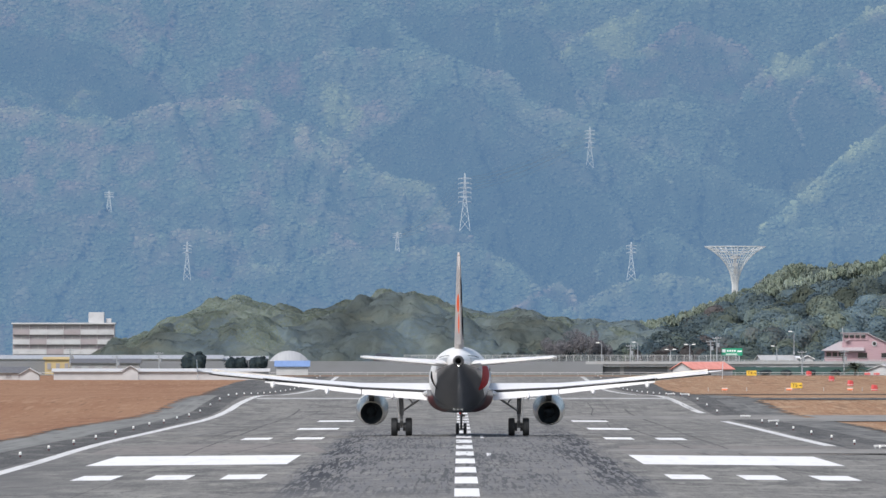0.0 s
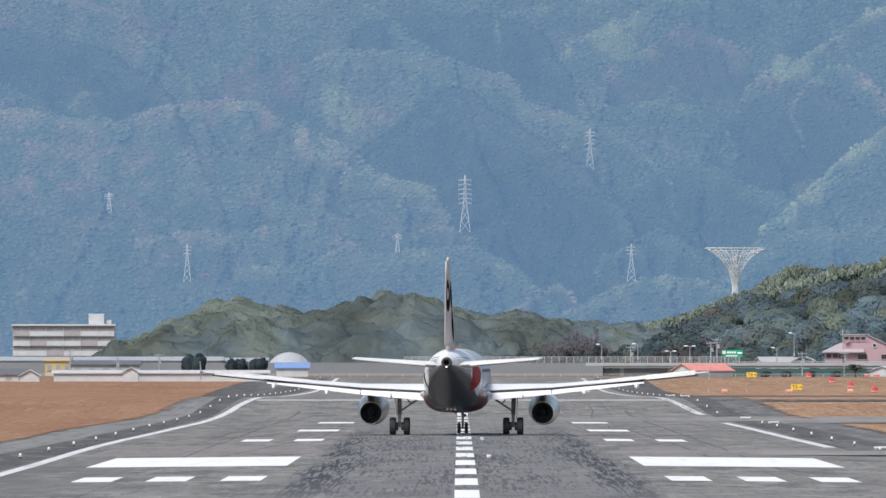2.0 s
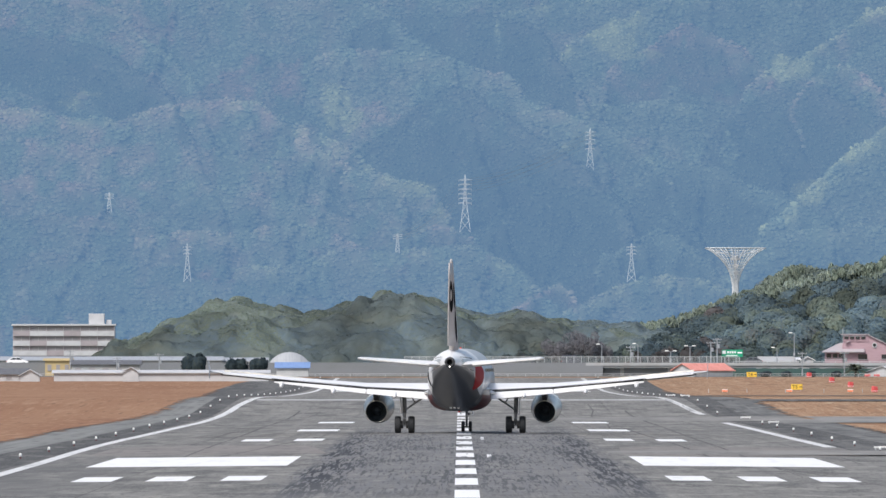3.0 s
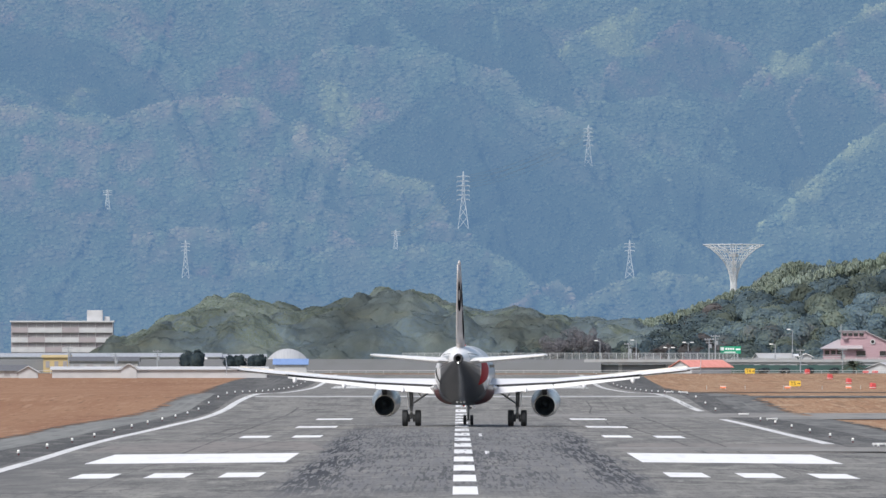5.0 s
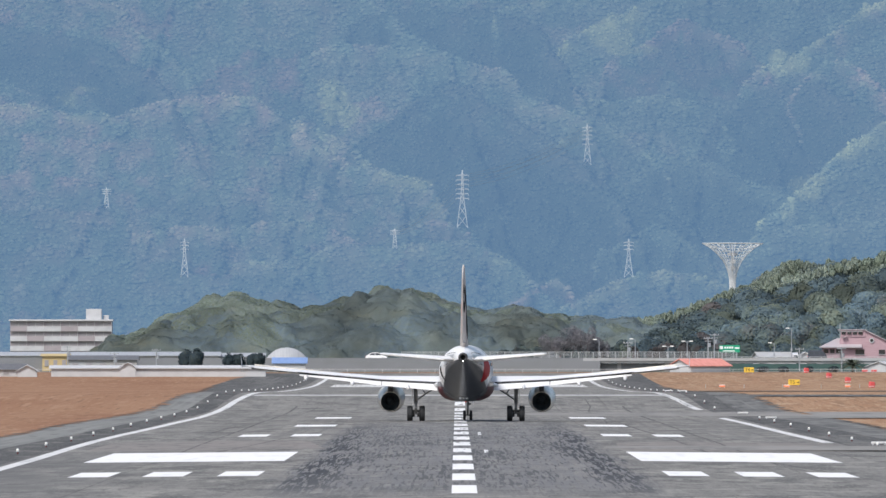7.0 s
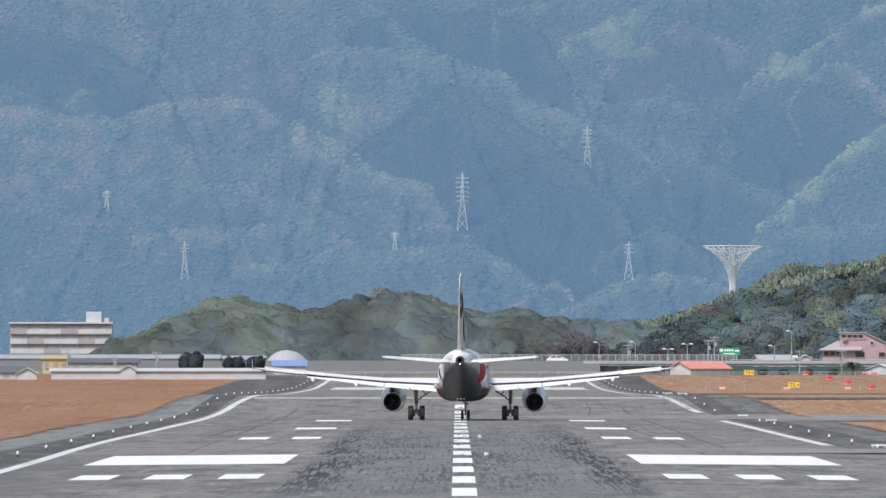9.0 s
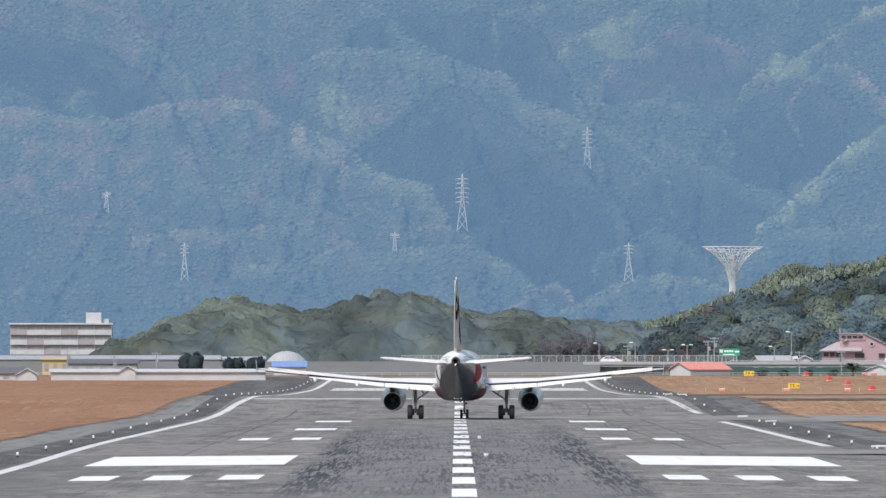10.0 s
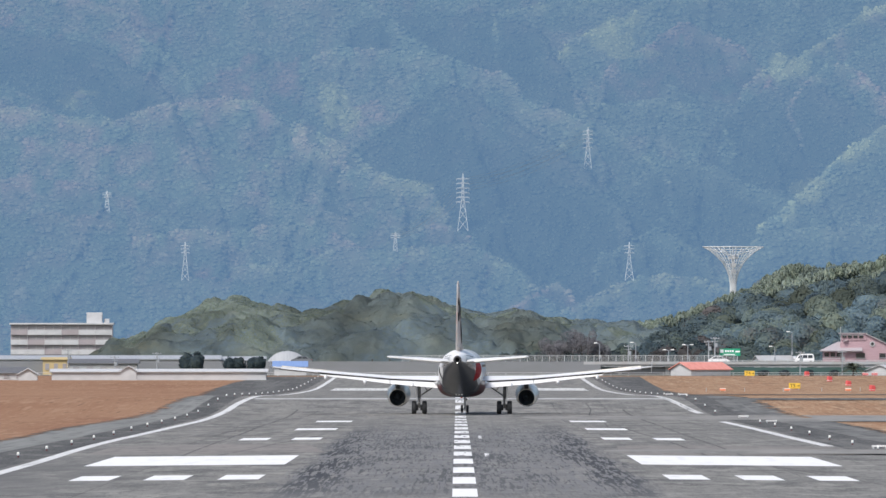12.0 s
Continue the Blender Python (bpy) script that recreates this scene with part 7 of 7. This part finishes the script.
def build_car(x, y, z, paint, label, van=False, rz=0, group="parked vehicles"):
    """A small car or a boxy van, nose towards +x."""
    top = thing("van" if van else "car", label, "van" if van else "car", pose(x, y, z, 0, 0, rz), group)
    if van:
        prof = [(-2.0, 0.30), (-2.05, 1.0), (-1.9, 1.78), (-1.6, 1.88), (0.9, 1.86), (1.25, 1.70), (1.75, 1.05), (2.0, 0.92), (2.05, 0.35)]
        glass = [((-1.75, 1.10), (-1.68, 1.66), (-0.75, 1.68), (-0.75, 1.10)), ((-0.62, 1.10), (-0.62, 1.68), (0.35, 1.68), (0.35, 1.10)), ((0.48, 1.10), (0.48, 1.66), (1.0, 1.62), (1.45, 1.10))]
        screen = ((1.33, 1.68), (1.76, 1.10))
    else:
        prof = [(-2.1, 0.30), (-2.18, 0.62), (-2.1, 0.92), (-1.75, 1.0), (-1.1, 1.40), (-0.6, 1.48), (0.4, 1.46), (1.25, 0.98), (1.9, 0.84), (2.15, 0.62), (2.17, 0.35)]
        glass = [((-1.45, 1.02), (-1.0, 1.35), (-0.30, 1.40), (-0.30, 1.02)), ((-0.2, 1.02), (-0.2, 1.40), (0.38, 1.38), (1.0, 1.02))]
        screen = ((0.55, 1.42), (1.22, 1.03))
    k_len = 0.84 if van else 0.88            # light van 3.4 m, small car 3.8 m
    prof = [(u * k_len, v) for u, v in prof]
    glass = [[(u * k_len, v) for u, v in pane] for pane in glass]
    screen = [(u * k_len, v) for u, v in screen]
    ring = [[Vector((u, s * (0.84 - 0.14 * max(0, v - 0.95)), v)) for u, v in prof] for s in (-1, 1)]
    body = loft([ring[0], ring[1]], cap0=True, cap1=True)
    bmesh.ops.bevel(body, geom=list(body.edges), offset=0.05, segments=1, affect="EDGES", profile=0.5)
    part("body", body, paint, top)
    for s in (-1, 1):
        for pane in glass:
            part("side_window", loft([[Vector((u, s * (d - 0.14 * (v - 0.95)), v)) for u, v in pane] for d in (0.80, 0.852)], cap0=True, cap1=True), M_WINDOW, top)
        part("headlamp", box(((2.12 if not van else 2.0) * k_len, s * 0.58, 0.70), (0.12, 0.30, 0.16), None, 0.03), M_LENS, top, "clear headlamp")
        part("tail_lamp", box(((-2.15 if not van else -2.04) * k_len, s * 0.64, 0.78), (0.08, 0.22, 0.20), None, 0.02), M_MARKER, top, "red tail lamp")
        for u in (-1.32 * k_len, 1.32 * k_len):
            w = part("wheel", loft([[Vector((u + r * math.cos(k * math.pi / 8), s * (0.74 + dy), 0.31 + r * math.sin(k * math.pi / 8))) for k in range(16)] for r, dy in ((0.20, -0.1), (0.31, -0.1), (0.31, 0.1), (0.20, 0.1))], cap0=True, cap1=True), M_TYRE, top)
            part("rim", loft([[Vector((u + r * math.cos(k * math.pi / 8), s * (0.74 + dy), 0.31 + r * math.sin(k * math.pi / 8))) for k in range(16)] for r, dy in ((0.20, 0.08), (0.19, 0.105), (0.05, 0.09))], cap1=True), M_GALV, w, "grey wheel rim")
    part("windscreen", loft([[Vector((u + d, s * 0.66, v + d)) for (u, v), d in ((screen[0], 0.0), (screen[1], 0.0), (screen[1], 0.03), (screen[0], 0.03))] for s in (-1, 1)], cap0=True, cap1=True), M_WINDOW, top)
    return top


DECK_Z = 3.33
TRAFFIC = "vehicles driving on the raised road"
grey_car = build_car(77.7, 2395, DECK_Z, M_CARGREY, "grey car driving on the raised road", False, 180, TRAFFIC)
dark_van = build_car(-13.5, 2399.4, DECK_Z, M_CARDARK, "dark blue van driving on the raised road", True, 0, TRAFFIC)
white_car = build_car(-126.0, 2399.4, DECK_Z, M_CARWHITE, "white saloon car driving on the raised road", False, 0, TRAFFIC)
white_van = build_car(157.0, 2395, DECK_Z, M_CARWHITE, "white van driving on the raised road", True, 180, TRAFFIC)
build_shed("grey_house", "low grey roofed house beyond the road", 56.0, 2414, 6.0, 6, 2.4, 3.3, M_WHITEWALL, M_CONC, 10, True, 3)
build_shed("white_store", "small flat white storehouse beyond the road", 58.9, 2422, 2.7, 4, 2.9, 3.15, M_WHITEWALL, M_CARWHITE, 0, True, 0)
build_shed("white_store", "small white gabled storehouse beyond the road", 61.8, 2420, 2.0, 4, 2.7, 3.3, M_WHITEWALL, M_CARWHITE, 0, False, 0)
for x in (69.6, 71.2):
    build_marker_board(x, 2323, 1.0, 0.5, M_MARKER, "low red and white barrier beside the palm", "road_barrier")



# ---- what moves ----
def motions():
    # seconds, metres across, metres along, heading
    rows = [(0.0, -0.23, 878.9, -0.32), (0.5, -0.30, 884.7, -0.80), (1.0, -0.39, 891.4, -1.07), (1.5, -0.47, 898.9, -1.60), (2.0, -0.48, 907.3, -1.88),
            (2.5, -0.40, 916.4, -2.04), (3.0, -0.24, 926.3, -2.03), (4.0, 0.02, 948.5, -1.70), (5.0, 0.20, 973.2, -1.29), (5.5, 0.27, 986.6, -1.13), (6.0, 0.34, 1000.7, -0.96),
            (6.5, 0.41, 1015.3, -0.75), (7.0, 0.41, 1030.6, -0.66), (8.0, 0.35, 1062.8, -0.62), (9.0, 0.24, 1096.9, -0.79), (9.5, 0.14, 1114.7, -1.07), (10.0, 0.07, 1132.9, -1.29),
            (10.5, 0.06, 1151.6, -1.42), (11.0, 0.06, 1170.7, -1.36), (11.5, 0.10, 1190.1, -1.24), (12.0, 0.12, 1209.9, -1.16)]

    turns = [(0.0, 4.0), (0.5, 3.0), (1.0, -1.0), (1.5, -4.0), (2.0, -7.5), (3.0, -8.0), (4.0, -7.8), (5.0, -7.0), (5.5, -5.5), (6.0, -3.5), (6.5, -1.5), (7.0, -3.0),
             (8.0, -3.5), (9.0, -4.0), (10.0, -6.5), (10.5, -5.5), (11.0, -4.5), (12.0, -2.5)]
    walk(rudder, [(t, RUDDER_HINGE @ pose(0, 0, 0, 0, 0, a)) for t, a in turns])
    walk(airliner, [(t, pose(x, y, ground_z(y) + camber(3.8, y) + 0.06, 0, 0, h)) for t, x, y, h in rows])

    # the traffic: vehicle, lane, place at the start, metres a second
    for vehicle, lane, x0, speed, turn in ((grey_car, 2395, 77.7, -8.8, 180), (dark_van, 2399.4, -13.5, 11.0, 0), (white_van, 2395, 157.0, -8.0, 180)):
        walk(vehicle, [(t, pose(x0 + speed * t, lane, DECK_Z, 0, 0, turn)) for t in range(13)])
    # the white car slows from 16 to 9.5 metres a second
    walk(white_car, [(t, pose(17.5 + (16.0 if t < 9 else 9.5) * (t - 9), 2399.4, DECK_Z)) for t in range(13)])


motions()
